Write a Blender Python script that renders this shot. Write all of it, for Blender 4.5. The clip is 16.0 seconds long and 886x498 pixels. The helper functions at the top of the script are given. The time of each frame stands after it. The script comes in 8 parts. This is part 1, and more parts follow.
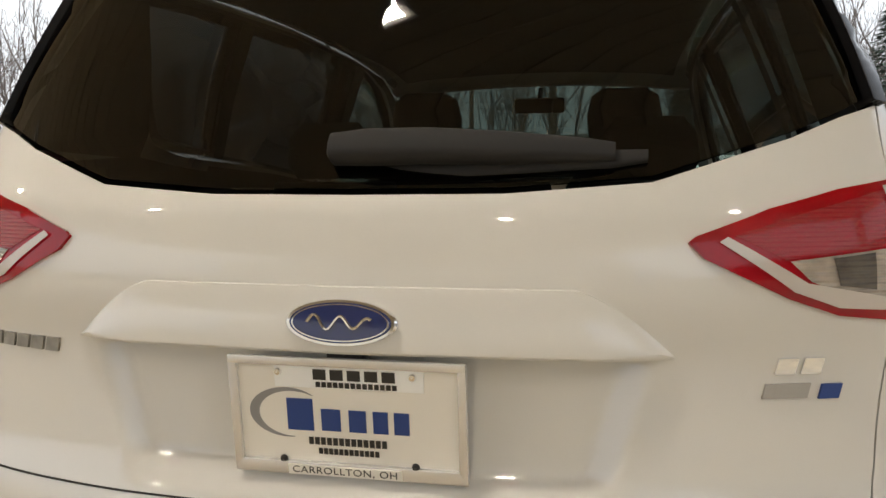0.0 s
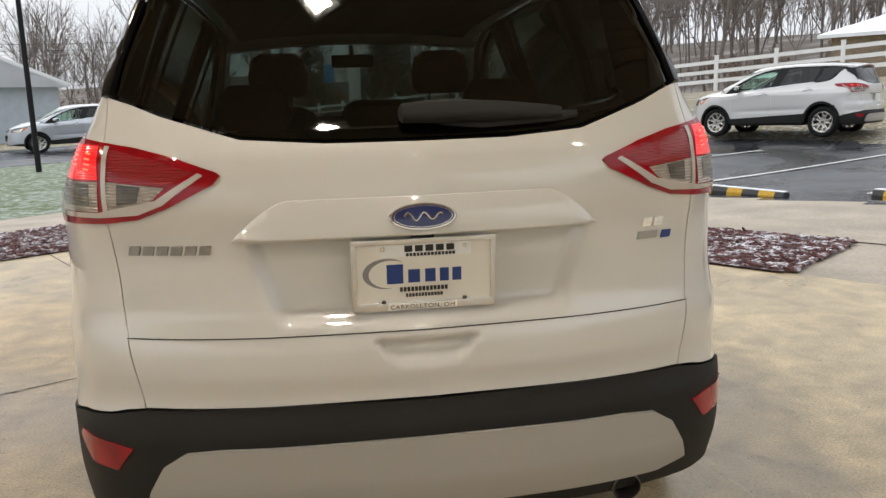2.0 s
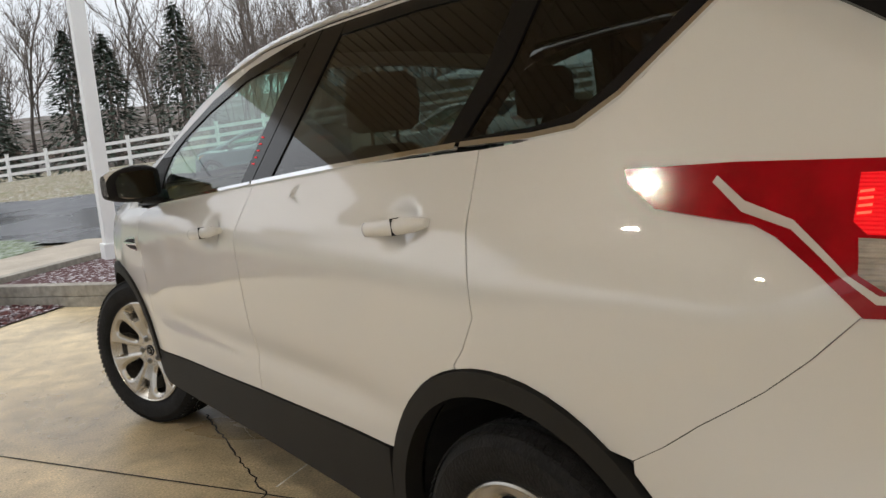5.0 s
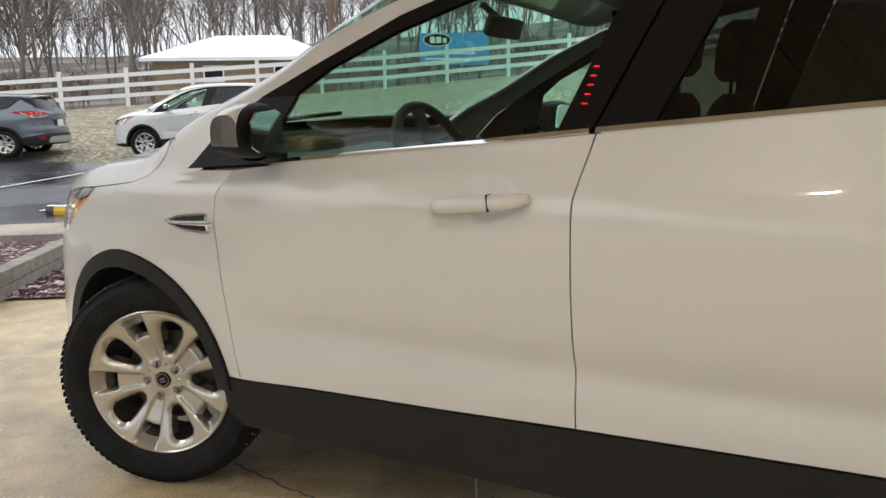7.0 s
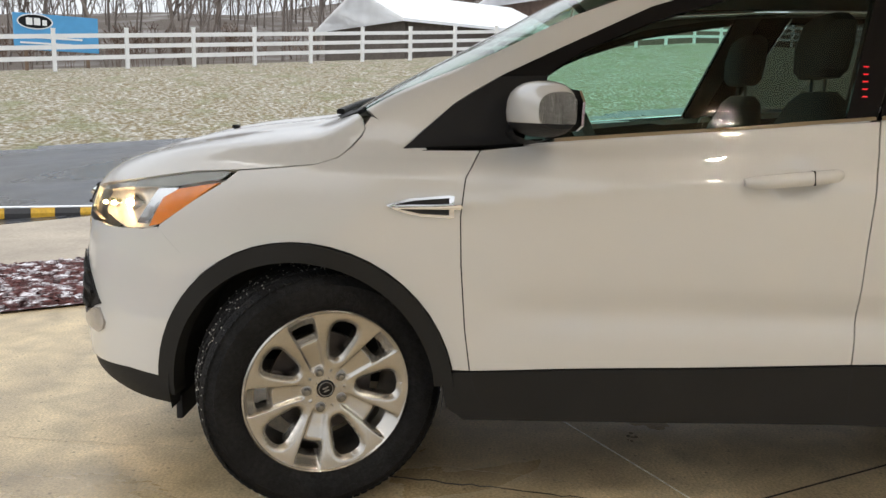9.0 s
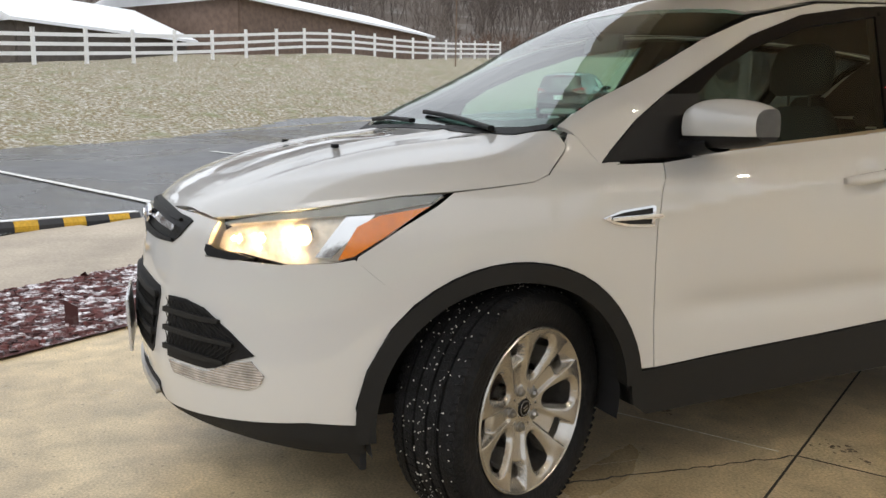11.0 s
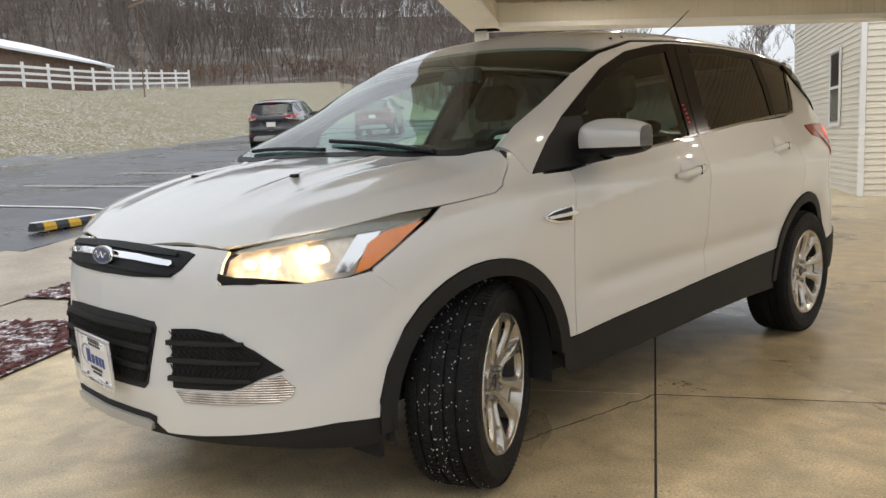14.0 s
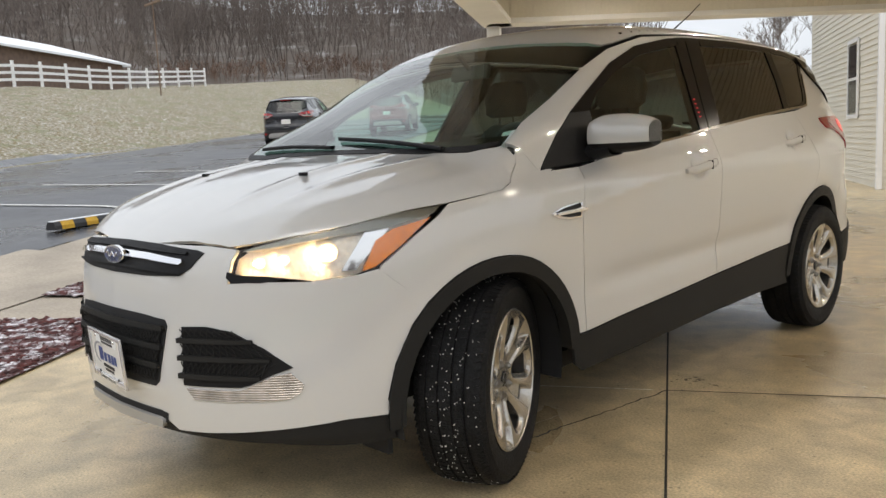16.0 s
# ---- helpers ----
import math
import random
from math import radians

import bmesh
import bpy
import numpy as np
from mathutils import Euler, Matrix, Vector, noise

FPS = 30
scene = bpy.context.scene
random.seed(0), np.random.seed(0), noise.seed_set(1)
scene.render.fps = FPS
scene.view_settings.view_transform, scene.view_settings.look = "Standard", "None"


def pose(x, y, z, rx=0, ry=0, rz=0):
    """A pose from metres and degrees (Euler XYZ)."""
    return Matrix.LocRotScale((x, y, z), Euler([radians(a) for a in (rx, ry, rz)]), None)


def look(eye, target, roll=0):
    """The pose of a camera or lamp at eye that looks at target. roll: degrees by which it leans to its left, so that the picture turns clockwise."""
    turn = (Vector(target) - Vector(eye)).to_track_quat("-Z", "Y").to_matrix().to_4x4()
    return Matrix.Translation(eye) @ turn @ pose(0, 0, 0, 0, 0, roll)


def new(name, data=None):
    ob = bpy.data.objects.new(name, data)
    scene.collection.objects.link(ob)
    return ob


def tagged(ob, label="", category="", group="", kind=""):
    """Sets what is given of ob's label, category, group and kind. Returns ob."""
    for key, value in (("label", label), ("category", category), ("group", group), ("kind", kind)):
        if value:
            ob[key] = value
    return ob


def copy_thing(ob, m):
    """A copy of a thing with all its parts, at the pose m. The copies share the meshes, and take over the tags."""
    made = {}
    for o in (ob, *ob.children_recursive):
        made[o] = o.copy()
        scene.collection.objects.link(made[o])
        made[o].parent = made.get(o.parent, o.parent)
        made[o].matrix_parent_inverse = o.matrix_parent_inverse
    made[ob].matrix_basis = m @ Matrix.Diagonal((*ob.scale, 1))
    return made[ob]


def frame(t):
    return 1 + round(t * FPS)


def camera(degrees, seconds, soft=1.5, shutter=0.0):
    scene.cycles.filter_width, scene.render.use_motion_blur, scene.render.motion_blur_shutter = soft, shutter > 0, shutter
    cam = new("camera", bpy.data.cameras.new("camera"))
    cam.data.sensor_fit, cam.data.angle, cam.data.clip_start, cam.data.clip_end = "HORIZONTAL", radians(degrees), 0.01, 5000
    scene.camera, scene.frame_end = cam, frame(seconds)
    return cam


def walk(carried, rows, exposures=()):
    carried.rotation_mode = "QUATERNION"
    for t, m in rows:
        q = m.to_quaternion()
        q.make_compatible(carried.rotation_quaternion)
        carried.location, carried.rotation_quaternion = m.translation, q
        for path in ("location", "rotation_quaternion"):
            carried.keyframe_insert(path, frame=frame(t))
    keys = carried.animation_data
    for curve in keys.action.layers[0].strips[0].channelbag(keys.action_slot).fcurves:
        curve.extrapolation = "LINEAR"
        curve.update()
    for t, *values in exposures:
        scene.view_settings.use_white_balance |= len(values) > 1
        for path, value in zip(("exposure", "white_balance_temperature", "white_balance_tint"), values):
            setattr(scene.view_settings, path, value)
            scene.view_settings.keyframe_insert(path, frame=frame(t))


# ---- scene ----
cam = camera(58.2, 16.0)
PATH = [
    (0, (0.332, -3.176, 1.186), (-0.083, -1.231, 0.975), -0.5),
    (0.5, (0.217, -3.442, 1.192), (0.062, -1.465, 0.933), 0.5),
    (1, (0.207, -3.701, 1.233), (0.084, -1.735, 0.888), 0.4),
    (1.5, (0.015, -3.892, 1.235), (0.217, -1.936, 0.87), -1.9),
    (2, (-0.216, -3.917, 1.236), (0.082, -1.974, 0.865), -1.7),
    (2.5, (-0.593, -3.754, 1.264), (-0.147, -1.834, 0.925), -2.1),
    (3, (-0.93, -3.65, 1.253), (-0.211, -1.821, 0.881), -1.2),
    (3.5, (-1.159, -3.422, 1.221), (-0.283, -1.661, 0.859), -0.6),
    (4, (-1.414, -3.1, 1.239), (-0.455, -1.384, 0.868), -0.8),
    (4.5, (-1.647, -2.839, 1.243), (-0.558, -1.196, 0.906), -2.2),
    (5, (-1.813, -2.428, 1.27), (-0.658, -0.825, 0.961), -4.8),
    (7.3, (-2.591, -0.46, 1.168), (-0.834, 0.436, 0.836), 0.0),
    (7.5, (-2.693, -0.28, 1.153), (-0.889, 0.523, 0.836), 0.3),
    (8, (-2.886, 0.128, 1.18), (-0.981, 0.619, 0.822), 0.3),
    (8.5, (-2.914, 0.516, 1.14), (-0.955, 0.756, 0.816), 0.3),
    (9, (-2.98, 0.922, 1.135), (-1.011, 0.995, 0.789), 1.6),
    (9.5, (-2.97, 1.275, 1.123), (-1.018, 1.029, 0.761), 0.7),
    (9.7, (-2.917, 1.428, 1.136), (-0.974, 1.129, 0.767), 0.1),
    (11.8, (-2.576, 2.803, 1.101), (-0.981, 1.625, 0.839), 0.9),
    (12, (-2.524, 2.849, 1.093), (-0.985, 1.598, 0.83), 0.5),
    (12.5, (-2.438, 2.976, 1.106), (-0.988, 1.622, 0.849), -0.1),
    (13, (-2.489, 3.157, 1.121), (-1.104, 1.738, 0.861), -0.9),
    (13.5, (-2.524, 3.264, 1.133), (-1.147, 1.836, 0.882), -1.7),
    (14, (-2.538, 3.288, 1.138), (-1.152, 1.869, 0.881), -2.4),
    (14.5, (-2.542, 3.281, 1.143), (-1.152, 1.868, 0.879), -2.7),
    (15, (-2.547, 3.274, 1.142), (-1.151, 1.869, 0.873), -2.7),
    (15.5, (-2.554, 3.272, 1.142), (-1.149, 1.875, 0.872), -2.8),
    (16, (-2.559, 3.273, 1.142), (-1.145, 1.883, 0.876), -2.9),
]
EXPOSURES = [(0, 0.46), (2.5, 0.24), (5.0, 0.18), (7.5, 0.40), (9.5, 0.40), (12.0, 0.24), (16.0, 0.20)]
SUN_AZ, SUN_EL = 325.0, 58.0
walk(cam, [(t, look(eye, target, roll)) for t, eye, target, roll in PATH], EXPOSURES)

# ---------------------------------------------------------------- light
world = bpy.data.worlds.new("overcast_sky")
scene.world = world
world.use_nodes = True
wn = world.node_tree.nodes
wl = world.node_tree.links
sky = wn.new("ShaderNodeTexSky")
sky.sky_type, sky.sun_disc = "NISHITA", False
sky.sun_elevation, sky.sun_rotation = radians(SUN_EL), radians(SUN_AZ)
sky.air_density, sky.dust_density, sky.ozone_density = 1.0, 6.0, 1.0
# an even layer of cloud over the clear sky
cloud = wn.new("ShaderNodeMix")
cloud.data_type = "RGBA"
cloud.inputs["Factor"].default_value = 0.82
noise_tex = wn.new("ShaderNodeTexNoise")
noise_tex.inputs["Scale"].default_value = 2.2
noise_tex.inputs["Detail"].default_value = 5
ramp = wn.new("ShaderNodeValToRGB")
ramp.color_ramp.elements[0].color, ramp.color_ramp.elements[0].position = (7.6, 8.0, 8.6, 1), 0.3
ramp.color_ramp.elements[1].color, ramp.color_ramp.elements[1].position = (9.6, 9.9, 10.3, 1), 0.7
wl.new(noise_tex.outputs["Fac"], ramp.inputs["Fac"])
wl.new(sky.outputs["Color"], cloud.inputs["A"])
# an overcast sky is brighter overhead than at the horizon
sky_co, sky_up, sky_grow, sky_scale = wn.new("ShaderNodeTexCoord"), wn.new("ShaderNodeSeparateXYZ"), wn.new("ShaderNodeMapRange"), wn.new("ShaderNodeVectorMath")
sky_grow.inputs["To Min"].default_value, sky_grow.inputs["To Max"].default_value = 0.95, 1.55
sky_scale.operation = "SCALE"
wl.new(sky_co.outputs["Generated"], sky_up.inputs[0])
wl.new(sky_up.outputs["Z"], sky_grow.inputs["Value"])
wl.new(ramp.outputs["Color"], sky_scale.inputs[0])
wl.new(sky_grow.outputs["Result"], sky_scale.inputs["Scale"])
wl.new(sky_scale.outputs[0], cloud.inputs["B"])
wl.new(cloud.outputs["Result"], wn["Background"].inputs["Color"])
wn["Background"].inputs["Strength"].default_value = 0.10

sun_data = bpy.data.lights.new("sun", "SUN")
sun_data.energy, sun_data.angle, sun_data.color = 0.6, radians(35), (1, 0.96, 0.9)
sun = new("sun", sun_data)
to_sun = Vector((math.sin(radians(SUN_AZ)) * math.cos(radians(SUN_EL)), math.cos(radians(SUN_AZ)) * math.cos(radians(SUN_EL)), math.sin(radians(SUN_EL))))
sun.matrix_world = look((0, 0, 30), Vector((0, 0, 30)) - to_sun)


# ---------------------------------------------------------------- materials
def material(name, color, rough=0.5, metal=0.0, coat=0.0, grain=0.0, grain_scale=40.0, bump=0.0, bump_scale=120.0, var=0.0, var_scale=3.0, spec=0.5, tint=None, glow=0.0, ribs=0.0, coat_rough=0.03, coat_ior=1.5):
    """A surface with colour variation at two scales and fine relief."""
    m = bpy.data.materials.new(name)
    m.use_nodes = True
    n, l = m.node_tree.nodes, m.node_tree.links
    b = n["Principled BSDF"]
    b.inputs["Base Color"].default_value = (*color, 1)
    b.inputs["Roughness"].default_value = rough
    b.inputs["Metallic"].default_value = metal
    b.inputs["Coat Weight"].default_value = coat
    b.inputs["Coat IOR"].default_value = coat_ior
    b.inputs["Coat Roughness"].default_value = coat_rough
    b.inputs["Specular IOR Level"].default_value = spec
    if glow:
        b.inputs["Emission Color"].default_value = (*(tint or color), 1)
        b.inputs["Emission Strength"].default_value = glow
    where = n.new("ShaderNodeTexCoord")
    if grain or var:
        last = None
        for amount, scale, detail in ((var, var_scale, 4), (grain, grain_scale, 6)):
            if not amount:
                continue
            t = n.new("ShaderNodeTexNoise")
            t.inputs["Scale"].default_value, t.inputs["Detail"].default_value = scale, detail
            l.new(where.outputs["Object"], t.inputs["Vector"])
            r = n.new("ShaderNodeMapRange")
            r.inputs["From Min"].default_value, r.inputs["From Max"].default_value = 0.3, 0.7
            r.inputs["To Min"].default_value, r.inputs["To Max"].default_value = 1 - amount, 1 + amount
            l.new(t.outputs["Fac"], r.inputs["Value"])
            if last:
                mul = n.new("ShaderNodeMath")
                mul.operation = "MULTIPLY"
                l.new(last, mul.inputs[0])
                l.new(r.outputs["Result"], mul.inputs[1])
                last = mul.outputs[0]
            else:
                last = r.outputs["Result"]
        scale_c = n.new("ShaderNodeVectorMath")
        scale_c.operation = "SCALE"
        scale_c.inputs[0].default_value = color
        l.new(last, scale_c.inputs["Scale"])
        l.new(scale_c.outputs[0], b.inputs["Base Color"])
    if bump:
        t = n.new("ShaderNodeTexNoise")
        t.inputs["Scale"].default_value, t.inputs["Detail"].default_value = bump_scale, 4
        l.new(where.outputs["Object"], t.inputs["Vector"])
        bp = n.new("ShaderNodeBump")
        bp.inputs["Strength"].default_value, bp.inputs["Distance"].default_value = bump, 0.01
        l.new(t.outputs["Fac"], bp.inputs["Height"])
        l.new(bp.outputs["Normal"], b.inputs["Normal"])
    if ribs:
        t = n.new("ShaderNodeTexWave")
        t.wave_type, t.bands_direction = "BANDS", "Z"
        t.inputs["Scale"].default_value = ribs
        l.new(where.outputs["Object"], t.inputs["Vector"])
        bp = n.new("ShaderNodeBump")
        bp.inputs["Strength"].default_value, bp.inputs["Distance"].default_value = 0.6, 0.004
        l.new(t.outputs["Fac"], bp.inputs["Height"])
        l.new(bp.outputs["Normal"], b.inputs["Normal"])
    return m


def glass_material(name, tint, gloss=0.02):
    """Thin automotive glass: tinted to look through, mirror-like at a slant."""
    m = bpy.data.materials.new(name)
    m.use_nodes = True
    n, l = m.node_tree.nodes, m.node_tree.links
    n.remove(n["Principled BSDF"])
    clear, shine, mix, fr = n.new("ShaderNodeBsdfTransparent"), n.new("ShaderNodeBsdfGlossy"), n.new("ShaderNodeMixShader"), n.new("ShaderNodeLayerWeight")
    clear.inputs["Color"].default_value = (*tint, 1)
    shine.inputs["Roughness"].default_value = gloss
    # both faces of the pane: about 5 % straight on, far more at a slant
    fr.inputs["Blend"].default_value = 0.5
    power, fall = n.new("ShaderNodeMath"), n.new("ShaderNodeMapRange")
    power.operation = "POWER"
    power.inputs[1].default_value = 3.7
    fall.inputs["To Min"].default_value, fall.inputs["To Max"].default_value = 0.05, 1.0
    l.new(fr.outputs["Facing"], power.inputs[0])
    l.new(power.outputs[0], fall.inputs["Value"])
    l.new(fall.outputs["Result"], mix.inputs[0])
    l.new(clear.outputs[0], mix.inputs[1])
    l.new(shine.outputs[0], mix.inputs[2])
    l.new(mix.outputs[0], n["Material Output"].inputs["Surface"])
    return m


M = {}
M["paint"] = material("white_pearl_paint", (0.63, 0.625, 0.605), 0.36, coat=1.0, coat_ior=1.75, grain=0.015, grain_scale=900, spec=0.25, coat_rough=0.012)
M["shell"] = material("black_underbody", (0.012, 0.012, 0.013), 0.8)
M["clad"] = material("grey_textured_plastic", (0.018, 0.0175, 0.0165), 0.6, spec=0.22, bump=0.25, bump_scale=900, var=0.08, var_scale=6)
M["black"] = material("gloss_black_trim", (0.008, 0.008, 0.009), 0.12, spec=0.22)
M["matte"] = material("matte_black_plastic", (0.011, 0.011, 0.012), 0.5, spec=0.2, bump=0.2, bump_scale=700)
M["silver"] = material("silver_grey_paint", (0.36, 0.35, 0.33), 0.4, coat=0.4, grain=0.03, grain_scale=600)
M["chrome"] = material("chrome", (0.85, 0.85, 0.86), 0.06, metal=1)
M["alloy"] = material("painted_alloy", (0.50, 0.475, 0.43), 0.27, metal=0.85, coat=0.5, grain=0.03, grain_scale=300)
M["rubber"] = material("tyre_rubber", (0.009, 0.009, 0.0095), 0.66, spec=0.22, bump=0.5, bump_scale=160, var=0.4, var_scale=14, grain=0.5, grain_scale=90)
M["red_lens"] = material("red_lens", (0.22, 0.001, 0.005), 0.12, var=0.35, var_scale=11, tint=(1, 0.002, 0.012), glow=0.03, coat=0.5, spec=0.2, coat_rough=0.015)
M["lit_lens"] = material("lit_red_lens", (0.32, 0.002, 0.006), 0.12, coat=0.4, tint=(1, 0.004, 0.010), glow=0.6, ribs=60)
M["hot"] = material("lit_filament_red", (0.9, 0.1, 0.06), 0.3, tint=(1, 0.06, 0.03), glow=1.9)
M["clear_lens"] = material("clear_ribbed_lens", (0.42, 0.38, 0.34), 0.18, coat=0.8, metal=0.4, grain=0.35, grain_scale=22, ribs=45)
M["dark_lens"] = material("dim_ribbed_reflector", (0.13, 0.12, 0.11), 0.2, coat=0.8, metal=0.5, grain=0.3, grain_scale=30, ribs=45)
M["red_ribbed"] = material("ribbed_red_lens", (0.30, 0.008, 0.016), 0.15, coat=0.6, ribs=55)
M["white_edge"] = material("pale_lens_border", (0.52, 0.47, 0.44), 0.15, coat=1.0)
M["amber"] = material("amber_lens", (0.9, 0.26, 0.02), 0.15, coat=1.0, grain=0.12, grain_scale=60)
M["dark_glass"] = glass_material("privacy_glass", (0.095, 0.10, 0.095))
M["glass"] = glass_material("green_tinted_glass", (0.70, 0.94, 0.85))
M["cloth"] = material("charcoal_seat_cloth", (0.018, 0.019, 0.02), 0.9, grain=0.15, grain_scale=200, bump=0.2, bump_scale=400)
M["trim"] = material("dark_cabin_plastic", (0.018, 0.019, 0.02), 0.6, var=0.05)
M["headliner"] = material("grey_headliner", (0.13, 0.13, 0.125), 0.95, grain=0.05, grain_scale=300)
M["blue_badge"] = material("blue_badge_enamel", (0.012, 0.025, 0.12), 0.15, coat=1.0)
M["plate_chrome"] = material("bright_plate_frame", (0.72, 0.72, 0.73), 0.22, metal=0.55, coat=0.5)
M["plate"] = material("cream_plate", (0.80, 0.785, 0.74), 0.35, coat=0.3, var=0.03)
M["ink_blue"] = material("blue_print", (0.015, 0.05, 0.22), 0.4)
M["ink_grey"] = material("grey_print", (0.25, 0.25, 0.26), 0.4)
M["ink_black"] = material("black_print", (0.02, 0.02, 0.02), 0.4)
M["paper"] = material("white_paper", (0.85, 0.87, 0.88), 0.6)
M["pave"] = material("weathered_pavement", (0.36, 0.31, 0.245), 0.7, var=0.2, var_scale=1.5, grain=0.15, grain_scale=40, bump=0.15, bump_scale=120)
M["joint"] = material("joint_filler", (0.03, 0.027, 0.023), 0.8, grain=0.3)
M["chalk"] = material("pale_joint_line", (0.86, 0.84, 0.78), 0.8, grain=0.3)
M["line"] = material("worn_white_road_paint", (0.6, 0.6, 0.58), 0.6, grain=0.3, grain_scale=25)
M["yellow"] = material("worn_yellow_paint", (0.55, 0.32, 0.02), 0.6, grain=0.2)
M["stop_black"] = material("black_rubber_block", (0.025, 0.025, 0.027), 0.6, grain=0.2)
M["vinyl"] = material("white_vinyl", (0.80, 0.80, 0.79), 0.45, var=0.04, var_scale=2)
M["siding"] = material("cream_vinyl_siding", (0.72, 0.68, 0.58), 0.5, var=0.04, var_scale=1.2, grain=0.03)
M["soffit"] = material("tan_soffit_panel", (0.42, 0.365, 0.28), 0.55, var=0.04, var_scale=1)
M["lamp_on"] = material("lit_lamp_diffuser", (0.9, 0.85, 0.75), 0.5, tint=(1.0, 0.90, 0.76), glow=440)
M["bulb"] = material("lit_headlamp", (0.9, 0.7, 0.45), 0.3, tint=(1.0, 0.64, 0.28), glow=380)
M["bark"] = material("grey_brown_bark", (0.185, 0.155, 0.135), 0.9, var=0.3, var_scale=0.2, grain=0.3, grain_scale=8)
M["far_bark"] = material("distant_grey_bark", (0.125, 0.103, 0.09), 0.95, var=0.3, var_scale=0.05, grain=0.3, grain_scale=3)
M["pine"] = material("snow_dusted_conifer", (0.065, 0.09, 0.065), 0.9, var=0.4, var_scale=0.6, grain=0.5, grain_scale=5)
M["snow"] = material("thin_roof_snow", (0.82, 0.84, 0.87), 0.8, var=0.06, var_scale=0.8, grain=0.04)
M["brick"] = material("brown_brick_wall", (0.26, 0.20, 0.14), 0.85, var=0.12, grain=0.2, grain_scale=12)
M["grey_wall"] = material("pale_blue_siding", (0.42, 0.47, 0.52), 0.7, var=0.06)
M["sign_blue"] = material("blue_sign_board", (0.08, 0.33, 0.62), 0.5, var=0.05)
M["wood"] = material("weathered_timber", (0.27, 0.25, 0.21), 0.8, var=0.2, var_scale=2, grain=0.25, grain_scale=18, bump=0.3, bump_scale=40)
M["rust"] = material("brown_utility_pole", (0.19, 0.13, 0.09), 0.85, var=0.2, grain=0.2)


def ground_mix(name, a, b, scale, lo=0.42, hi=0.6, rough=0.9, bump=0.6, bump_scale=25, c=None, fine=0):
    """Two (or three) patchy ground colours."""
    m = bpy.data.materials.new(name)
    m.use_nodes = True
    n, l = m.node_tree.nodes, m.node_tree.links
    p = n["Principled BSDF"]
    p.inputs["Roughness"].default_value = rough
    co = n.new("ShaderNodeTexCoord")

    def tex(s, d):
        t = n.new("ShaderNodeTexNoise")
        t.inputs["Scale"].default_value, t.inputs["Detail"].default_value = s, d
        l.new(co.outputs["Object"], t.inputs["Vector"])
        return t.outputs["Fac"]

    def mixc(f, x, y, f0, f1):
        r = n.new("ShaderNodeMapRange")
        r.inputs["From Min"].default_value, r.inputs["From Max"].default_value = f0, f1
        l.new(f, r.inputs["Value"])
        k = n.new("ShaderNodeMix")
        k.data_type = "RGBA"
        l.new(r.outputs["Result"], k.inputs["Factor"])
        for s, v in (("A", x), ("B", y)):
            if isinstance(v, tuple):
                k.inputs[s].default_value = (*v, 1)
            else:
                l.new(v, k.inputs[s])
        return k.outputs["Result"]

    col = mixc(tex(scale, 8), a, b, lo, hi)
    if c:
        col = mixc(tex(scale * 0.12, 5), col, c, 0.5, 0.75)
    if fine:
        # blades and thatch: a fine speckle over the patches
        r = n.new("ShaderNodeMapRange")
        r.inputs["From Min"].default_value, r.inputs["From Max"].default_value = 0.32, 0.68
        r.inputs["To Min"].default_value, r.inputs["To Max"].default_value = 0.3, 1.7
        l.new(tex(fine, 3), r.inputs["Value"])
        k = n.new("ShaderNodeVectorMath")
        k.operation = "SCALE"
        l.new(col, k.inputs[0])
        l.new(r.outputs["Result"], k.inputs["Scale"])
        col = k.outputs[0]
    l.new(col, p.inputs["Base Color"])
    bp = n.new("ShaderNodeBump")
    bp.inputs["Strength"].default_value, bp.inputs["Distance"].default_value = bump, 0.05
    l.new(tex(bump_scale, 6), bp.inputs["Height"])
    l.new(bp.outputs["Normal"], p.inputs["Normal"])
    return m


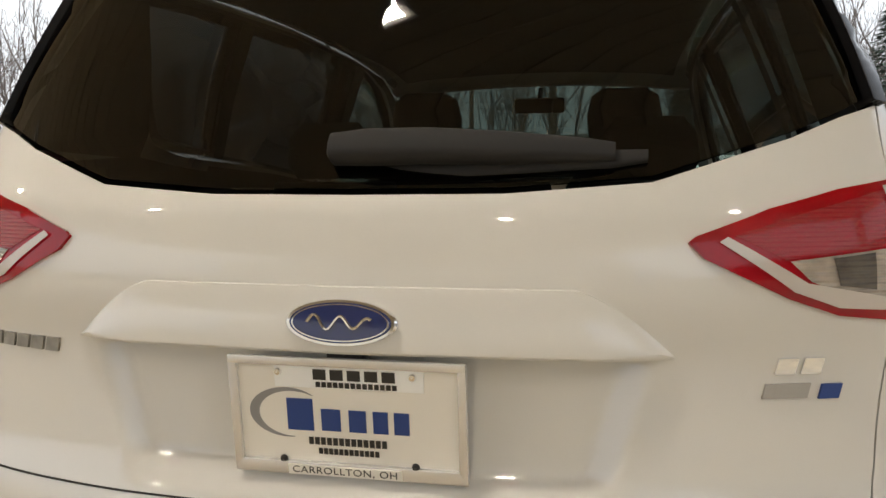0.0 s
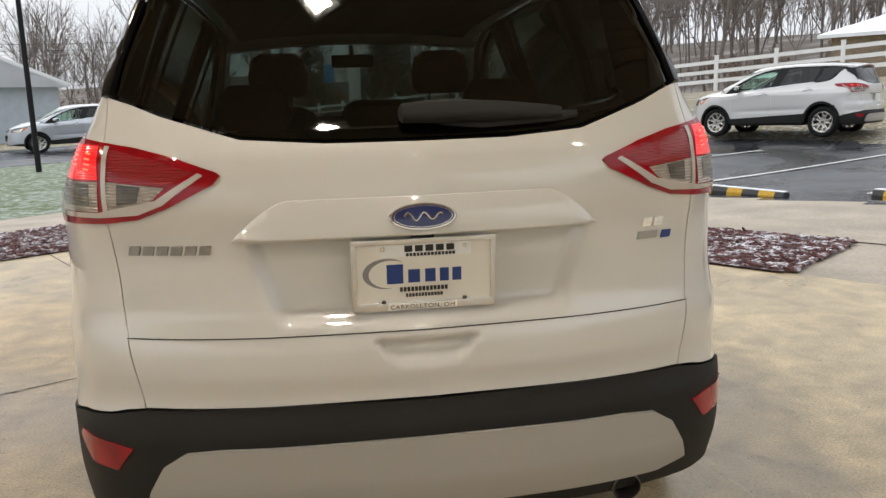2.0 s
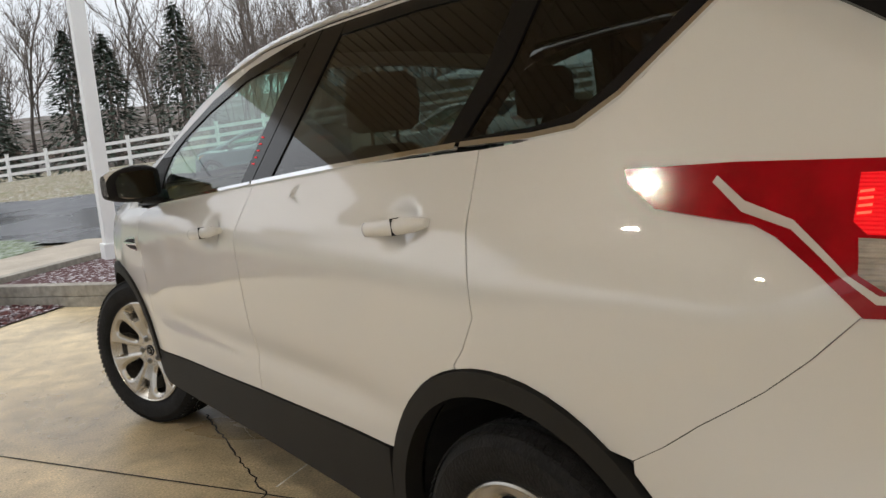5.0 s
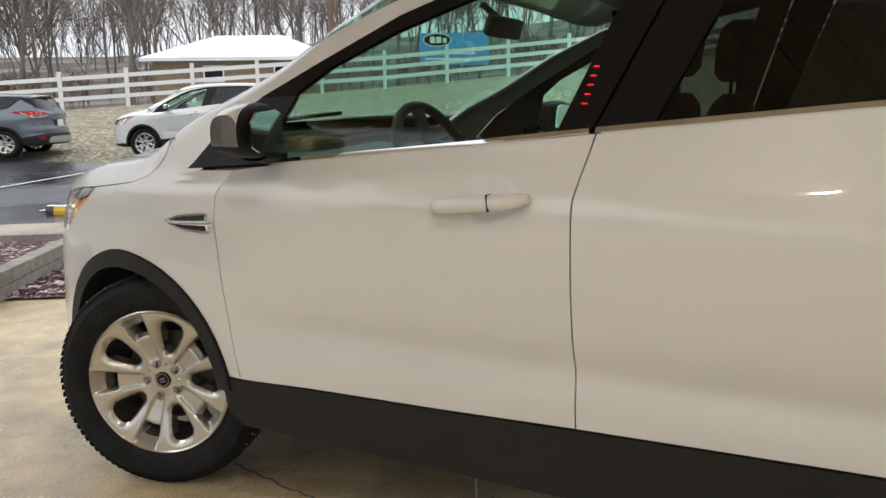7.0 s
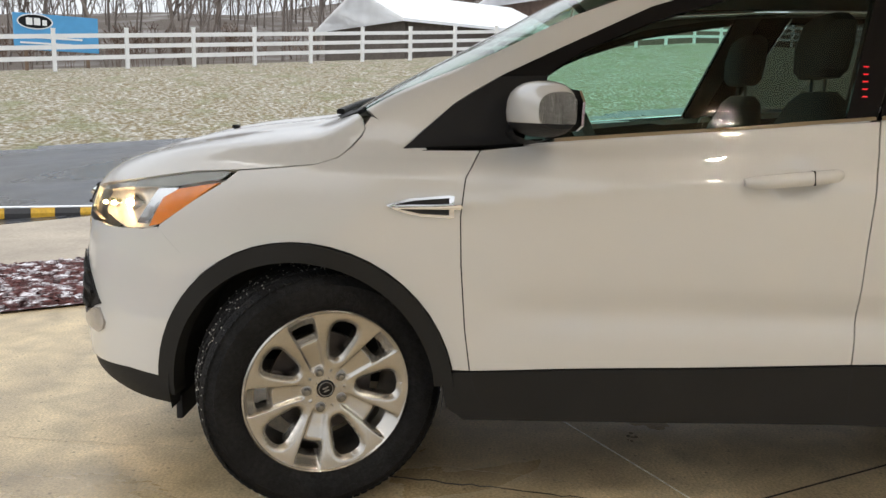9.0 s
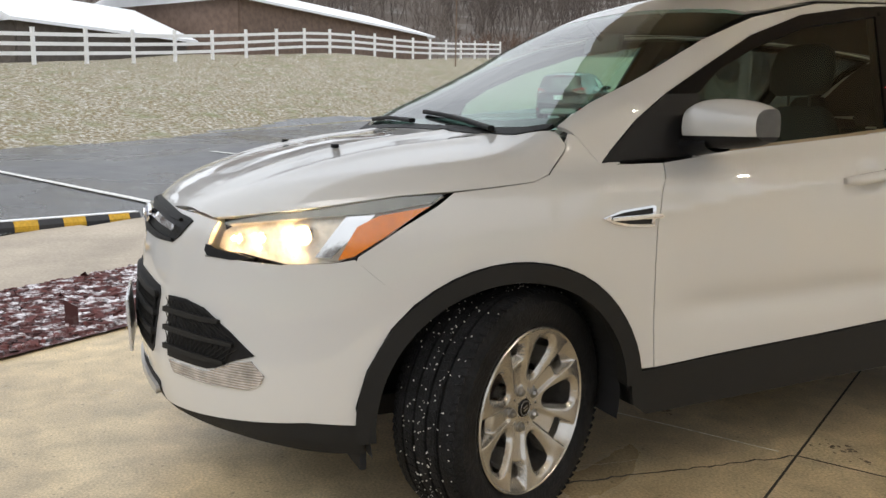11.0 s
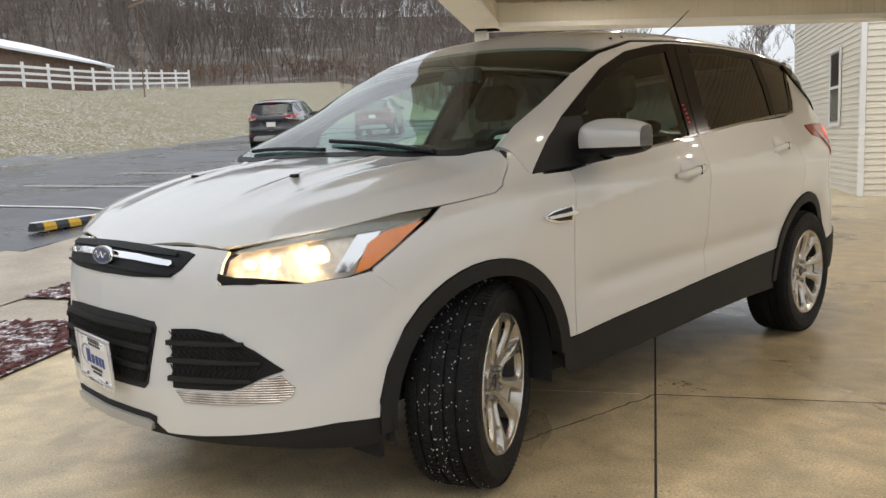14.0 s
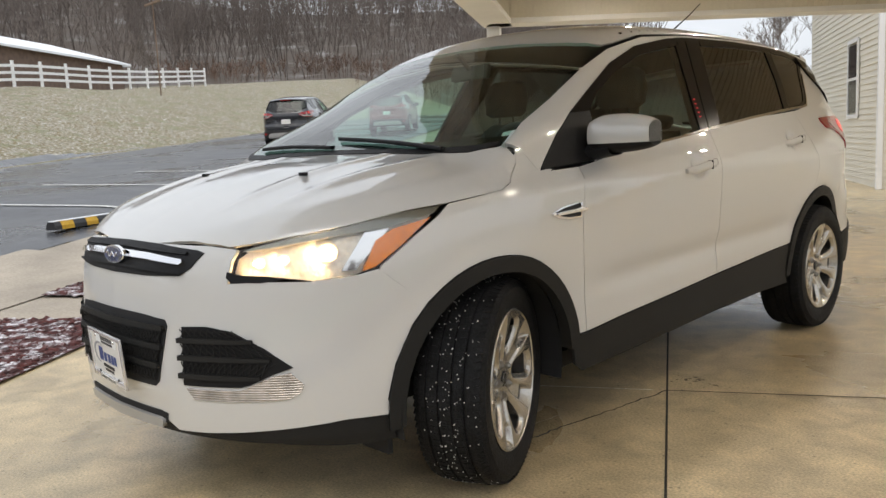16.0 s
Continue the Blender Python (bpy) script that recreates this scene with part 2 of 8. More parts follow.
def slab_material(name, pale, dark, rough_lo, rough_hi, patch, pits, cracks=0.0, gloss=0.5):
    """Poured ground: cloudy damp patches, fine grit, dark pits, worn sheen and (where asked) a net of fine cracks."""
    m = bpy.data.materials.new(name)
    m.use_nodes = True
    n, l = m.node_tree.nodes, m.node_tree.links
    p = n["Principled BSDF"]
    co = n.new("ShaderNodeTexCoord")

    def tex(scale, detail, warp=0.0):
        t = n.new("ShaderNodeTexNoise")
        t.inputs["Scale"].default_value, t.inputs["Detail"].default_value, t.inputs["Distortion"].default_value = scale, detail, warp
        l.new(co.outputs["Object"], t.inputs["Vector"])
        return t.outputs["Fac"]

    def span(v, f0, f1, t0, t1):
        r = n.new("ShaderNodeMapRange")
        for k, x in zip(("From Min", "From Max", "To Min", "To Max"), (f0, f1, t0, t1)):
            r.inputs[k].default_value = x
        l.new(v, r.inputs["Value"])
        return r.outputs["Result"]

    def times(a, b):
        k = n.new("ShaderNodeMath")
        k.operation = "MULTIPLY"
        l.new(a, k.inputs[0])
        l.new(b, k.inputs[1])
        return k.outputs[0]

    cloud_f = tex(patch, 7, 0.8)
    mix = n.new("ShaderNodeMix")
    mix.data_type = "RGBA"
    mix.inputs["A"].default_value, mix.inputs["B"].default_value = (*dark, 1), (*pale, 1)
    l.new(span(cloud_f, 0.36, 0.62, 0, 1), mix.inputs["Factor"])
    shade = times(span(tex(patch * 7, 6, 0.4), 0.3, 0.7, 0.74, 1.2), span(tex(110, 4), 0.3, 0.7, 0.70, 1.25))
    dot = n.new("ShaderNodeTexVoronoi")
    dot.inputs["Scale"].default_value = pits
    l.new(co.outputs["Object"], dot.inputs["Vector"])
    shade = times(shade, span(dot.outputs["Distance"], 0.05, 0.13, 0.5, 1.0))
    if cracks:
        net = n.new("ShaderNodeTexVoronoi")
        net.feature = "DISTANCE_TO_EDGE"
        net.inputs["Scale"].default_value = cracks
        bend = n.new("ShaderNodeVectorMath")
        bend.operation = "MULTIPLY_ADD"
        wob = n.new("ShaderNodeTexNoise")
        wob.inputs["Scale"].default_value = 1.4
        l.new(co.outputs["Object"], wob.inputs["Vector"])
        l.new(wob.outputs["Color"], bend.inputs[0])
        bend.inputs[1].default_value = (1.2, 1.2, 0)
        l.new(co.outputs["Object"], bend.inputs[2])
        l.new(bend.outputs[0], net.inputs["Vector"])
        shade = times(shade, span(net.outputs["Distance"], 0.0, 0.012, 0.45, 1.0))
    out = n.new("ShaderNodeVectorMath")
    out.operation = "SCALE"
    l.new(mix.outputs["Result"], out.inputs[0])
    l.new(shade, out.inputs["Scale"])
    l.new(out.outputs[0], p.inputs["Base Color"])
    l.new(span(cloud_f, 0.35, 0.65, rough_lo, rough_hi), p.inputs["Roughness"])
    p.inputs["Specular IOR Level"].default_value = gloss
    bp = n.new("ShaderNodeBump")
    bp.inputs["Strength"].default_value, bp.inputs["Distance"].default_value = 0.12, 0.01
    l.new(tex(140, 4), bp.inputs["Height"])
    l.new(bp.outputs["Normal"], p.inputs["Normal"])
    return m


M["concrete"] = slab_material("sealed_tan_concrete", (0.61, 0.49, 0.30), (0.40, 0.312, 0.182), 0.24, 0.46, 0.9, 17, gloss=0.6)
M["asphalt"] = slab_material("wet_patched_asphalt", (0.066, 0.069, 0.078), (0.030, 0.032, 0.037), 0.16, 0.42, 0.28, 60, cracks=0.30)
M["grass"] = ground_mix("frosted_winter_grass", (0.185, 0.145, 0.07), (0.56, 0.55, 0.51), 9.0, 0.44, 0.70, bump=0.6, bump_scale=60, c=(0.19, 0.20, 0.10), fine=55)
M["lawn"] = ground_mix("frosted_green_lawn", (0.16, 0.21, 0.10), (0.46, 0.50, 0.45), 7, 0.40, 0.66, bump=1.0, bump_scale=60, fine=50)
M["mulch"] = ground_mix("red_brown_mulch_with_snow", (0.085, 0.03, 0.03), (0.62, 0.60, 0.62), 26, 0.54, 0.62, bump=1.0, bump_scale=30, c=(0.06, 0.022, 0.022))
M["brush"] = ground_mix("hill_undergrowth", (0.10, 0.08, 0.064), (0.26, 0.25, 0.24), 0.15, 0.5, 0.70, c=(0.10, 0.08, 0.065))


# ---------------------------------------------------------------- mesh helpers
def mesh_object(name, verts, faces, mat=None, parent=None, normals=None, smooth=False, label=""):
    me = bpy.data.meshes.new(name)
    me.from_pydata([tuple(map(float, v)) for v in verts], [], faces)
    if mat:
        me.materials.append(mat)
    if smooth or normals is not None:
        me.polygons.foreach_set("use_smooth", [True] * len(me.polygons))
    if normals is not None:
        me.normals_split_custom_set_from_vertices([tuple(map(float, n)) for n in normals])
    me.update()
    ob = new(name, me)
    if parent:
        ob.parent = parent
    if label:
        tagged(ob, label)
    return ob


def part(name, bm, mat, parent, label="", smooth=False):
    """One bmesh as one mesh object under a thing or a part."""
    me = bpy.data.meshes.new(name)
    bmesh.ops.recalc_face_normals(bm, faces=bm.faces)
    bm.to_mesh(me)
    bm.free()
    me.materials.append(mat)
    if smooth:
        me.polygons.foreach_set("use_smooth", [True] * len(me.polygons))
        me.set_sharp_from_angle(angle=radians(38))
    ob = new(name, me)
    if parent:
        ob.parent = parent
    if label:
        tagged(ob, label)
    return ob


def thing(name, label, category, at=None, group="", kind=""):
    ob = new(name)
    if at is not None:
        ob.matrix_basis = at
    return tagged(ob, label, category, group, kind)


def box(bm, cx, cy, cz, sx, sy, sz, m=None, bevel=0.0):
    r = bmesh.ops.create_cube(bm, size=1, matrix=(m or Matrix()) @ Matrix.Translation((cx, cy, cz)) @ Matrix.Diagonal((sx, sy, sz, 1)))
    if bevel:
        edges = list({e for v in r["verts"] for e in v.link_edges})
        bmesh.ops.bevel(bm, geom=edges, offset=bevel, segments=2, affect="EDGES", profile=0.6)
    return r


def tube(bm, path, radius, sides=8, caps=True):
    """A round bar along a list of points; radius a number or one for each point."""
    path = [Vector(p) for p in path]
    radii = radius if isinstance(radius, (list, tuple)) else [radius] * len(path)
    rings = []
    for i, p in enumerate(path):
        d = (path[min(i + 1, len(path) - 1)] - path[max(i - 1, 0)]).normalized()
        a = d.orthogonal().normalized() if i == 0 else (a - d * a.dot(d)).normalized()
        b = d.cross(a)
        rings.append([bm.verts.new(p + radii[i] * (math.cos(k * math.tau / sides) * a + math.sin(k * math.tau / sides) * b)) for k in range(sides)])
    for r, s in zip(rings, rings[1:]):
        for k in range(sides):
            bm.faces.new((r[k], r[(k + 1) % sides], s[(k + 1) % sides], s[k]))
    if caps:
        bm.faces.new(rings[0][::-1])
        bm.faces.new(rings[-1])


def lathe(bm, profile, sides=48, m=None, close=False):
    """Profile of (radius, along x) turned about the x axis."""
    m = m or Matrix()
    rings = []
    for r, x in profile:
        rings.append([bm.verts.new(m @ Vector((x, r * math.cos(k * math.tau / sides), r * math.sin(k * math.tau / sides)))) for k in range(sides)])
    pairs = list(zip(rings, rings[1:])) + ([(rings[-1], rings[0])] if close else [])
    for a, b in pairs:
        for k in range(sides):
            bm.faces.new((a[k], a[(k + 1) % sides], b[(k + 1) % sides], b[k]))
    return rings
# ---------------------------------------------------------------- car shape
# Body of the car as a smooth solid: x right, y to the nose, z up, centred between the axles.


def hermite(xs, ys):
    """A smooth monotone curve through the given knots."""
    xs, ys = np.array(xs, float), np.array(ys, float)
    h = np.diff(xs)
    d = np.diff(ys) / h
    m = np.zeros(len(xs))
    m[1:-1] = np.where(d[:-1] * d[1:] > 0, 2 * d[:-1] * d[1:] / (d[:-1] + d[1:] + 1e-12), 0)
    m[0], m[-1] = d[0], d[-1]

    def f(x):
        x = np.asarray(x, float)
        i = np.clip(np.searchsorted(xs, x) - 1, 0, len(h) - 1)
        t = (x - xs[i]) / h[i]
        lo, hi = t < 0, t > 1
        a = ys[i] * (1 + 2 * t) * (1 - t) ** 2 + m[i] * h[i] * t * (1 - t) ** 2
        b = ys[i + 1] * t * t * (3 - 2 * t) + m[i + 1] * h[i] * t * t * (t - 1)
        r = a + b
        r = np.where(lo, ys[0] + m[0] * (x - xs[0]), r)
        return np.where(hi, ys[-1] + m[-1] * (x - xs[-1]), r)

    return f


def smax(a, b, r):
    """The larger of two distances, rounded over about r."""
    h = np.clip(0.5 + 0.5 * (a - b) / r, 0, 1)
    return b * (1 - h) + a * h + r * h * (1 - h)


def step(a, b, x):
    t = np.clip((np.asarray(x, float) - a) / (b - a), 0, 1)
    return t * t * (3 - 2 * t)


belt_z = hermite([-2.3, -1.6, -1.1, 0.0, 0.9, 1.3, 2.2], [1.27, 1.235, 1.20, 1.105, 1.03, 0.995, 0.93])
# half width below the belt: by height
low_x = hermite([0.15, 0.24, 0.33, 0.45, 0.60, 0.80, 0.955, 1.02, 1.10, 1.25],
                [0.78, 0.86, 0.880, 0.884, 0.893, 0.910, 0.918, 0.900, 0.862, 0.79])
# narrowing towards nose and tail
plan_x = hermite([-2.3, -1.95, -1.6, -1.2, -0.6, 0.6, 1.2, 1.6, 1.9, 2.3],
                 [0.16, 0.085, 0.04, 0.008, 0.0, 0.0, 0.004, 0.025, 0.075, 0.19])
roof_z = hermite([-2.35, -2.02, -1.6, -1.0, -0.4, 0.0, 0.35, 0.62, 0.9, 1.15, 1.36, 1.42, 1.6, 1.8, 2.0, 2.13, 2.24, 2.4],
                 [1.555, 1.594, 1.635, 1.668, 1.676, 1.665, 1.628, 1.525, 1.375, 1.235, 1.115, 1.103, 1.078, 1.035, 0.973, 0.913, 0.835, 0.70])
crown = hermite([0, 0.2, 0.4, 0.55, 0.66, 0.75, 0.9], [0, 0.005, 0.022, 0.045, 0.072, 0.105, 0.2])
nose_y = hermite([0, 0.2, 0.35, 0.5, 0.62, 0.72, 0.80, 0.86, 0.92], [0, 0.012, 0.038, 0.10, 0.18, 0.285, 0.43, 0.62, 0.95])
nose_z = hermite([0.16, 0.24, 0.32, 0.45, 0.60, 0.72, 0.80, 0.88, 0.95, 1.1], [2.13, 2.21, 2.262, 2.272, 2.262, 2.25, 2.235, 2.205, 2.15, 1.9])
tail_y = hermite([0, 0.3, 0.45, 0.64, 0.74, 0.81, 0.86, 0.92], [0, 0.016, 0.038, 0.095, 0.165, 0.28, 0.42, 0.7])
tail_z = hermite([0.2, 0.3, 0.42, 0.52, 0.585, 0.70, 0.80, 0.93, 1.02, 1.12, 1.22, 1.40, 1.60, 1.7],
                 [2.19, 2.245, 2.285, 2.285, 2.262, 2.255, 2.225, 2.215, 2.222, 2.205, 2.14, 2.045, 1.93, 1.86])


crease_z = hermite([-1.9, -1.25, -0.73, -0.2, 0.34, 0.64, 0.875, 1.6], [1.085, 1.068, 1.042, 1.012, 0.969, 0.932, 0.90, 0.85])


def side_x(y, z):
    b = belt_z(y)
    low = low_x(z) - plan_x(y) + 0.036 * step(-1.6, -1.9, y) * step(0.9, 0.6, z)
    # character crease that rises to the tail
    low = low + 0.0055 * np.exp(-np.sqrt(((z - crease_z(y)) / 0.028) ** 2 + 0.01)) * step(1.5, 1.0, y) * step(-1.75, -1.3, y)
    # hollow along the foot of the doors
    low = low - 0.012 * np.exp(-(((z - 0.615 + 0.02 * y) / 0.048) ** 2)) * step(1.0, 0.65, y) * step(-1.05, -0.7, y)
    # haunches round the wheels
    for cy in (1.345, -1.345):
        r = np.hypot(y - cy, (z - 0.34))
        low = low + 0.010 * np.exp(-(((r - 0.46) / 0.16) ** 2)) * step(0.3, 0.5, z)
    # cups behind the door handles
    for cy, cz in ((0.10, 0.985), (-0.975, 1.058)):
        low = low - 0.016 * np.exp(-((((y - cy) / 0.062) ** 2 + ((z - cz) / 0.042) ** 2) ** 2))
    glass = 0.858 - 0.85 * plan_x(y) - 0.345 * (z - b) - 0.10 * np.clip(z - b - 0.25, 0, 1) ** 2 + 0.02 * np.sin(math.pi * np.clip((z - b) / 0.46, 0, 1))
    w = step(-0.05, 0.035, z - b)
    return low * (1 - w) + np.minimum(low, glass) * w


def body(x, y, z):
    """Distance-like value: below zero inside the body."""
    ax = np.abs(x)
    d = ax - side_x(y, z)
    # the middle of the bumper stands proud of its corners
    mid = 0.345 + 0.22 * (z - 0.55)
    proud = 0.006 * step(mid + 0.05, mid - 0.012, ax) * step(0.37, 0.45, z) * step(0.875, 0.79, z)
    d = smax(d, y - (nose_z(z) - nose_y(ax) + proud), 0.05)
    rear = -(tail_z(z) - tail_y(ax)) - y
    # recess for the plate
    wide = 0.27 + 0.30 * (z - 0.72)
    dip = step(0.745, 0.79, z) * step(0.948, 0.942, z) * step(wide + 0.055, wide + 0.005, ax)
    rear = rear + 0.026 * dip
    rear = rear - 0.007 * step(0.742, 0.736, z) * step(0.60, 0.66, z)
    # hand grip under the seam
    grip = 0.058 + 0.9 * (z - 0.668)
    rear = rear + 0.030 * step(0.660, 0.704, z) * step(0.728, 0.706, z) * step(grip + 0.022, grip - 0.008, ax)
    d = smax(d, rear, 0.035)
    ridge = 0.010 * (np.exp(-(((ax - 0.30 - 0.05 * (2 - y)) / 0.035) ** 2)) + np.exp(-(((ax - 0.50 - 0.12 * (2 - y)) / 0.04) ** 2))) * step(2.1, 1.7, y) * step(1.25, 1.45, y)
    top = roof_z(y) + ridge - crown(ax) * (1 - 0.55 * step(0.8, 1.25, y))
    d = smax(d, (z - top) * 0.9, 0.045)
    d = smax(d, 0.19 - z, 0.04)
    return d


def normal_of(p):
    e = 2e-3
    x, y, z = p.T
    n = np.stack([body(x + e, y, z) - body(x - e, y, z), body(x, y + e, z) - body(x, y - e, z), body(x, y, z + e) - body(x, y, z - e)], 1)
    return n / np.maximum(np.linalg.norm(n, axis=1, keepdims=True), 1e-9)


def cast(origin, way, reach=3.0, steps=200):
    """Where rays from outside first enter the body (rows of points); misses stay at the nearest approach."""
    ts = np.linspace(0, reach, steps)
    o, w = np.asarray(origin, float), np.asarray(way, float)
    p = o[:, None] + ts[None, :, None] * w[:, None]
    d = body(p[..., 0], p[..., 1], p[..., 2])
    inside = d < 0
    first = np.where(inside.any(1), inside.argmax(1), np.maximum(d.argmin(1), 1))
    first = np.maximum(first, 1)
    lo, hi = ts[first - 1], ts[first]
    for _ in range(22):
        mid = (lo + hi) / 2
        q = o + mid[:, None] * w
        into = body(q[:, 0], q[:, 1], q[:, 2]) < 0
        hi, lo = np.where(into, mid, hi), np.where(into, lo, mid)
    return o + ((lo + hi) / 2)[:, None] * w, inside.any(1)
# ---------------------------------------------------------------- the site
# s runs along the car park's edge, n out over the car park; u and v along the canopy.
def site(s, n, z=0.0):
    return Vector((0.6 * s + 0.8 * n, -0.8 * s + 0.6 * n, z))


def to_site(x, y):
    return 0.6 * x - 0.8 * y, 0.8 * x + 0.6 * y


U, V = Vector((-0.489, 0.872, 0)), Vector((0.872, 0.489, 0))


def uv(a, b, z=0.0):
    return U * a + V * b + Vector((0, 0, z))


def height(s, n):
    s, n = np.asarray(s, float), np.asarray(n, float)
    sc = np.where(s < -2, -2 + (s + 2) * 0.15, s)
    away = np.maximum(np.maximum(n - 3.2, -4.6 - s), np.maximum(-12 - n, s - 16))
    w = step(0, 4.0, away)
    nn = np.clip(n, -15, 15.5)
    lot = 0.055 * np.clip(sc, -30, 300) + 0.012 * (nn - 5)
    top = 1.95 + np.where(s > 0, 0.082 * np.minimum(s, 150), 0.055 * np.maximum(s, -45))
    top = top + 0.42 * np.exp(-(((s - 36) / 8.0) ** 2))
    k = np.clip((n - 15.5) / 13.9, 0, 1)
    k = k * (1.35 - 0.35 * k)
    z = lot * (1 - k) + top * k
    z = z + np.clip(n - 29.4, 0, 80) * 0.02
    z = z + 26 * step(110, 260, s + 0.15 * n) * step(-55, 10, n) + 10 * step(60, 160, n)
    return z * w


def height_at(x, y):
    return float(height(*to_site(x, y)))


def sheet(name, s0, s1, n0, n1, ds, dn, lift, mat, label, category, inside=None, kind="structure", base=None):
    """A piece of ground that follows the land."""
    ss, ns = np.linspace(s0, s1, max(2, int((s1 - s0) / ds) + 1)), np.linspace(n0, n1, max(2, int((n1 - n0) / dn) + 1))
    S, N = np.meshgrid(ss, ns, indexing="ij")
    Z = height(S, N) + lift if base is None else np.full(S.shape, base)
    X, Y = 0.6 * S + 0.8 * N, -0.8 * S + 0.6 * N
    vs = np.stack([X, Y, Z], -1).reshape(-1, 3)
    b = len(ns)
    fs = [(i * b + j, (i + 1) * b + j, (i + 1) * b + j + 1, i * b + j + 1) for i in range(len(ss) - 1) for j in range(b - 1)]
    if inside:
        keep = [f for f in fs if inside(S.ravel()[list(f)].mean(), N.ravel()[list(f)].mean())]
        fs = keep
    ob = mesh_object(name, vs, fs, mat, smooth=True)
    return tagged(ob, label, category, kind=kind)


# the land, finer near by
cs = np.concatenate([np.linspace(-900, -60, 15)[:-1], np.linspace(-60, 100, 130)[:-1], np.linspace(100, 320, 45)[:-1], np.linspace(320, 1500, 14)])
cn = np.concatenate([np.linspace(-900, -40, 14)[:-1], np.linspace(-40, 60, 90)[:-1], np.linspace(60, 260, 30)[:-1], np.linspace(260, 1200, 12)])
S, N = np.meshgrid(cs, cn, indexing="ij")
Zg = height(S, N) - 0.06
bump_n = np.array([noise.noise(Vector((a * 0.15, b * 0.15, 0))) for a, b in zip(S.ravel(), N.ravel())]).reshape(S.shape)
Zg = Zg + 0.10 * bump_n * step(16, 20, N)
vs = np.stack([0.6 * S + 0.8 * N, -0.8 * S + 0.6 * N, Zg], -1).reshape(-1, 3)
bb = len(cn)
ground = mesh_object("ground", vs, [(i * bb + j, (i + 1) * bb + j, (i + 1) * bb + j + 1, i * bb + j + 1) for i in range(len(cs) - 1) for j in range(bb - 1)], M["grass"], smooth=True)
tagged(ground, "rough winter grass lightly frosted with snow", "ground", kind="structure")
# leaf litter under the woods
ground.data.materials.append(M["brush"])
for face in ground.data.polygons:
    fs_, fn_ = to_site(face.center.x, face.center.y)
    if fs_ + 0.15 * fn_ > 112 or fn_ > 56 or fs_ < -58:
        face.material_index = 1

lot_edge = lambda s: 15.9 - 0.07 * min(max(s, -22), 30) + 0.2 * math.sin(s * 0.4) + 0.15 * math.sin(s * 1.1) + 1.5 * float(step(8, 18, s))
near_edge = lambda s: 6.45 - 0.17 * min(max(s, -8), 6)
tagged(sheet("road", -33, 60, 5.2, 18.4, 0.8, 0.2, -0.015, M["asphalt"], "dark wet asphalt car park with patches", "car park", lambda s, n: near_edge(s) < n < lot_edge(s)), "")
sheet("road_side", -33, -21, -60, 9.0, 1.2, 1.2, -0.015, M["asphalt"], "wet asphalt side road past the lawn", "road")
sheet("lawn", -21, -8.6, -40, 8.4, 0.3, 0.3, -0.005, M["lawn"], "frost-covered green lawn with a rounded corner", "lawn", lambda s, n: not (s > -11.2 and n > 5.8 and math.hypot(s + 11.2, n - 5.8) > 2.6))
sheet("pavement", -8.8, 14, 4.3, 8.0, 0.4, 0.2, 0.0, M["pave"], "brown-grey concrete pavement with joints", "pavement", lambda s, n: n < near_edge(s) + 0.1)
sheet("pavement_front", -8.8, -6.6, -30, 4.3, 0.4, 0.6, 0.0, M["pave"], "brown-grey concrete pavement before the lawn", "pavement")
sheet("mulch_bed", -6.0, 1.2, 2.85, 4.3, 0.12, 0.12, 0.015, M["mulch"], "red-brown bark mulch dusted with snow", "mulch", lambda s, n: s < 1.0, kind="stuff")
sheet("mulch_bed_front", -6.6, -4.25, -14, 4.3, 0.12, 0.16, 0.012, M["mulch"], "red-brown bark mulch dusted with snow", "mulch", kind="stuff")
sheet("mulch_bed_far", 1.9, 9.0, 2.85, 4.3, 0.14, 0.14, 0.015, M["mulch"], "red-brown bark mulch dusted with snow", "mulch", lambda s, n: s > 1.9, kind="stuff")
sheet("walkway", -0.4, 4.0, 2.85, 4.32, 0.3, 0.3, -0.01, M["pave"], "concrete walkway across the mulch bed", "pavement")

# slab under the canopy, cut by joints along u and v
slab_top = 0.0
bm = bmesh.new()
corners = [site(-4.25, -14), site(-4.25, 2.9), site(14, 2.9), site(14, -14)]
f = bm.faces.new([bm.verts.new(c) for c in corners])
r = bmesh.ops.extrude_face_region(bm, geom=[f])
bmesh.ops.translate(bm, vec=(0, 0, -0.15), verts=[q for q in r["geom"] if isinstance(q, bmesh.types.BMVert)])
floor = part("floor", bm, M["concrete"], None)
tagged(floor, "sealed tan concrete drive slab, damp and stained", "floor", kind="structure")


def ground_strip(name, a, b, width, mat, label, z=0.002, wobble=0.0, category="joint", pieces=1):
    bm = bmesh.new()
    a, b = Vector((a[0], a[1], 0)), Vector((b[0], b[1], 0))
    d = (b - a).normalized()
    side = Vector((-d.y, d.x, 0))
    last = None
    for i in range(pieces + 1):
        p = a.lerp(b, i / pieces) + side * (random.uniform(-wobble, wobble) if 0 < i < pieces else 0)
        w = width * (random.uniform(0.6, 1.2) if wobble else 1)
        row = [bm.verts.new(p + side * w / 2 + Vector((0, 0, z))), bm.verts.new(p - side * w / 2 + Vector((0, 0, z)))]
        if last:
            bm.faces.new((last[0], last[1], row[1], row[0]))
        last = row
    return tagged(part(name, bm, mat, None), label, category, kind="structure")


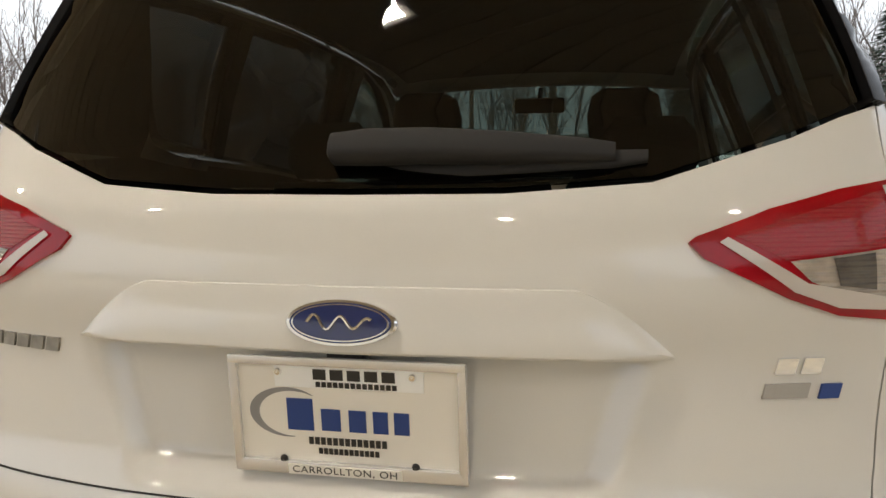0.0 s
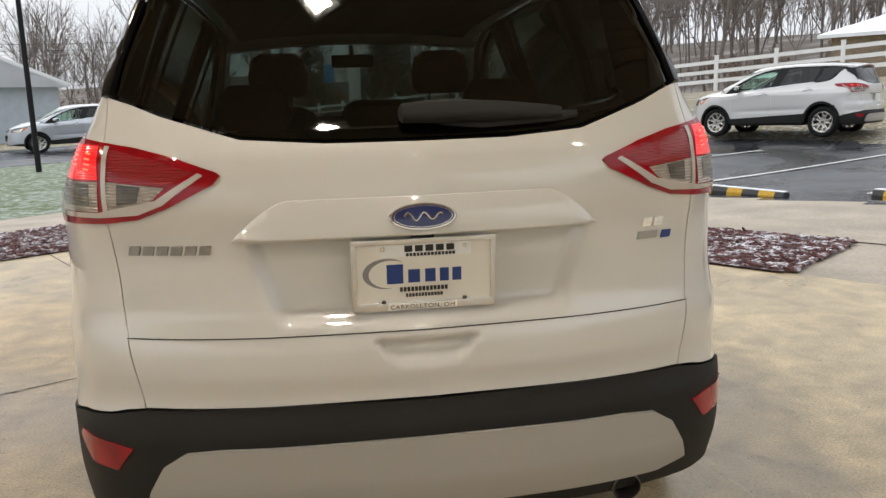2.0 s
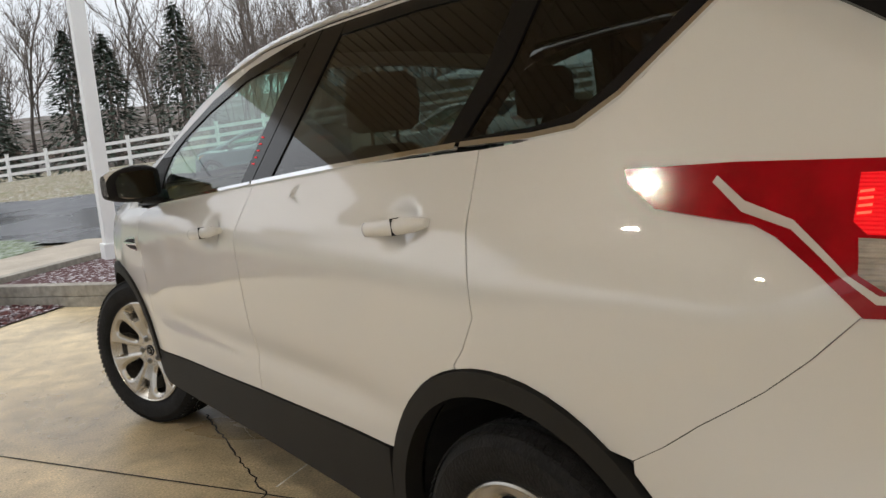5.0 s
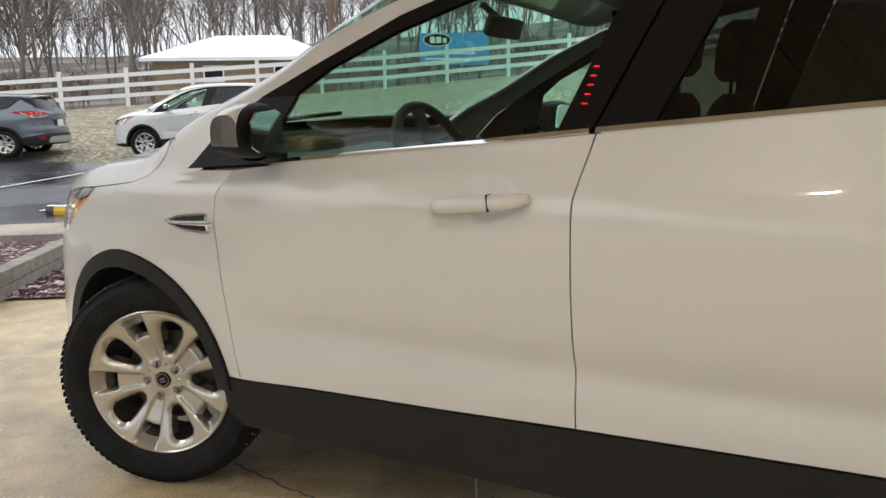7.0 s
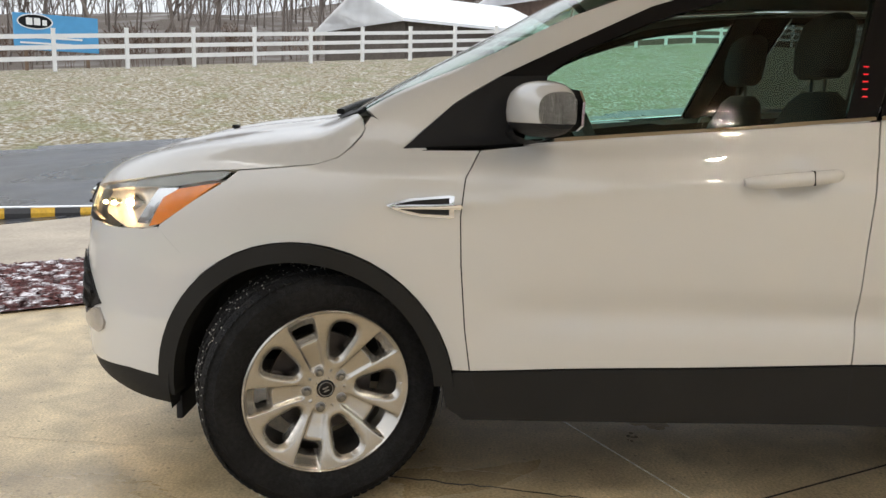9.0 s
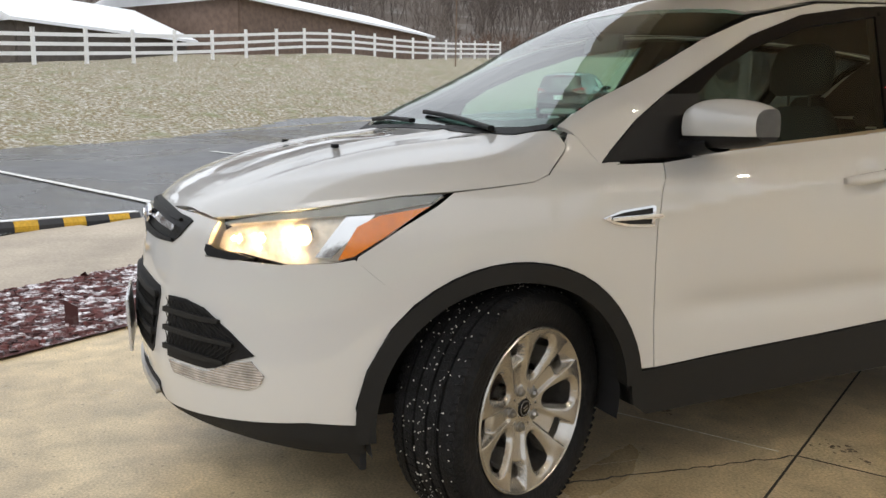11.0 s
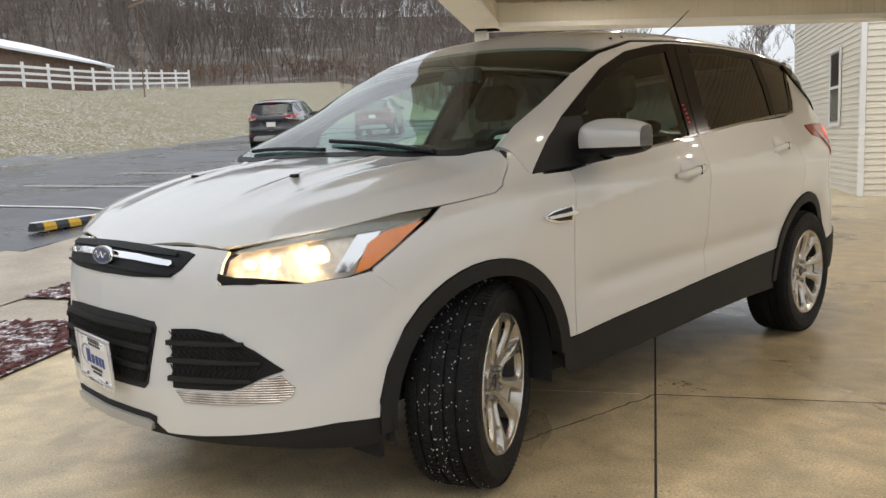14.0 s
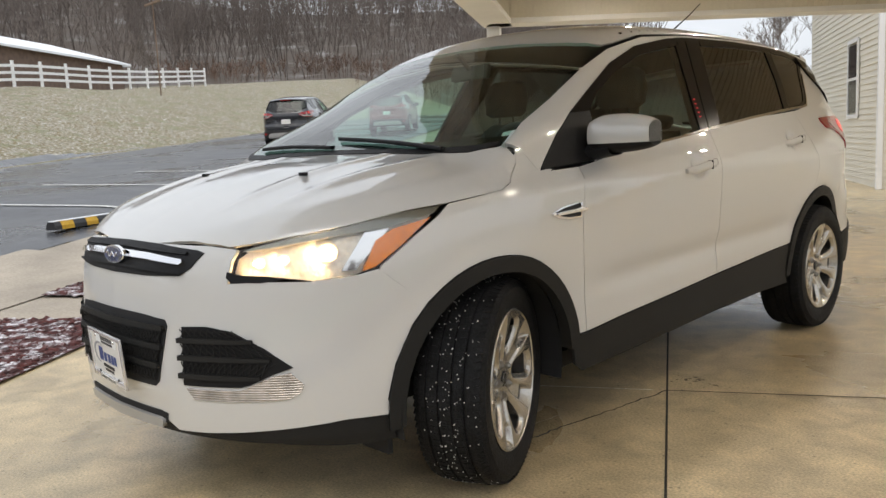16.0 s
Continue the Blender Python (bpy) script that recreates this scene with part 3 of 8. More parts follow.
M["hairline"] = material("dusty_hairline", (0.50, 0.43, 0.32), 0.9, grain=0.4)
jx = Vector((-0.80, 0.195, 0))
ground_strip("trim_joint", jx - U * 9, jx + U * 5.2, 0.009, M["joint"], "dark sealed joint in the concrete slab")
ground_strip("trim_joint", jx - V * 7, jx, 0.009, M["joint"], "dark sealed joint in the concrete slab")
ground_strip("trim_joint", jx + V * 0.06, jx + V * 1.15, 0.009, M["chalk"], "pale chalky joint in the concrete slab", wobble=0.002, pieces=12)
ground_strip("trim_crack", jx + Vector((0, 0, 0)), jx + Vector((0.15, 1.03, 0)), 0.008, M["joint"], "ragged crack in the concrete slab", wobble=0.008, pieces=38)
for p, q in (((-0.489, 2.6), (-0.527, 1.709)), ((-0.53, 1.6), (-0.565, 1.0)), ((-0.565, 1.0), (-0.70, 0.33))):
    ground_strip("trim_crack", p, q, 0.0035, M["hairline"], "hairline crack in the concrete slab", wobble=0.008, pieces=16)


def stain(cx, cy, r, k, mat, label):
    """A cluster of small blots on the slab."""
    bm = bmesh.new()
    for _ in range(k):
        x, y = cx + random.gauss(0, r), cy + random.gauss(0, r * 0.6)
        q = random.uniform(0.004, 0.013)
        bm.faces.new([bm.verts.new((x + q * random.uniform(0.6, 1.3) * math.cos(a), y + q * random.uniform(0.5, 1.0) * math.sin(a), 0.0025)) for a in np.linspace(0, math.tau, 9)[:-1]])
    tagged(part("floor_stain", bm, mat, None), label, "stain", kind="stuff")


M["mud"] = material("dried_mud", (0.20, 0.165, 0.12), 0.9, grain=0.4)
stain(-0.838, 0.0, 0.05, 22, M["mud"], "dried mud spots on the concrete")
stain(-0.27, 0.33, 0.03, 8, M["mud"], "dried mud spots on the concrete")


# white post and rail fence along the top of the bank
def fence_run(s0, s1, gap=2.44):
    fence = thing("fence", "white vinyl three-rail fence along the grass bank", "fence")
    k = int((s1 - s0) / gap)
    post_bm = bmesh.new()
    box(post_bm, 0, 0, 0.66, 0.127, 0.127, 1.45)
    box(post_bm, 0, 0, 1.395, 0.15, 0.15, 0.025)
    post = part("post", post_bm, M["vinyl"], fence)
    rot = math.atan2(-0.8, 0.6)
    prev = None
    for i in range(k + 1):
        s = s0 + i * gap
        p = site(s, 29.4)
        p.z = float(height(s, 29.4)) - 0.02
        ob = post if i == 0 else new("post", post.data)
        ob.parent = fence
        ob.matrix_basis = Matrix.Translation(p) @ Matrix.Rotation(rot, 4, "Z")
        if prev is not None:
            for z in (0.38, 0.76, 1.14):
                a, b = prev + Vector((0, 0, z)), p + Vector((0, 0, z))
                d = b - a
                rb = bmesh.new()
                m = Matrix.Translation((a + b) / 2) @ d.to_track_quat("X", "Z").to_matrix().to_4x4()
                box(rb, 0, 0, 0, d.length - 0.12, 0.045, 0.15, m)
                part("rail", rb, M["vinyl"], fence)
        prev = p
    return fence


fence_run(-48.84, 61.0)


# canopy over the drive
CANOPY = [(3.2, 0.75), (-5.15, 1.42), (-6.66, -2.54), (-8.1, -6.5), (3.2, -6.5)]


def canopy():
    c = thing("canopy", "cream vinyl-clad drive-through canopy with a soffit and gutter", "canopy")
    h = 2.42
    m = Matrix(((U.x, V.x, 0, 0), (U.y, V.y, 0, 0), (0, 0, 1, 0), (0, 0, 0, 1)))
    pts = [uv(a, b) for a, b in CANOPY]
    bm = bmesh.new()
    f = bm.faces.new([bm.verts.new(p + Vector((0, 0, h + 0.28))) for p in pts])
    r = bmesh.ops.extrude_face_region(bm, geom=[f])
    bmesh.ops.translate(bm, vec=(0, 0, 0.05), verts=[q for q in r["geom"] if isinstance(q, bmesh.types.BMVert)])
    part("ceiling_panel", bm, M["soffit"], c)
    # soffit ribs
    bm = bmesh.new()
    w = -7.6
    while w < 3.0:
        top = 1.08 - 0.08 * (w + 5.0) if w > -5.0 else 1.0 + (w + 5.0) * 2.65
        if top > -6.2:
            box(bm, w, (top - 6.2) / 2, h + 0.276, 0.012, top + 6.2, 0.010, m)
        w += 0.10
    part("ceiling_ribs", bm, M["soffit"], c)
    for i, p in enumerate(pts):
        q = pts[(i + 1) % len(pts)]
        d = (q - p).normalized()
        out = Vector((d.y, -d.x, 0))
        if out.dot(uv(-2, -3) - p) > 0:
            out = -out
        ln = (q - p).length
        fm = Matrix(((d.x, out.x, 0, p.x), (d.y, out.y, 0, p.y), (0, 0, 1, 0), (0, 0, 0, 1)))
        bm = bmesh.new()
        box(bm, ln / 2, -0.16, h + 0.24, ln - 0.002 * i, 0.30, 0.36, fm)
        part("beam", bm, M["siding"], c)
        bm = bmesh.new()
        box(bm, ln / 2, -0.16, h + 0.03, ln + 0.01 - 0.002 * i, 0.335, 0.06, fm, 0.006)
        part("beam_trim", bm, M["vinyl"], c)
        bm = bmesh.new()
        k = int(ln / 0.085)
        for e in range(1, k):
            for sy in (-0.312, -0.008):
                box(bm, e * ln / k, sy, h + 0.24, 0.014, 0.008, 0.355, fm)
        tagged(part("beam_ribs", bm, M["siding"], c), "fine upright ribs of cream vinyl", kind="stuff")
        bm = bmesh.new()
        box(bm, ln / 2, 0.155, h + 0.43, ln + 0.6, 0.30, 0.12 - 0.003 * i, fm)
        box(bm, ln / 2, 0.32, h + 0.47, ln + 0.62, 0.06, 0.16 - 0.003 * i, fm, 0.01)
        part("eave", bm, M["vinyl"], c)
    bm = bmesh.new()
    mid = bm.verts.new(uv(-2.2, -2.6, h + 2.0))
    edge = [bm.verts.new(p + (p - uv(-2.2, -2.6)).normalized() * 0.3 + Vector((0, 0, h + 0.56))) for p in pts]
    for i in range(len(edge)):
        bm.faces.new((edge[i], edge[(i + 1) % len(edge)], mid))
    part("roof", bm, M["snow"], c, "thin snow on a hipped roof")
    for a, b, w in ((-5.08, 1.30, 0.095), (-7.9, -6.3, 0.14), (3.04, -6.3, 0.14)):
        bm = bmesh.new()
        box(bm, a, b, h / 2, w, w, h, m, 0.01)
        box(bm, a, b, 0.08, w + 0.05, w + 0.05, 0.16, m, 0.01)
        box(bm, a, b, h - 0.06, w + 0.05, w + 0.05, 0.12, m, 0.01)
        part("column", bm, M["vinyl"], c)
    return m, h


canopy_m, canopy_h = canopy()


def ceiling_light(a, b):
    t = thing("ceiling_light", "square recessed warm white ceiling lamp, lit", "ceiling light", Matrix.Translation(uv(a, b, canopy_h + 0.262)), "lamps under the canopy")
    bm = bmesh.new()
    rm = Matrix.Rotation(math.atan2(U.y, U.x), 4, "Z")
    box(bm, 0, 0, 0, 0.15, 0.15, 0.02, rm, 0.004)
    part("frame", bm, M["vinyl"], t)
    bm = bmesh.new()
    box(bm, 0, 0, -0.012, 0.09, 0.09, 0.008, rm)
    part("diffuser", bm, M["lamp_on"], t)


for a, b in ((-2.1, -1.5), (-4.5, -2.4), (-4.4, -0.3), (-2.4, -3.9), (-0.3, -3.9), (1.4, -3.9), (0.9, -2.3)):
    ceiling_light(a, b)


def building():
    g = thing("building", "cream vinyl-sided showroom building with a downspout", "building")
    base, d1, d2, h = Vector((1.72, -11.25, 0)), -U, -V, 4.2
    for nm, a, d, ln in (("wall", base, d1, 7.0), ("wall", base, d2, 14.0)):
        out = Vector((d.y, -d.x, 0))
        if out.dot(Vector((-2.5, 3.3, 0)) - a) < 0:
            out = -out
        wall = bmesh.new()
        q = [wall.verts.new(a + out * 0.01 + d * k + Vector((0, 0, zz))) for k, zz in ((0, 0), (ln, 0), (ln, h), (0, h))]
        r = bmesh.ops.extrude_face_region(wall, geom=[wall.faces.new(q)])
        bmesh.ops.translate(wall, vec=-out * 0.2, verts=[e for e in r["geom"] if isinstance(e, bmesh.types.BMVert)])
        wall = part(nm, wall, M["siding"], g)
        z = 0.0
        while z < h:
            bm = bmesh.new()
            # lap siding: each course leans out at its foot
            q = [bm.verts.new(a + out * o + d * k + Vector((0, 0, zz))) for o, zz, k in ((0.03, z, 0), (0.03, z, ln), (0.012, z + 0.105, ln), (0.012, z + 0.105, 0), (0.012, z, 0), (0.012, z, ln))]
            bm.faces.new(q[:4])
            bm.faces.new((q[0], q[4], q[5], q[1]))
            part("siding_board", bm, M["siding"], wall)
            z += 0.105
        if d is d1:
            w = thing("window_1", "white double-hung window in vinyl siding", "window", kind="structure")
            wm = Matrix((( d.x, out.x, 0, 0), (d.y, out.y, 0, 0), (0, 0, 1, 0), (0, 0, 0, 1)))
            wm.translation = a
            for nm2, x, z, sx, sz, mat, oy in (("window_frame", 2.15, 1.23, 0.9, 0.07, "vinyl", 0.05), ("window_frame", 2.15, 2.63, 0.9, 0.07, "vinyl", 0.05), ("window_frame", 1.73, 1.93, 0.07, 1.4, "vinyl", 0.05), ("window_frame", 2.57, 1.93, 0.07, 1.4, "vinyl", 0.05), ("window_frame", 2.15, 1.93, 0.78, 0.05, "vinyl", 0.045), ("pane", 2.15, 1.60, 0.78, 0.6, "black", 0.035), ("pane", 2.15, 2.26, 0.78, 0.6, "black", 0.038)):
                bm = bmesh.new()
                box(bm, x, oy, z, sx, 0.03, sz, wm)
                part(nm2, bm, M[mat], w)
    bm = bmesh.new()
    p = base + U * 0.07 + V * 0.07
    box(bm, 0, 0, h / 2, 0.09, 0.09, h, Matrix.Translation(p) @ Matrix.Rotation(math.atan2(U.y, U.x), 4, "Z"), 0.012)
    part("downspout", bm, M["vinyl"], g)


building()
# ---------------------------------------------------------------- panels cut from the car's shape
from mathutils import geometry


def resample(pts, gap):
    out = []
    for a, b in zip(pts, pts[1:] + pts[:1]):
        k = max(1, int(round(np.linalg.norm(b - a) / gap)))
        out += [a + (b - a) * i / k for i in range(k)]
    return np.array(out)


def inside_of(edge, q):
    """Which of the points q lie within the outline."""
    x, y = q[:, 0][:, None], q[:, 1][:, None]
    x0, y0 = edge[:, 0][None], edge[:, 1][None]
    x1, y1 = np.roll(edge[:, 0], -1)[None], np.roll(edge[:, 1], -1)[None]
    cross = ((y0 > y) != (y1 > y)) & (x < (x1 - x0) * (y - y0) / (y1 - y0 + 1e-15) + x0)
    return cross.sum(1) % 2 == 1


def shrunk(flat, d):
    """The outline with every edge moved in by d."""
    k = len(flat)
    area = sum(flat[i][0] * flat[(i + 1) % k][1] - flat[(i + 1) % k][0] * flat[i][1] for i in range(k))
    out = []
    for i in range(k):
        a, b, c = flat[i - 1], flat[i], flat[(i + 1) % k]
        e0, e1 = (b - a) / max(np.linalg.norm(b - a), 1e-9), (c - b) / max(np.linalg.norm(c - b), 1e-9)
        n0, n1 = np.array([-e0[1], e0[0]]), np.array([-e1[1], e1[0]])
        m = n0 + n1
        m = m / max(m @ m, 0.4) * 2 * d * (1 if area > 0 else -1)
        out.append(b + m)
    return out


def on_rear(*pts):
    """Points (x, z) laid onto the tail."""
    o = np.array([(x, -4.0, z) for x, z in pts])
    return [tuple(q) for q in cast(o, np.repeat([[0, 1.0, 0]], len(o), 0), 6, 420)[0]]


def on_nose(*pts):
    """Points (x, z) laid onto the nose."""
    o = np.array([(x, 4.0, z) for x, z in pts])
    return [tuple(q) for q in cast(o, np.repeat([[0, -1.0, 0]], len(o), 0), 6, 420)[0]]


def snapped(pts):
    """The points moved onto the body along its normal."""
    p = np.array(pts, float)
    for _ in range(6):
        d = body(p[:, 0], p[:, 1], p[:, 2])
        n = normal_of(p)
        e = 2e-3
        grad = np.maximum((body(*(p + n * e).T) - body(*(p - n * e).T)) / (2 * e), 0.3)
        p = p - n * np.clip(d / grad, -0.08, 0.08)[:, None]
    return [tuple(q) for q in p]


def on_side(*pts):
    """Points (y, z) laid onto the left flank."""
    o = np.array([(-3.0, y, z) for y, z in pts])
    return [tuple(q) for q in cast(o, np.repeat([[1.0, 0, 0]], len(o), 0), 6, 420)[0]]


def on_top(*pts):
    """Points (x, y) laid onto the top."""
    o = np.array([(x, y, 3.0) for x, y in pts])
    return [tuple(q) for q in cast(o, np.repeat([[0, 0, -1.0]], len(o), 0), 6, 420)[0]]


def panel(pts, way, gap=0.03, lift=0.0, rim=0.014, inset=0.0):
    """A skin that follows the body within an outline of (x, y, z) points, seen along way. Returns verts, faces, normals."""
    way = np.array(way, float) / np.linalg.norm(way)
    up = np.array([0, 0, 1.0]) if abs(way[2]) < 0.9 else np.array([0, 1.0, 0])
    a = np.cross(up, way)
    a /= np.linalg.norm(a)
    b = np.cross(way, a)
    flat = [np.array([p @ a, p @ b]) for p in np.array(pts, float)]
    if inset:
        flat = shrunk(flat, inset)
    edge = resample(flat, gap)
    lo, hi = edge.min(0), edge.max(0)
    gx, gy = np.arange(lo[0], hi[0], gap), np.arange(lo[1], hi[1], gap * 0.866)
    grid = np.array([(x + (gap / 2 if j % 2 else 0), y) for j, y in enumerate(gy) for x in gx])
    near = np.sqrt(((grid[:, None] - edge[None]) ** 2).sum(-1)).min(1)
    grid = grid[(near > gap * 0.55) & inside_of(edge, grid)]
    nb = len(edge)
    allp = np.concatenate([edge, grid])
    vs, es, fs, ov, oe, of = geometry.delaunay_2d_cdt([Vector(p) for p in allp], [(i, (i + 1) % nb) for i in range(nb)], [], 0, 1e-6)
    flat_v = np.array([(v.x, v.y) for v in vs])
    mids = np.array([flat_v[list(f)].mean(0) for f in fs])
    fs = [f for f, k in zip(fs, inside_of(edge, mids)) if k]
    o = flat_v[:, :1] * a + flat_v[:, 1:] * b - 3.0 * way
    p, hit = cast(o, np.repeat(way[None], len(o), 0), 6.0, 320)
    nrm = normal_of(p)
    p = p + nrm * lift
    faces = []
    for f in fs:
        f = list(f)
        n = np.cross(p[f[1]] - p[f[0]], p[f[2]] - p[f[0]])
        faces.append(f if n @ nrm[f[0]] > 0 else f[::-1])
    back = {}
    for i, ids in enumerate(ov):
        for k in ids:
            if k < nb:
                back[k] = i
    loop = [back[k] for k in range(nb) if k in back]
    loop = [q for i, q in enumerate(loop) if q != loop[i - 1]]
    verts, norms = list(p), list(nrm)
    if rim:
        s = len(verts)
        k = len(loop)
        verts += [p[i] for i in loop] + [p[i] - nrm[i] * rim for i in loop]
        norms += [np.zeros(3)] * (2 * k)
        area = sum(flat_v[loop[i]][0] * flat_v[loop[(i + 1) % k]][1] - flat_v[loop[(i + 1) % k]][0] * flat_v[loop[i]][1] for i in range(k))
        for i in range(k):
            j = (i + 1) % k
            q = [s + i, s + j, s + k + j, s + k + i]
            faces.append(q if area > 0 else q[::-1])
    return np.array(verts), faces, np.array(norms)


def mirrored(data):
    v, f, n = data
    flip = np.array([-1, 1, 1])
    return v * flip, [list(q)[::-1] for q in f], n * flip


def joined(*many):
    vs, fs, ns, k = [], [], [], 0
    for v, f, n in many:
        vs.append(v)
        ns.append(n)
        fs += [[i + k for i in q] for q in f]
        k += len(v)
    return np.concatenate(vs), fs, np.concatenate(ns)


SIDE, REAR, FRONT, DOWN = (1, 0, 0), (0, 1, 0), (0, -1, 0), (0, 0, -1)
REAR_L, FRONT_L = (1, 1, 0), (1, -1, 0)


def yz(*pts):
    return [(-0.9, y, z) for y, z in pts]


def xz(*pts):
    return [(x, 0, z) for x, z in pts]


def both(pts):
    """A symmetric outline from its left half, given from the top middle round to the bottom middle."""
    return list(pts) + [(-x, y, z) for x, y, z in reversed(pts) if abs(x) > 1e-6]


def arc(cy, cz, r, a0, a1, k=14):
    return [(cy + r * math.cos(radians(a0 + (a1 - a0) * i / k)), cz + r * math.sin(radians(a0 + (a1 - a0) * i / k))) for i in range(k + 1)]


car = thing("sport_utility_car", "white compact sport utility car parked on the concrete, lamps lit", "car")


def skin(name, data, mat, parent, label=""):
    v, f, n = data
    return mesh_object(name, v, f, M[mat], parent, n, label=label)


def pair(name, data, mat, parents=None, label=""):
    pl, pr = parents or (car, car)
    return skin(name, data, mat, pl, label), skin(name, mirrored(data), mat, pr, label)


# seams as (y, z)
SEAM_F = [(0.91, 1.03), (0.945, 0.96), (0.955, 0.86), (0.95, 0.73), (0.935, 0.55), (0.918, 0.432)]
SEAM_M = [(-0.125, 1.134), (-0.10, 1.0), (-0.098, 0.8), (-0.102, 0.63), (-0.105, 0.49)]
SEAM_R = [(-1.175, 1.213), (-1.20, 1.09), (-1.245, 0.97), (-1.255, 0.9), (-1.215, 0.83), (-1.18, 0.792)]
ARCH_F, ARCH_R = (1.385, 0.345), (-1.30, 0.372)
RO, RI = 0.43, 0.375
g = 0.0018


def shift(pts, d):
    return [(y + d, z) for y, z in pts]


fender = yz(*shift(SEAM_F[::-1], g), (1.118, 1.024), (1.212, 1.094), (1.226, 1.057), (1.25, 1.03), (1.286, 1.0), (1.344, 0.981), (1.45, 0.968), (1.56, 0.956), (1.60, 0.925), (1.69, 0.87), (1.80, 0.795), (1.805, 0.783), (1.70, 0.69), *arc(*ARCH_F, RO, 50, 168, 16), (0.965, 0.432))
pair("front_fender", panel(fender, SIDE), "paint")
fdoor = yz(*shift(SEAM_F, -g), (0.66, 0.447), (0.25, 0.468), *shift(SEAM_M[::-1], g), (0.3, 1.095), (0.735, 1.052))
doors_f = pair("front_door", panel(fdoor, SIDE, 0.021), "paint")
rdoor = yz(*shift(SEAM_M, -g), (-0.875, 0.53), *[p for p in arc(*ARCH_R, RO, 22, 74, 8)], *shift(SEAM_R[::-1], g), (-0.7, 1.186))
doors_r = pair("rear_door", panel(rdoor, SIDE, 0.021), "paint")
# rear quarter with its pillar
SEAM_QB = on_side((-1.60, 0.705), (-1.66, 0.745), (-1.723, 0.795), (-1.775, 0.832), (-1.821, 0.866), (-1.88, 0.92), (-1.935, 0.981))
SEAM_H = on_rear((-0.677, 0.992), (-0.672, 0.945), (-0.664, 0.893), (-0.660, 0.85), (-0.658, 0.806), (-0.654, 0.77), (-0.648, 0.735), (-0.640, 0.69), (-0.631, 0.65), (-0.621, 0.585))
SEAM_HU = on_rear((-0.677, 0.992), (-0.682, 1.04), (-0.683, 1.08), (-0.68, 1.12), (-0.676, 1.168), (-0.674, 1.22), (-0.674, 1.262))
LOW_TL = snapped([(-0.78, -2.0, 0.982)])
quarter = on_side(*SEAM_R) + [(-0.9, y, z) for y, z in arc(*ARCH_R, RO, 74, 128, 8)] + SEAM_QB + LOW_TL + SEAM_HU
quarter += snapped([(-0.66, -1.955, 1.36), (-0.64, -1.91, 1.45), (-0.615, -1.86, 1.53), (-0.59, -1.76, 1.565), (-0.625, -1.745, 1.525), (-0.655, -1.635, 1.44), (-0.72, -1.53, 1.32), (-0.76, -1.45, 1.262), (-0.775, -1.40, 1.243), (-0.80, -1.28, 1.227)])
pair("rear_quarter_panel", panel(quarter, (1, 0.42, 0), 0.024, inset=0.0006), "paint")
# cant rail over the windows, from the windscreen pillar to the tail
rail_in = on_top((-0.795, 1.222), (-0.768, 1.10), (-0.741, 0.9), (-0.712, 0.66), (-0.676, 0.42), (-0.641, 0.1), (-0.627, -0.3), (-0.615, -0.9), (-0.603, -1.4), (-0.588, -1.75))
rail_out = on_side((1.118, 1.03), (0.984, 1.150), (0.86, 1.228), (0.70, 1.308), (0.456, 1.426), (0.2, 1.511), (-0.1, 1.560), (-0.4, 1.577), (-0.9, 1.582), (-1.4, 1.568), (-1.74, 1.53))
pair("cant_rail", panel(rail_out + rail_in[::-1], (1, 0, -0.6), 0.02), "paint")
# foot of the windscreen pillar, closing the fender to the rail
foot = yz((1.05, 1.03), (1.10, 1.072), (1.205, 1.112), (1.222, 1.085), (1.13, 1.012))
pair("pillar_foot", panel(foot, SIDE, 0.02, lift=-0.002, rim=0), "paint")
# windscreen, roof, bonnet
ws = both([(0, 1.345, 0), (-0.3, 1.345, 0), (-0.55, 1.325, 0), (-0.70, 1.285, 0), (-0.785, 1.228, 0), (-0.762, 1.10, 0), (-0.736, 0.9, 0), (-0.707, 0.66, 0), (-0.671, 0.45, 0), (-0.655, 0.49, 0), (-0.60, 0.525, 0), (-0.46, 0.55, 0), (-0.25, 0.563, 0), (0, 0.567, 0)])
skin("windscreen", panel(ws, DOWN, 0.035, rim=0.004), "glass", car)
band = both([(0, 1.35, 0), (-0.3, 1.35, 0), (-0.55, 1.33, 0), (-0.70, 1.29, 0), (-0.787, 1.235, 0), (-0.778, 1.18, 0), (-0.735, 1.205, 0), (-0.55, 1.255, 0), (-0.3, 1.275, 0), (0, 1.275, 0)])
skin("windscreen_border", panel(band, DOWN, 0.03, lift=-0.006, rim=0), "black", car)
roof = both([(0, 0.560, 0), (-0.25, 0.556, 0), (-0.46, 0.542, 0), (-0.60, 0.518, 0), (-0.640, 0.495, 0), (-0.664, 0.445, 0), (-0.661, 0.36, 0), (-0.632, 0.1, 0), (-0.618, -0.3, 0), (-0.606, -0.9, 0), (-0.594, -1.4, 0), (-0.572, -1.86, 0), (-0.3, -1.93, 0), (0, -1.945, 0)])
skin("roof", panel(roof, DOWN, 0.04), "paint", car)
ditch = [(-0.629, 0.375, 0), (-0.613, 0.1, 0), (-0.598, -0.3, 0), (-0.586, -0.9, 0), (-0.571, -1.4, 0), (-0.56, -1.75, 0), (-0.585, -1.75, 0), (-0.60, -1.4, 0), (-0.612, -0.9, 0), (-0.624, -0.3, 0), (-0.638, 0.1, 0), (-0.652, 0.375, 0)]
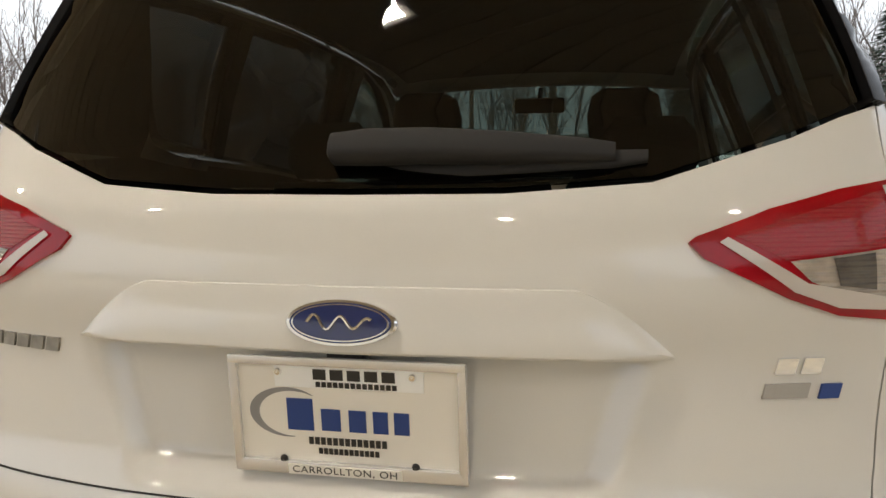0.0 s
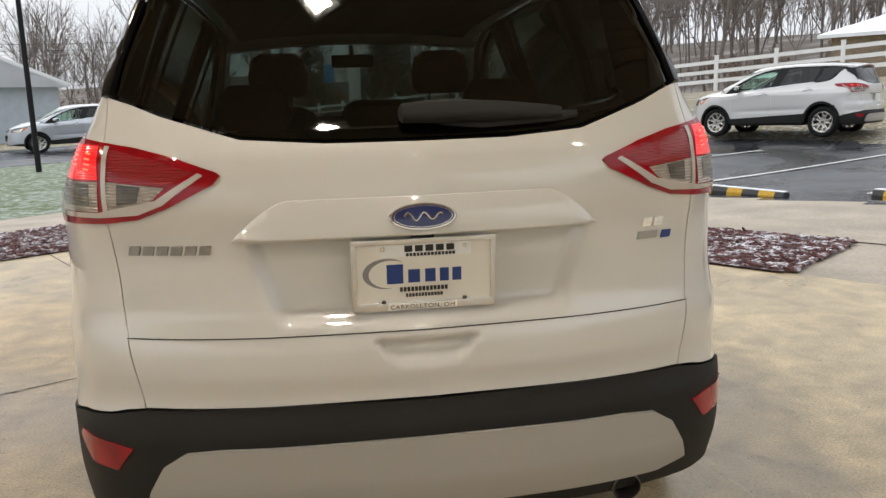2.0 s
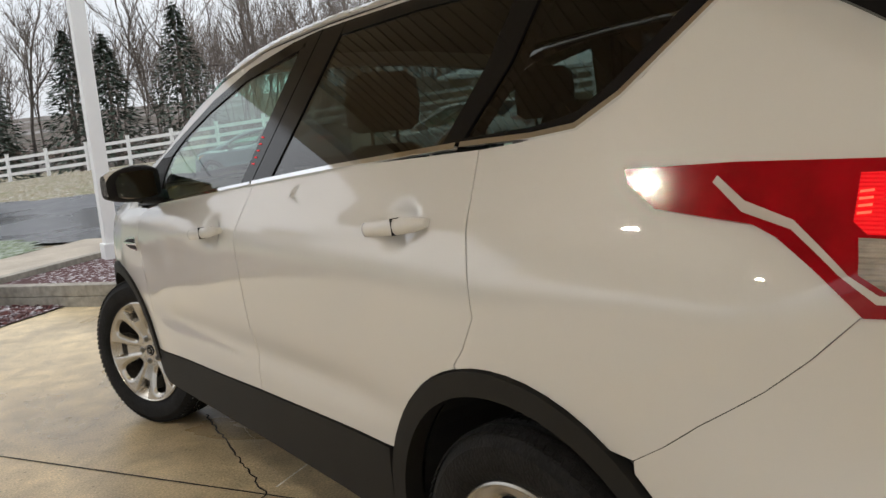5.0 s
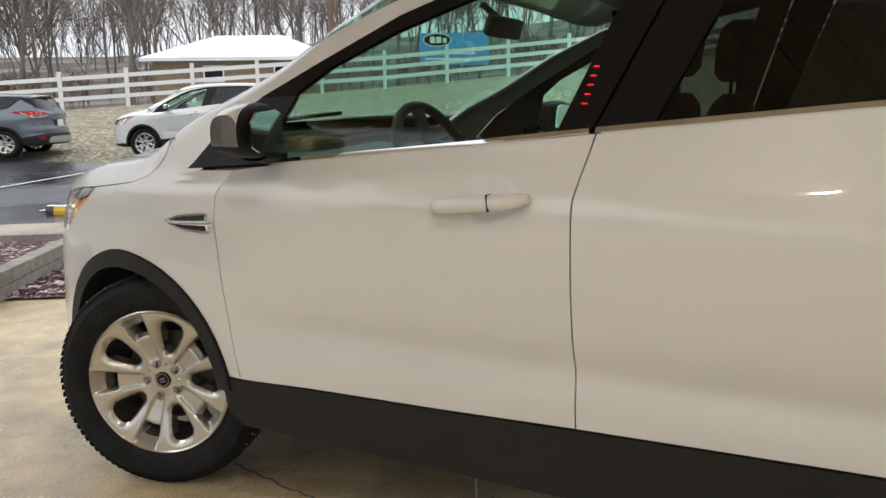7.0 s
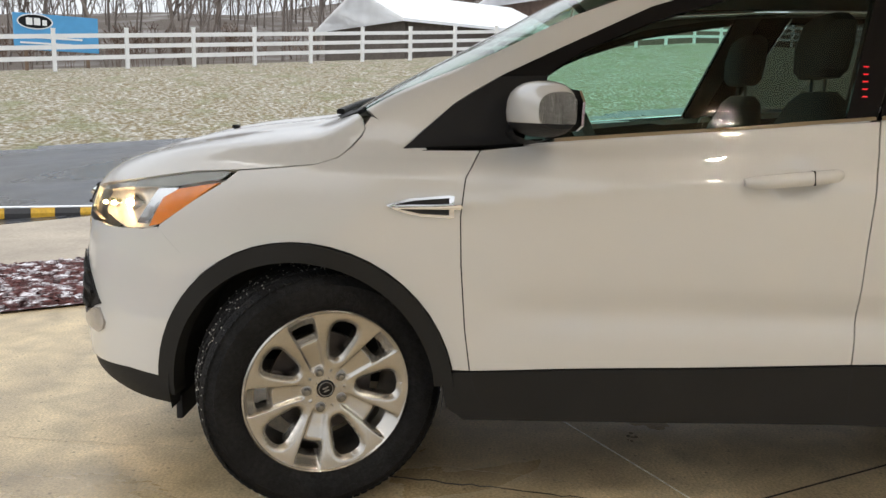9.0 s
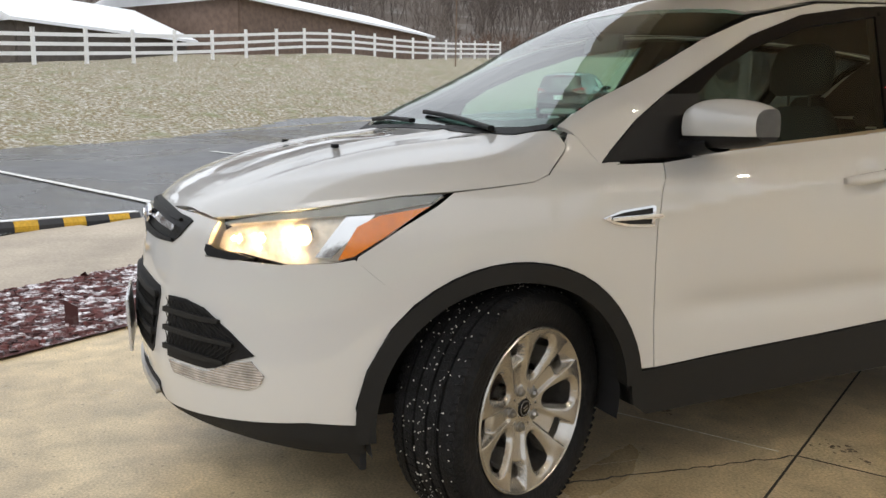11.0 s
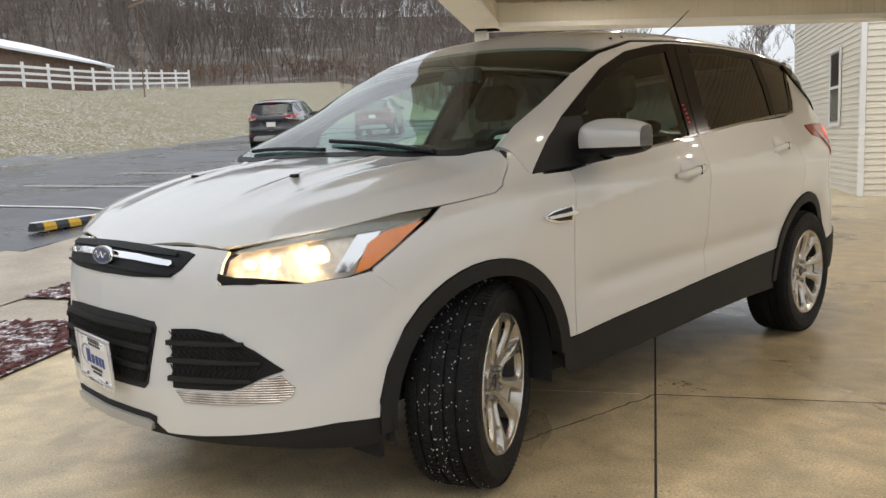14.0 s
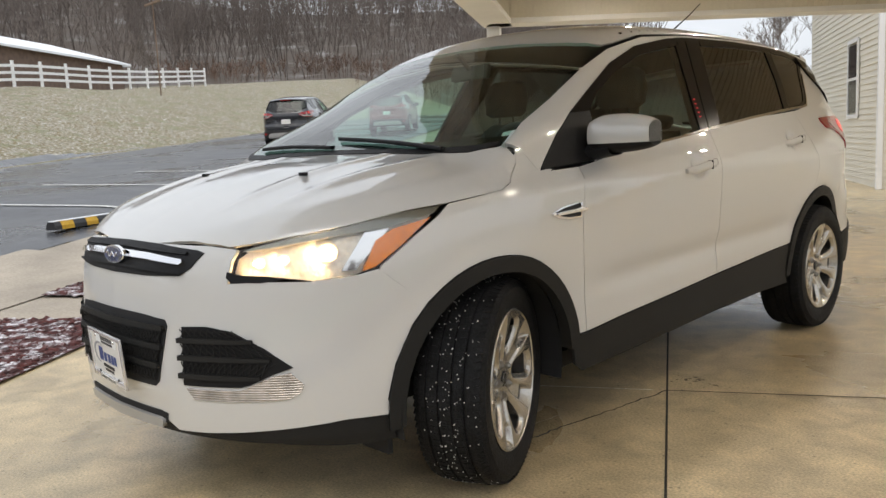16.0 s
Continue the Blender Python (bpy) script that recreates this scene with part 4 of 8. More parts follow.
pair("roof_ditch_strip", panel(ditch, DOWN, 0.02, lift=-0.004, rim=0), "black")
def dense(pts, gap=0.01):
    """The broken line with points added every gap or so."""
    out = []
    for (a, b), (c, d) in zip(pts, pts[1:]):
        k = max(1, int(math.hypot(c - a, d - b) / gap))
        out += [(a + (c - a) * i / k, b + (d - b) * i / k) for i in range(k)]
    return out + [pts[-1]]


bonnet = both([(0, 1.355, 0), (-0.3, 1.355, 0), (-0.55, 1.335, 0), (-0.70, 1.295, 0), *[(x + 0.0008, y, 0) for x, y, z in on_side(*dense([(1.22, 1.075), (1.228, 1.058), (1.252, 1.031), (1.288, 1.001), (1.345, 0.9825), (1.451, 0.9695), (1.562, 0.9575), (1.70, 0.9465), (1.79, 0.9315), (1.90, 0.9115), (2.0, 0.8945), (2.07, 0.8795), (2.11, 0.8715)]))], (-0.42, 2.135, 0), (-0.2, 2.175, 0), (0, 2.185, 0)])
skin("bonnet", panel(bonnet, DOWN, 0.026), "paint", car)

# front bumper: painted upper, black lower lip
fb = on_nose(*[(0, z) for z in np.linspace(0.345, 0.885, 16)]) + [(-0.2, 2.185, 0.884), (-0.42, 2.135, 0.872), (-0.52, 2.095, 0.862), (-0.512, 2.115, 0.83), (-0.508, 2.13, 0.768), (-0.6, 2.08, 0.773), (-0.7, 1.98, 0.768), (-0.774, 1.866, 0.776), (-0.797, 1.808, 0.787), (-0.845, 1.70, 0.691), (-0.85, 1.663, 0.675), (-0.84, 1.725, 0.61), (-0.82, 1.785, 0.50), (-0.81, 1.812, 0.40), (-0.81, 1.80, 0.352), (-0.756, 1.927, 0.358), (-0.631, 2.076, 0.342), (-0.447, 2.189, 0.324), (-0.32, 2.231, 0.318), (-0.275, 2.245, 0.345), (-0.15, 2.25, 0.345)]
half = panel(snapped(fb), FRONT_L, 0.026)
skin("front_bumper", joined(half, mirrored(half)), "paint", car)
lip = on_nose(*[(0, z) for z in np.linspace(0.315, 0.343, 3)]) + [(-0.275, 2.245, 0.342), (-0.32, 2.231, 0.314), (-0.447, 2.189, 0.320), (-0.631, 2.076, 0.338), (-0.756, 1.927, 0.354), (-0.812, 1.80, 0.348), (-0.815, 1.785, 0.262), (-0.78, 1.86, 0.262), (-0.74, 1.93, 0.268), (-0.70, 1.985, 0.276), (-0.607, 2.083, 0.290), (-0.40, 2.2, 0.302), (-0.15, 2.2, 0.314)]
half = panel(snapped(lip), FRONT_L, 0.03, lift=-0.006)
skin("bumper_lip", joined(half, mirrored(half)), "clad", car)

# tailgate and its glass
tg = both([(0, 0, 1.150), (-0.2, 0, 1.151), (-0.38, 0, 1.164), (-0.554, 0, 1.218), (-0.62, 0, 1.245)] + SEAM_HU[::-1] + SEAM_H[1:] + [(-0.3, 0, 0.588), (0, 0, 0.59)])
gate = skin("tailgate", panel(tg, REAR, 0.013, inset=0.002), "paint", car)
rg = both([(0, 0, 1.535), (-0.3, 0, 1.53), (-0.55, 0, 1.51), (-0.585, 0, 1.49), (-0.61, 0, 1.42), (-0.64, 0, 1.33), (-0.655, 0, 1.268), (-0.62, 0, 1.25), (-0.554, 0, 1.224), (-0.38, 0, 1.17), (-0.2, 0, 1.157), (0, 0, 1.156)])
skin("rear_glass", panel(rg, REAR, 0.03, rim=0.004), "dark_glass", gate)
side_fin = [(-0.585, 0, 1.49), (-0.612, 0, 1.42), (-0.642, 0, 1.33), (-0.66, 0, 1.262), (-0.678, 0, 1.258), (-0.668, 0, 1.33), (-0.645, 0, 1.43), (-0.61, 0, 1.53)]
pair("side_fin", panel(side_fin, REAR, 0.02, lift=0.012, rim=0.03), "black", (gate, gate))
crease = [(-0.652, 0, 0.7402), (0.652, 0, 0.7402), (0.652, 0, 0.7384), (-0.652, 0, 0.7384)]
skin("gate_seam", panel(crease, REAR, 0.02, lift=0.0012, rim=0), "clad", gate)
# bumper corners, dark cladding, silver apron
rb = SEAM_QB + LOW_TL + SEAM_H
rb += snapped([(-0.66, -2.15, 0.578), (-0.70, -2.13, 0.567), (-0.76, -2.04, 0.55), (-0.80, -1.92, 0.525), (-0.83, -1.80, 0.50), (-0.86, -1.72, 0.475)])
rb += [q for q in on_side(*arc(*ARCH_R, RO, 166, 134, 5))]
pair("rear_bumper", panel(rb, REAR_L, 0.022, inset=0.0008), "paint")
rc = on_rear(*[(0, z) for z in np.linspace(0.29, 0.585, 9)]) + [(-0.15, -2.25, 0.585), (-0.3, -2.2, 0.584), (-0.62, -2.17, 0.58), (-0.70, -2.13, 0.562), (-0.76, -2.04, 0.545), (-0.80, -1.92, 0.52), (-0.83, -1.78, 0.495), (-0.86, -1.715, 0.46), (-0.86, -1.715, 0.36), (-0.83, -1.76, 0.30), (-0.72, -2.05, 0.30), (-0.5, -2.2, 0.29), (-0.25, -2.24, 0.29)]
half = panel(snapped(rc), REAR_L, 0.026, lift=0.006)
skin("rear_cladding", joined(half, mirrored(half)), "clad", car)
ap = both([(0, 0, 0.512), (-0.45, 0, 0.506), (-0.53, 0, 0.498), (-0.58, 0, 0.465), (-0.615, 0, 0.405), (-0.63, 0, 0.36), (-0.55, 0, 0.34), (0, 0, 0.34)])
skin("silver_apron", panel(ap, REAR, 0.03, lift=0.016, rim=0.02), "silver", car)
refl = [(-0.645, -2.18, 0.50), (-0.69, -2.16, 0.508), (-0.76, -2.05, 0.512), (-0.775, -2.03, 0.49), (-0.75, -2.1, 0.447), (-0.685, -2.16, 0.445)]
pair("rear_reflector", panel(snapped(refl), REAR_L, 0.015, lift=0.009), "red_lens")
# sills and arch cladding
sill = yz((1.0, 0.42), (0.918, 0.428), (0.66, 0.443), (0.25, 0.463), (-0.105, 0.485), (-0.875, 0.525), (-0.86, 0.40), (-0.90, 0.32), (-0.6, 0.325), (-0.1, 0.318), (0.5, 0.298), (0.93, 0.285), (0.98, 0.32))
pair("sill_cladding", panel(sill, SIDE, 0.03, lift=0.004), "clad")


def arch(c, a0, a1):
    return yz(*arc(*c, RO - 0.004, a0, a1, 30), *arc(*c, RI, a1, a0, 30))


pair("wheel_arch_trim", panel(arch(ARCH_F, -6, 174), SIDE, 0.02, lift=0.010, rim=0.05), "clad")
pair("wheel_arch_trim", panel(arch(ARCH_R, -2, 178), (1, 0.2, 0), 0.02, lift=0.010, rim=0.05), "clad")

# door gaps running down through the dark cladding
for y0, z0, y1, z1 in ((0.918, 0.43, 0.905, 0.372), (0.905, 0.372, 0.86, 0.300), (-0.105, 0.487, -0.105, 0.325)):
    pair("cladding_gap", panel(yz((y0, z0), (y1, z1), (y1 - 0.005, z1), (y0 - 0.005, z0)), SIDE, 0.015, lift=0.0055, rim=0), "shell")

# side glass, pillars and bright strip along the belt
gl_f = yz((0.80, 1.055), (0.3, 1.102), (-0.06, 1.135), (-0.20, 1.535), (-0.05, 1.53), (0.2, 1.475), (0.456, 1.39), (0.64, 1.305), (0.74, 1.235))
gl_r = yz((-0.24, 1.152), (-0.6, 1.183), (-1.05, 1.222), (-1.13, 1.38), (-1.17, 1.545), (-0.8, 1.552), (-0.42, 1.545))
gl_q = yz((-1.12, 1.226), (-1.32, 1.244), (-1.41, 1.262), (-1.48, 1.315), (-1.615, 1.45), (-1.70, 1.525), (-1.25, 1.54), (-1.2, 1.38))
wf = pair("window", panel(gl_f, SIDE, 0.04, rim=0.004), "glass", doors_f)
wr = pair("window", panel(gl_r, SIDE, 0.04, rim=0.004), "dark_glass", doors_r)
wq = pair("quarter_window", panel(gl_q, SIDE, 0.04, rim=0.004), "dark_glass")
sail = yz((1.112, 1.03), (0.80, 1.05), (0.735, 1.23), (0.86, 1.225), (0.984, 1.147))
pair("mirror_sail", panel(sail, SIDE, 0.025, lift=0.003), "matte", doors_f)
frame_f = yz((0.86, 1.226), (0.70, 1.306), (0.456, 1.424), (0.2, 1.509), (-0.1, 1.558), (-0.20, 1.566), (-0.20, 1.533), (-0.1, 1.518), (0.2, 1.468), (0.456, 1.383), (0.64, 1.30), (0.74, 1.23))
pair("window_frame", panel(frame_f, SIDE, 0.02, lift=0.004), "black", doors_f)
bp = yz((-0.036, 1.137), (-0.115, 1.143), (-0.285, 1.574), (-0.182, 1.566))
pair("pillar_trim", panel(bp, SIDE, 0.025, lift=0.004), "black", doors_f)
bp2 = yz((-0.122, 1.143), (-0.245, 1.154), (-0.425, 1.576), (-0.292, 1.573))
pair("pillar_trim", panel(bp2, SIDE, 0.025, lift=0.004), "black", doors_r)
fr2 = yz((-0.425, 1.576), (-0.8, 1.580), (-1.2, 1.573), (-1.2, 1.543), (-0.8, 1.548), (-0.42, 1.54))
pair("window_frame", panel(fr2, SIDE, 0.02, lift=0.004), "black", doors_r)
cp = yz((-1.05, 1.222), (-1.115, 1.228), (-1.2, 1.38), (-1.25, 1.572), (-1.17, 1.574), (-1.125, 1.38))
pair("pillar_trim", panel(cp, SIDE, 0.02, lift=0.004), "black", doors_r)
fr3 = yz((-1.25, 1.572), (-1.45, 1.565), (-1.745, 1.535), (-1.72, 1.50), (-1.62, 1.43), (-1.49, 1.297), (-1.42, 1.25), (-1.32, 1.232), (-1.12, 1.222), (-1.12, 1.236), (-1.32, 1.25), (-1.41, 1.27), (-1.475, 1.32), (-1.60, 1.45), (-1.69, 1.518), (-1.45, 1.535), (-1.25, 1.54))
pair("window_surround", panel(fr3, SIDE, 0.02, lift=0.004), "black")
strip_f = yz((0.80, 1.046), (0.3, 1.094), (-0.11, 1.134), (-0.11, 1.143), (0.3, 1.104), (0.80, 1.057))
pair("bright_strip", panel(strip_f, SIDE, 0.02, lift=0.008, rim=0.01), "chrome", doors_f)
strip_r = yz((-0.125, 1.134), (-0.6, 1.177), (-1.10, 1.215), (-1.10, 1.227), (-0.6, 1.188), (-0.125, 1.145))
pair("bright_strip", panel(strip_r, SIDE, 0.02, lift=0.008, rim=0.01), "chrome", doors_r)
strip_q = yz((-1.115, 1.217), (-1.32, 1.228), (-1.42, 1.240), (-1.499, 1.291), (-1.64, 1.43), (-1.632, 1.435), (-1.492, 1.298), (-1.415, 1.25), (-1.32, 1.238), (-1.115, 1.228))
pair("bright_strip", panel(strip_q, SIDE, 0.02, lift=0.008, rim=0.01), "chrome")

# dark inner shell, so that gaps read dark and the cabin is closed
inner = yz((1.20, 1.08), (0.9, 1.01), (-0.1, 1.10), (-1.2, 1.19), (-1.5, 1.22), (-1.95, 1.2), (-1.95, 0.55), (-1.72, 0.5), *arc(ARCH_R[0], ARCH_R[1], RI + 0.012, 165, 10, 20), (-0.88, 0.33), (0.95, 0.30), *arc(ARCH_F[0], ARCH_F[1], RI + 0.012, 175, 5, 20), (1.85, 0.40), (1.9, 0.75), (1.6, 0.92))
pair("inner_shell", panel(inner, SIDE, 0.05, lift=-0.02, rim=0), "shell")


def liner(c, r, side):
    bm = bmesh.new()
    for sx in (side,):
        rows = []
        for i in range(25):
            a = radians(-12 + 204 * i / 24)
            rows.append([bm.verts.new((sx * x, c[0] + r * math.cos(a), c[1] + r * math.sin(a))) for x in (0.45, 0.70, 0.83)])
        for p, q in zip(rows, rows[1:]):
            for k in range(2):
                bm.faces.new((p[k], q[k], q[k + 1], p[k + 1]))
        bm.faces.new([q[0] for q in rows])
    return bm


for c_arch in (ARCH_F, ARCH_R):
    for sx in (-1, 1):
        part("wheel_housing", liner(c_arch, RI + 0.02, sx), M["shell"], car)
bm = bmesh.new()
box(bm, 0, 0.0, 0.30, 1.1, 3.9, 0.06)
box(bm, 0, 0.035, 0.295, 1.5, 1.7, 0.06)
part("underbody", bm, M["shell"], car)


# ---------------------------------------------------------------- wheels
def tyre_mesh():
    """Radial tyre: sidewall with bead rings, ribs and cross cuts in the tread."""
    bm = bmesh.new()
    R, w, r0 = 0.346, 0.118, 0.236
    prof = [(r0, -0.098), (r0 + 0.006, -0.104), (0.262, -0.116), (0.29, -w), (0.31, -w + 0.001), (0.312, -w + 0.004), (0.327, -0.107), (0.337, -0.096)]
    half = prof[:]
    grooves = [(-0.062, 0.010), (-0.022, 0.010), (0.022, 0.010), (0.062, 0.010)]
    x = -0.085
    tread = [(0.3435, -0.086)]
    for c, gw in grooves:
        tread += [(R - 0.4 * c * c, c - gw / 2), (R - 0.008, c - gw / 2 + 0.001), (R - 0.008, c + gw / 2 - 0.001), (R - 0.4 * c * c, c + gw / 2)]
    tread += [(0.3435, 0.086)]
    prof = half + tread + [(r, -x) for r, x in reversed(half)]
    lathe(bm, prof, 72)
    return bm


def tread_blocks():
    """Short sipes across the ribs as thin raised lugs."""
    bm = bmesh.new()
    for k in range(90):
        a = k * math.tau / 90
        for x, wd, sk in ((-0.096, 0.024, 0.05), (0.096, 0.024, -0.05), (-0.042, 0.024, 0.03), (0.042, 0.024, -0.03), (0.0, 0.03, 0.0)):
            if abs(x) < 0.03 and k % 2:
                continue
            R = 0.3455 if abs(x) < 0.08 else 0.3385
            m = Matrix.Rotation(a + sk * 0.3, 4, "X") @ Matrix.Translation((x, 0, R)) @ Matrix.Rotation(sk * 6, 4, "Z") @ (Matrix.Rotation(math.copysign(0.32, x), 4, "Y") if abs(x) > 0.08 else Matrix())
            box(bm, 0, 0, 0, wd, 0.017, 0.004, m)
    return bm


def rim_bm():
    bm = bmesh.new()
    # outer flange (outside is -x)
    lathe(bm, [(0.238, -0.100), (0.2375, -0.108), (0.233, -0.1115), (0.229, -0.1085), (0.224, -0.098), (0.219, -0.080)], 80)
    return bm


def barrel_bm():
    bm = bmesh.new()
    lathe(bm, [(0.219, -0.080), (0.213, -0.06), (0.205, -0.03), (0.203, 0.03), (0.21, 0.09), (0.232, 0.10)], 64)
    return bm


def spoke_face():
    """One fifth of the wheel's face: a twin spoke with a sunken plate and a small window, rounded openings at its flanks."""
    s36, c36 = math.sin(radians(36)), math.cos(radians(36))
    half_hole = [(0.092, 0.0), (0.0935, 0.007), (0.098, 0.013), (0.107, 0.0185), (0.125, 0.0245), (0.15, 0.0315), (0.170, 0.036), (0.182, 0.0365), (0.191, 0.034), (0.198, 0.028), (0.202, 0.019), (0.204, 0.009), (0.2045, 0.0)]
    right = [np.array([a * s36 - b * c36, a * c36 + b * s36]) for a, b in half_hole]
    outer = [np.array([0.0265 * math.sin(f), 0.0265 * math.cos(f)]) for f in np.linspace(radians(-36), radians(36), 9)]
    outer += right
    outer += [np.array([0.230 * math.sin(f), 0.230 * math.cos(f)]) for f in np.linspace(radians(36), radians(-36), 19)]
    outer += [np.array([-y, z]) for y, z in reversed(right)]
    window = [np.array(q) for q in ((-0.022, 0.163), (0.022, 0.163), (0.0265, 0.166), (0.031, 0.192), (0.028, 0.198), (0.0, 0.201), (-0.028, 0.198), (-0.031, 0.192), (-0.0265, 0.166))]
    gap = 0.0052
    eo, ew = resample(outer, gap), resample(window, gap)
    gx, gy = np.arange(-0.14, 0.14, gap), np.arange(0.02, 0.235, gap * 0.866)
    grid = np.array([(x + (gap / 2 if j % 2 else 0), y) for j, y in enumerate(gy) for x in gx])
    loops = np.concatenate([eo, ew])
    near = np.sqrt(((grid[:, None] - loops[None]) ** 2).sum(-1)).min(1)
    grid = grid[(near > gap * 0.55) & inside_of(eo, grid) & ~inside_of(ew, grid)]
    a, b = len(eo), len(ew)
    links = [(i, (i + 1) % a) for i in range(a)] + [(a + i, a + (i + 1) % b) for i in range(b)]
    vs, es, fs, ov, oe, of = geometry.delaunay_2d_cdt([Vector(q) for q in np.concatenate([loops, grid])], links, [], 0, 1e-6)
    flat = np.array([(v.x, v.y) for v in vs])
    mids = np.array([flat[list(f)].mean(0) for f in fs])
    fs = [f for f, k in zip(fs, inside_of(eo, mids) & ~inside_of(ew, mids)) if k]
    rim_pts = resample([q for q in right] + [q * 1.0001 for q in reversed(right)], 0.003)
    hole_pts = np.concatenate([rim_pts, rim_pts * (-1, 1)])
    ridge = hermite([0.02, 0.05, 0.10, 0.15, 0.20, 0.232], [-0.074, -0.0735, -0.081, -0.093, -0.104, -0.1085])
    wide = hermite([0.03, 0.07, 0.12, 0.165, 0.20, 0.23], [0.016, 0.0215, 0.0275, 0.0325, 0.037, 0.042])

    def depth(q):
        r = np.hypot(q[:, 0], q[:, 1])
        d = np.sqrt(((q[:, None] - hole_pts[None]) ** 2).sum(-1)).min(1)
        x = ridge(r) + 0.013 * np.clip(1 - d / 0.018, 0, 1) ** 2
        w = wide(q[:, 1])
        plate = step(w, w - 0.006, np.abs(q[:, 0])) * step(0.058, 0.075, r)
        x = x + plate * (0.0075 * step(0.232, 0.215, r) + 0.022 * step(0.148, 0.165, r) * step(0.226, 0.196, r))
        return x

    x = depth(flat)
    verts = [(float(h), float(q[0]), float(q[1])) for h, q in zip(x, flat)]
    faces = [list(f) for f in fs]
    back = {}
    for i, ids in enumerate(ov):
        for k in ids:
            back.setdefault(k, i)
    # walls of the openings, running inwards
    wall_r = [k for k in range(a) if min(np.hypot(*(eo[k] - q)) for q in hole_pts) < 0.0015]
    for ring, closed in ((list(range(a)), False), (list(range(a, a + b)), True)):
        for i, k in enumerate(ring):
            k2 = ring[(i + 1) % len(ring)]
            if not closed and not (k in wall_r and k2 in wall_r):
                continue
            p, q = back.get(k), back.get(k2)
            if p is None or q is None or p == q:
                continue
            m = len(verts)
            for v in (p, q):
                vx, vy, vz = verts[v]
                verts += [(vx, vy, vz), (vx + 0.012, vy, vz), (vx + 0.042, vy * 0.985, vz * 0.985)]
            faces += [[m, m + 3, m + 4, m + 1], [m + 1, m + 4, m + 5, m + 2]]
    me = bpy.data.meshes.new("spoke")
    me.from_pydata(verts, [], faces)
    bm = bmesh.new()
    bm.from_mesh(me)
    bmesh.ops.recalc_face_normals(bm, faces=bm.faces)
    bm.to_mesh(me)
    bm.free()
    me.materials.append(M["alloy"])
    me.polygons.foreach_set("use_smooth", [True] * len(me.polygons))
    return me


def build_wheel(name, label):
    w = new(name)
    w.parent = car
    tagged(w, label)
    t = part("tyre", tyre_mesh(), M["rubber"], w, smooth=True)
    tagged(part("tread", tread_blocks(), M["rubber"], w), "fine blocks of the black tread", kind="stuff")
    part("rim", rim_bm(), M["alloy"], w, smooth=True)
    part("barrel", barrel_bm(), M["barrel"], w, "dark inner barrel", smooth=True)
    face = spoke_face()
    for k in range(5):
        o = new("spoke", face)
        o.parent = w
        o.matrix_basis = pose(0, 0, 0, 72 * k)
    bm = bmesh.new()
    lathe(bm, [(0.001, -0.0795), (0.018, -0.079), (0.0255, -0.0765), (0.0272, -0.070)], 28)
    cap = part("hub_cap", bm, M["black"], w, "dark gloss hub cap", smooth=True)
    bm = bmesh.new()
    lathe(bm, [(0.0185, -0.0785), (0.0205, -0.0795), (0.0215, -0.078)], 28)
    for dz in (-0.005, 0.004):
        box(bm, -0.0792, 0, dz, 0.002, 0.022 - abs(dz), 0.004)
    part("cap_mark", bm, M["nut"], cap)
    for k in range(5):
        bm = bmesh.new()
        mm = Matrix.Rotation(radians(72 * k), 4, "X") @ Matrix.Translation((0, 0, 0.0545))
        lathe(bm, [(0.0005, -0.087), (0.007, -0.0865), (0.0105, -0.081), (0.011, -0.058)], 6, mm)
        lathe(bm, [(0.0105, -0.0775), (0.0142, -0.0765), (0.0152, -0.068)], 18, mm)
        part("wheel_nut", bm, M["nut"], w)
    bm = bmesh.new()
    lathe(bm, [(0.07, -0.01), (0.15, -0.01), (0.15, 0.012), (0.07, 0.012)], 40)
    lathe(bm, [(0.02, -0.035), (0.07, -0.03), (0.07, 0.05)], 30)
    part("brake_disc", bm, M["disc"], w)
    return w


M["nut"] = material("grey_steel_nut", (0.30, 0.29, 0.27), 0.3, metal=0.9, grain=0.2)
M["disc"] = material("dull_brake_disc", (0.07, 0.058, 0.05), 0.5, metal=0.6, grain=0.2)
# barrel colour is much darker than the rim and spokes
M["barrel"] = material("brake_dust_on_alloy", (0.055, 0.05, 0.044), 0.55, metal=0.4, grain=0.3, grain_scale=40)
wheel = build_wheel("wheel", "silver five-spoke alloy wheel with road tyre")
STEER = 23.0
wheel.matrix_basis = pose(-0.768, 1.353, 0.344, -20, 0, STEER)
for x, y, rot, spin in ((-0.79, -1.345, 0, 20), (0.79, -1.345, 180, 5), (0.79, 1.345, 180 + STEER, 33)):
    copy_thing(wheel, pose(x, y, 0.344, spin, 0, rot))
# pale road grit stuck in the turned tyre's tread
grit_rng = random.Random(4)
bm = bmesh.new()
for _ in range(520):
    gx_, ga = grit_rng.choice((-1, 1)) * abs(grit_rng.gauss(0.035, 0.045)), grit_rng.uniform(0, math.tau)
    if abs(gx_) > 0.105:
        continue
    q_ = grit_rng.uniform(0.0012, 0.0030)
    rr = 0.347 - (0.006 if abs(gx_) > 0.085 else 0.0)
    box(bm, 0, 0, 0, q_, q_ * 1.3, 0.002, Matrix.Rotation(ga, 4, "X") @ Matrix.Translation((gx_, 0, rr)))
tagged(part("tread_grit", bm, M["chalk"], wheel), "specks of pale road grit in the tread", kind="stuff")
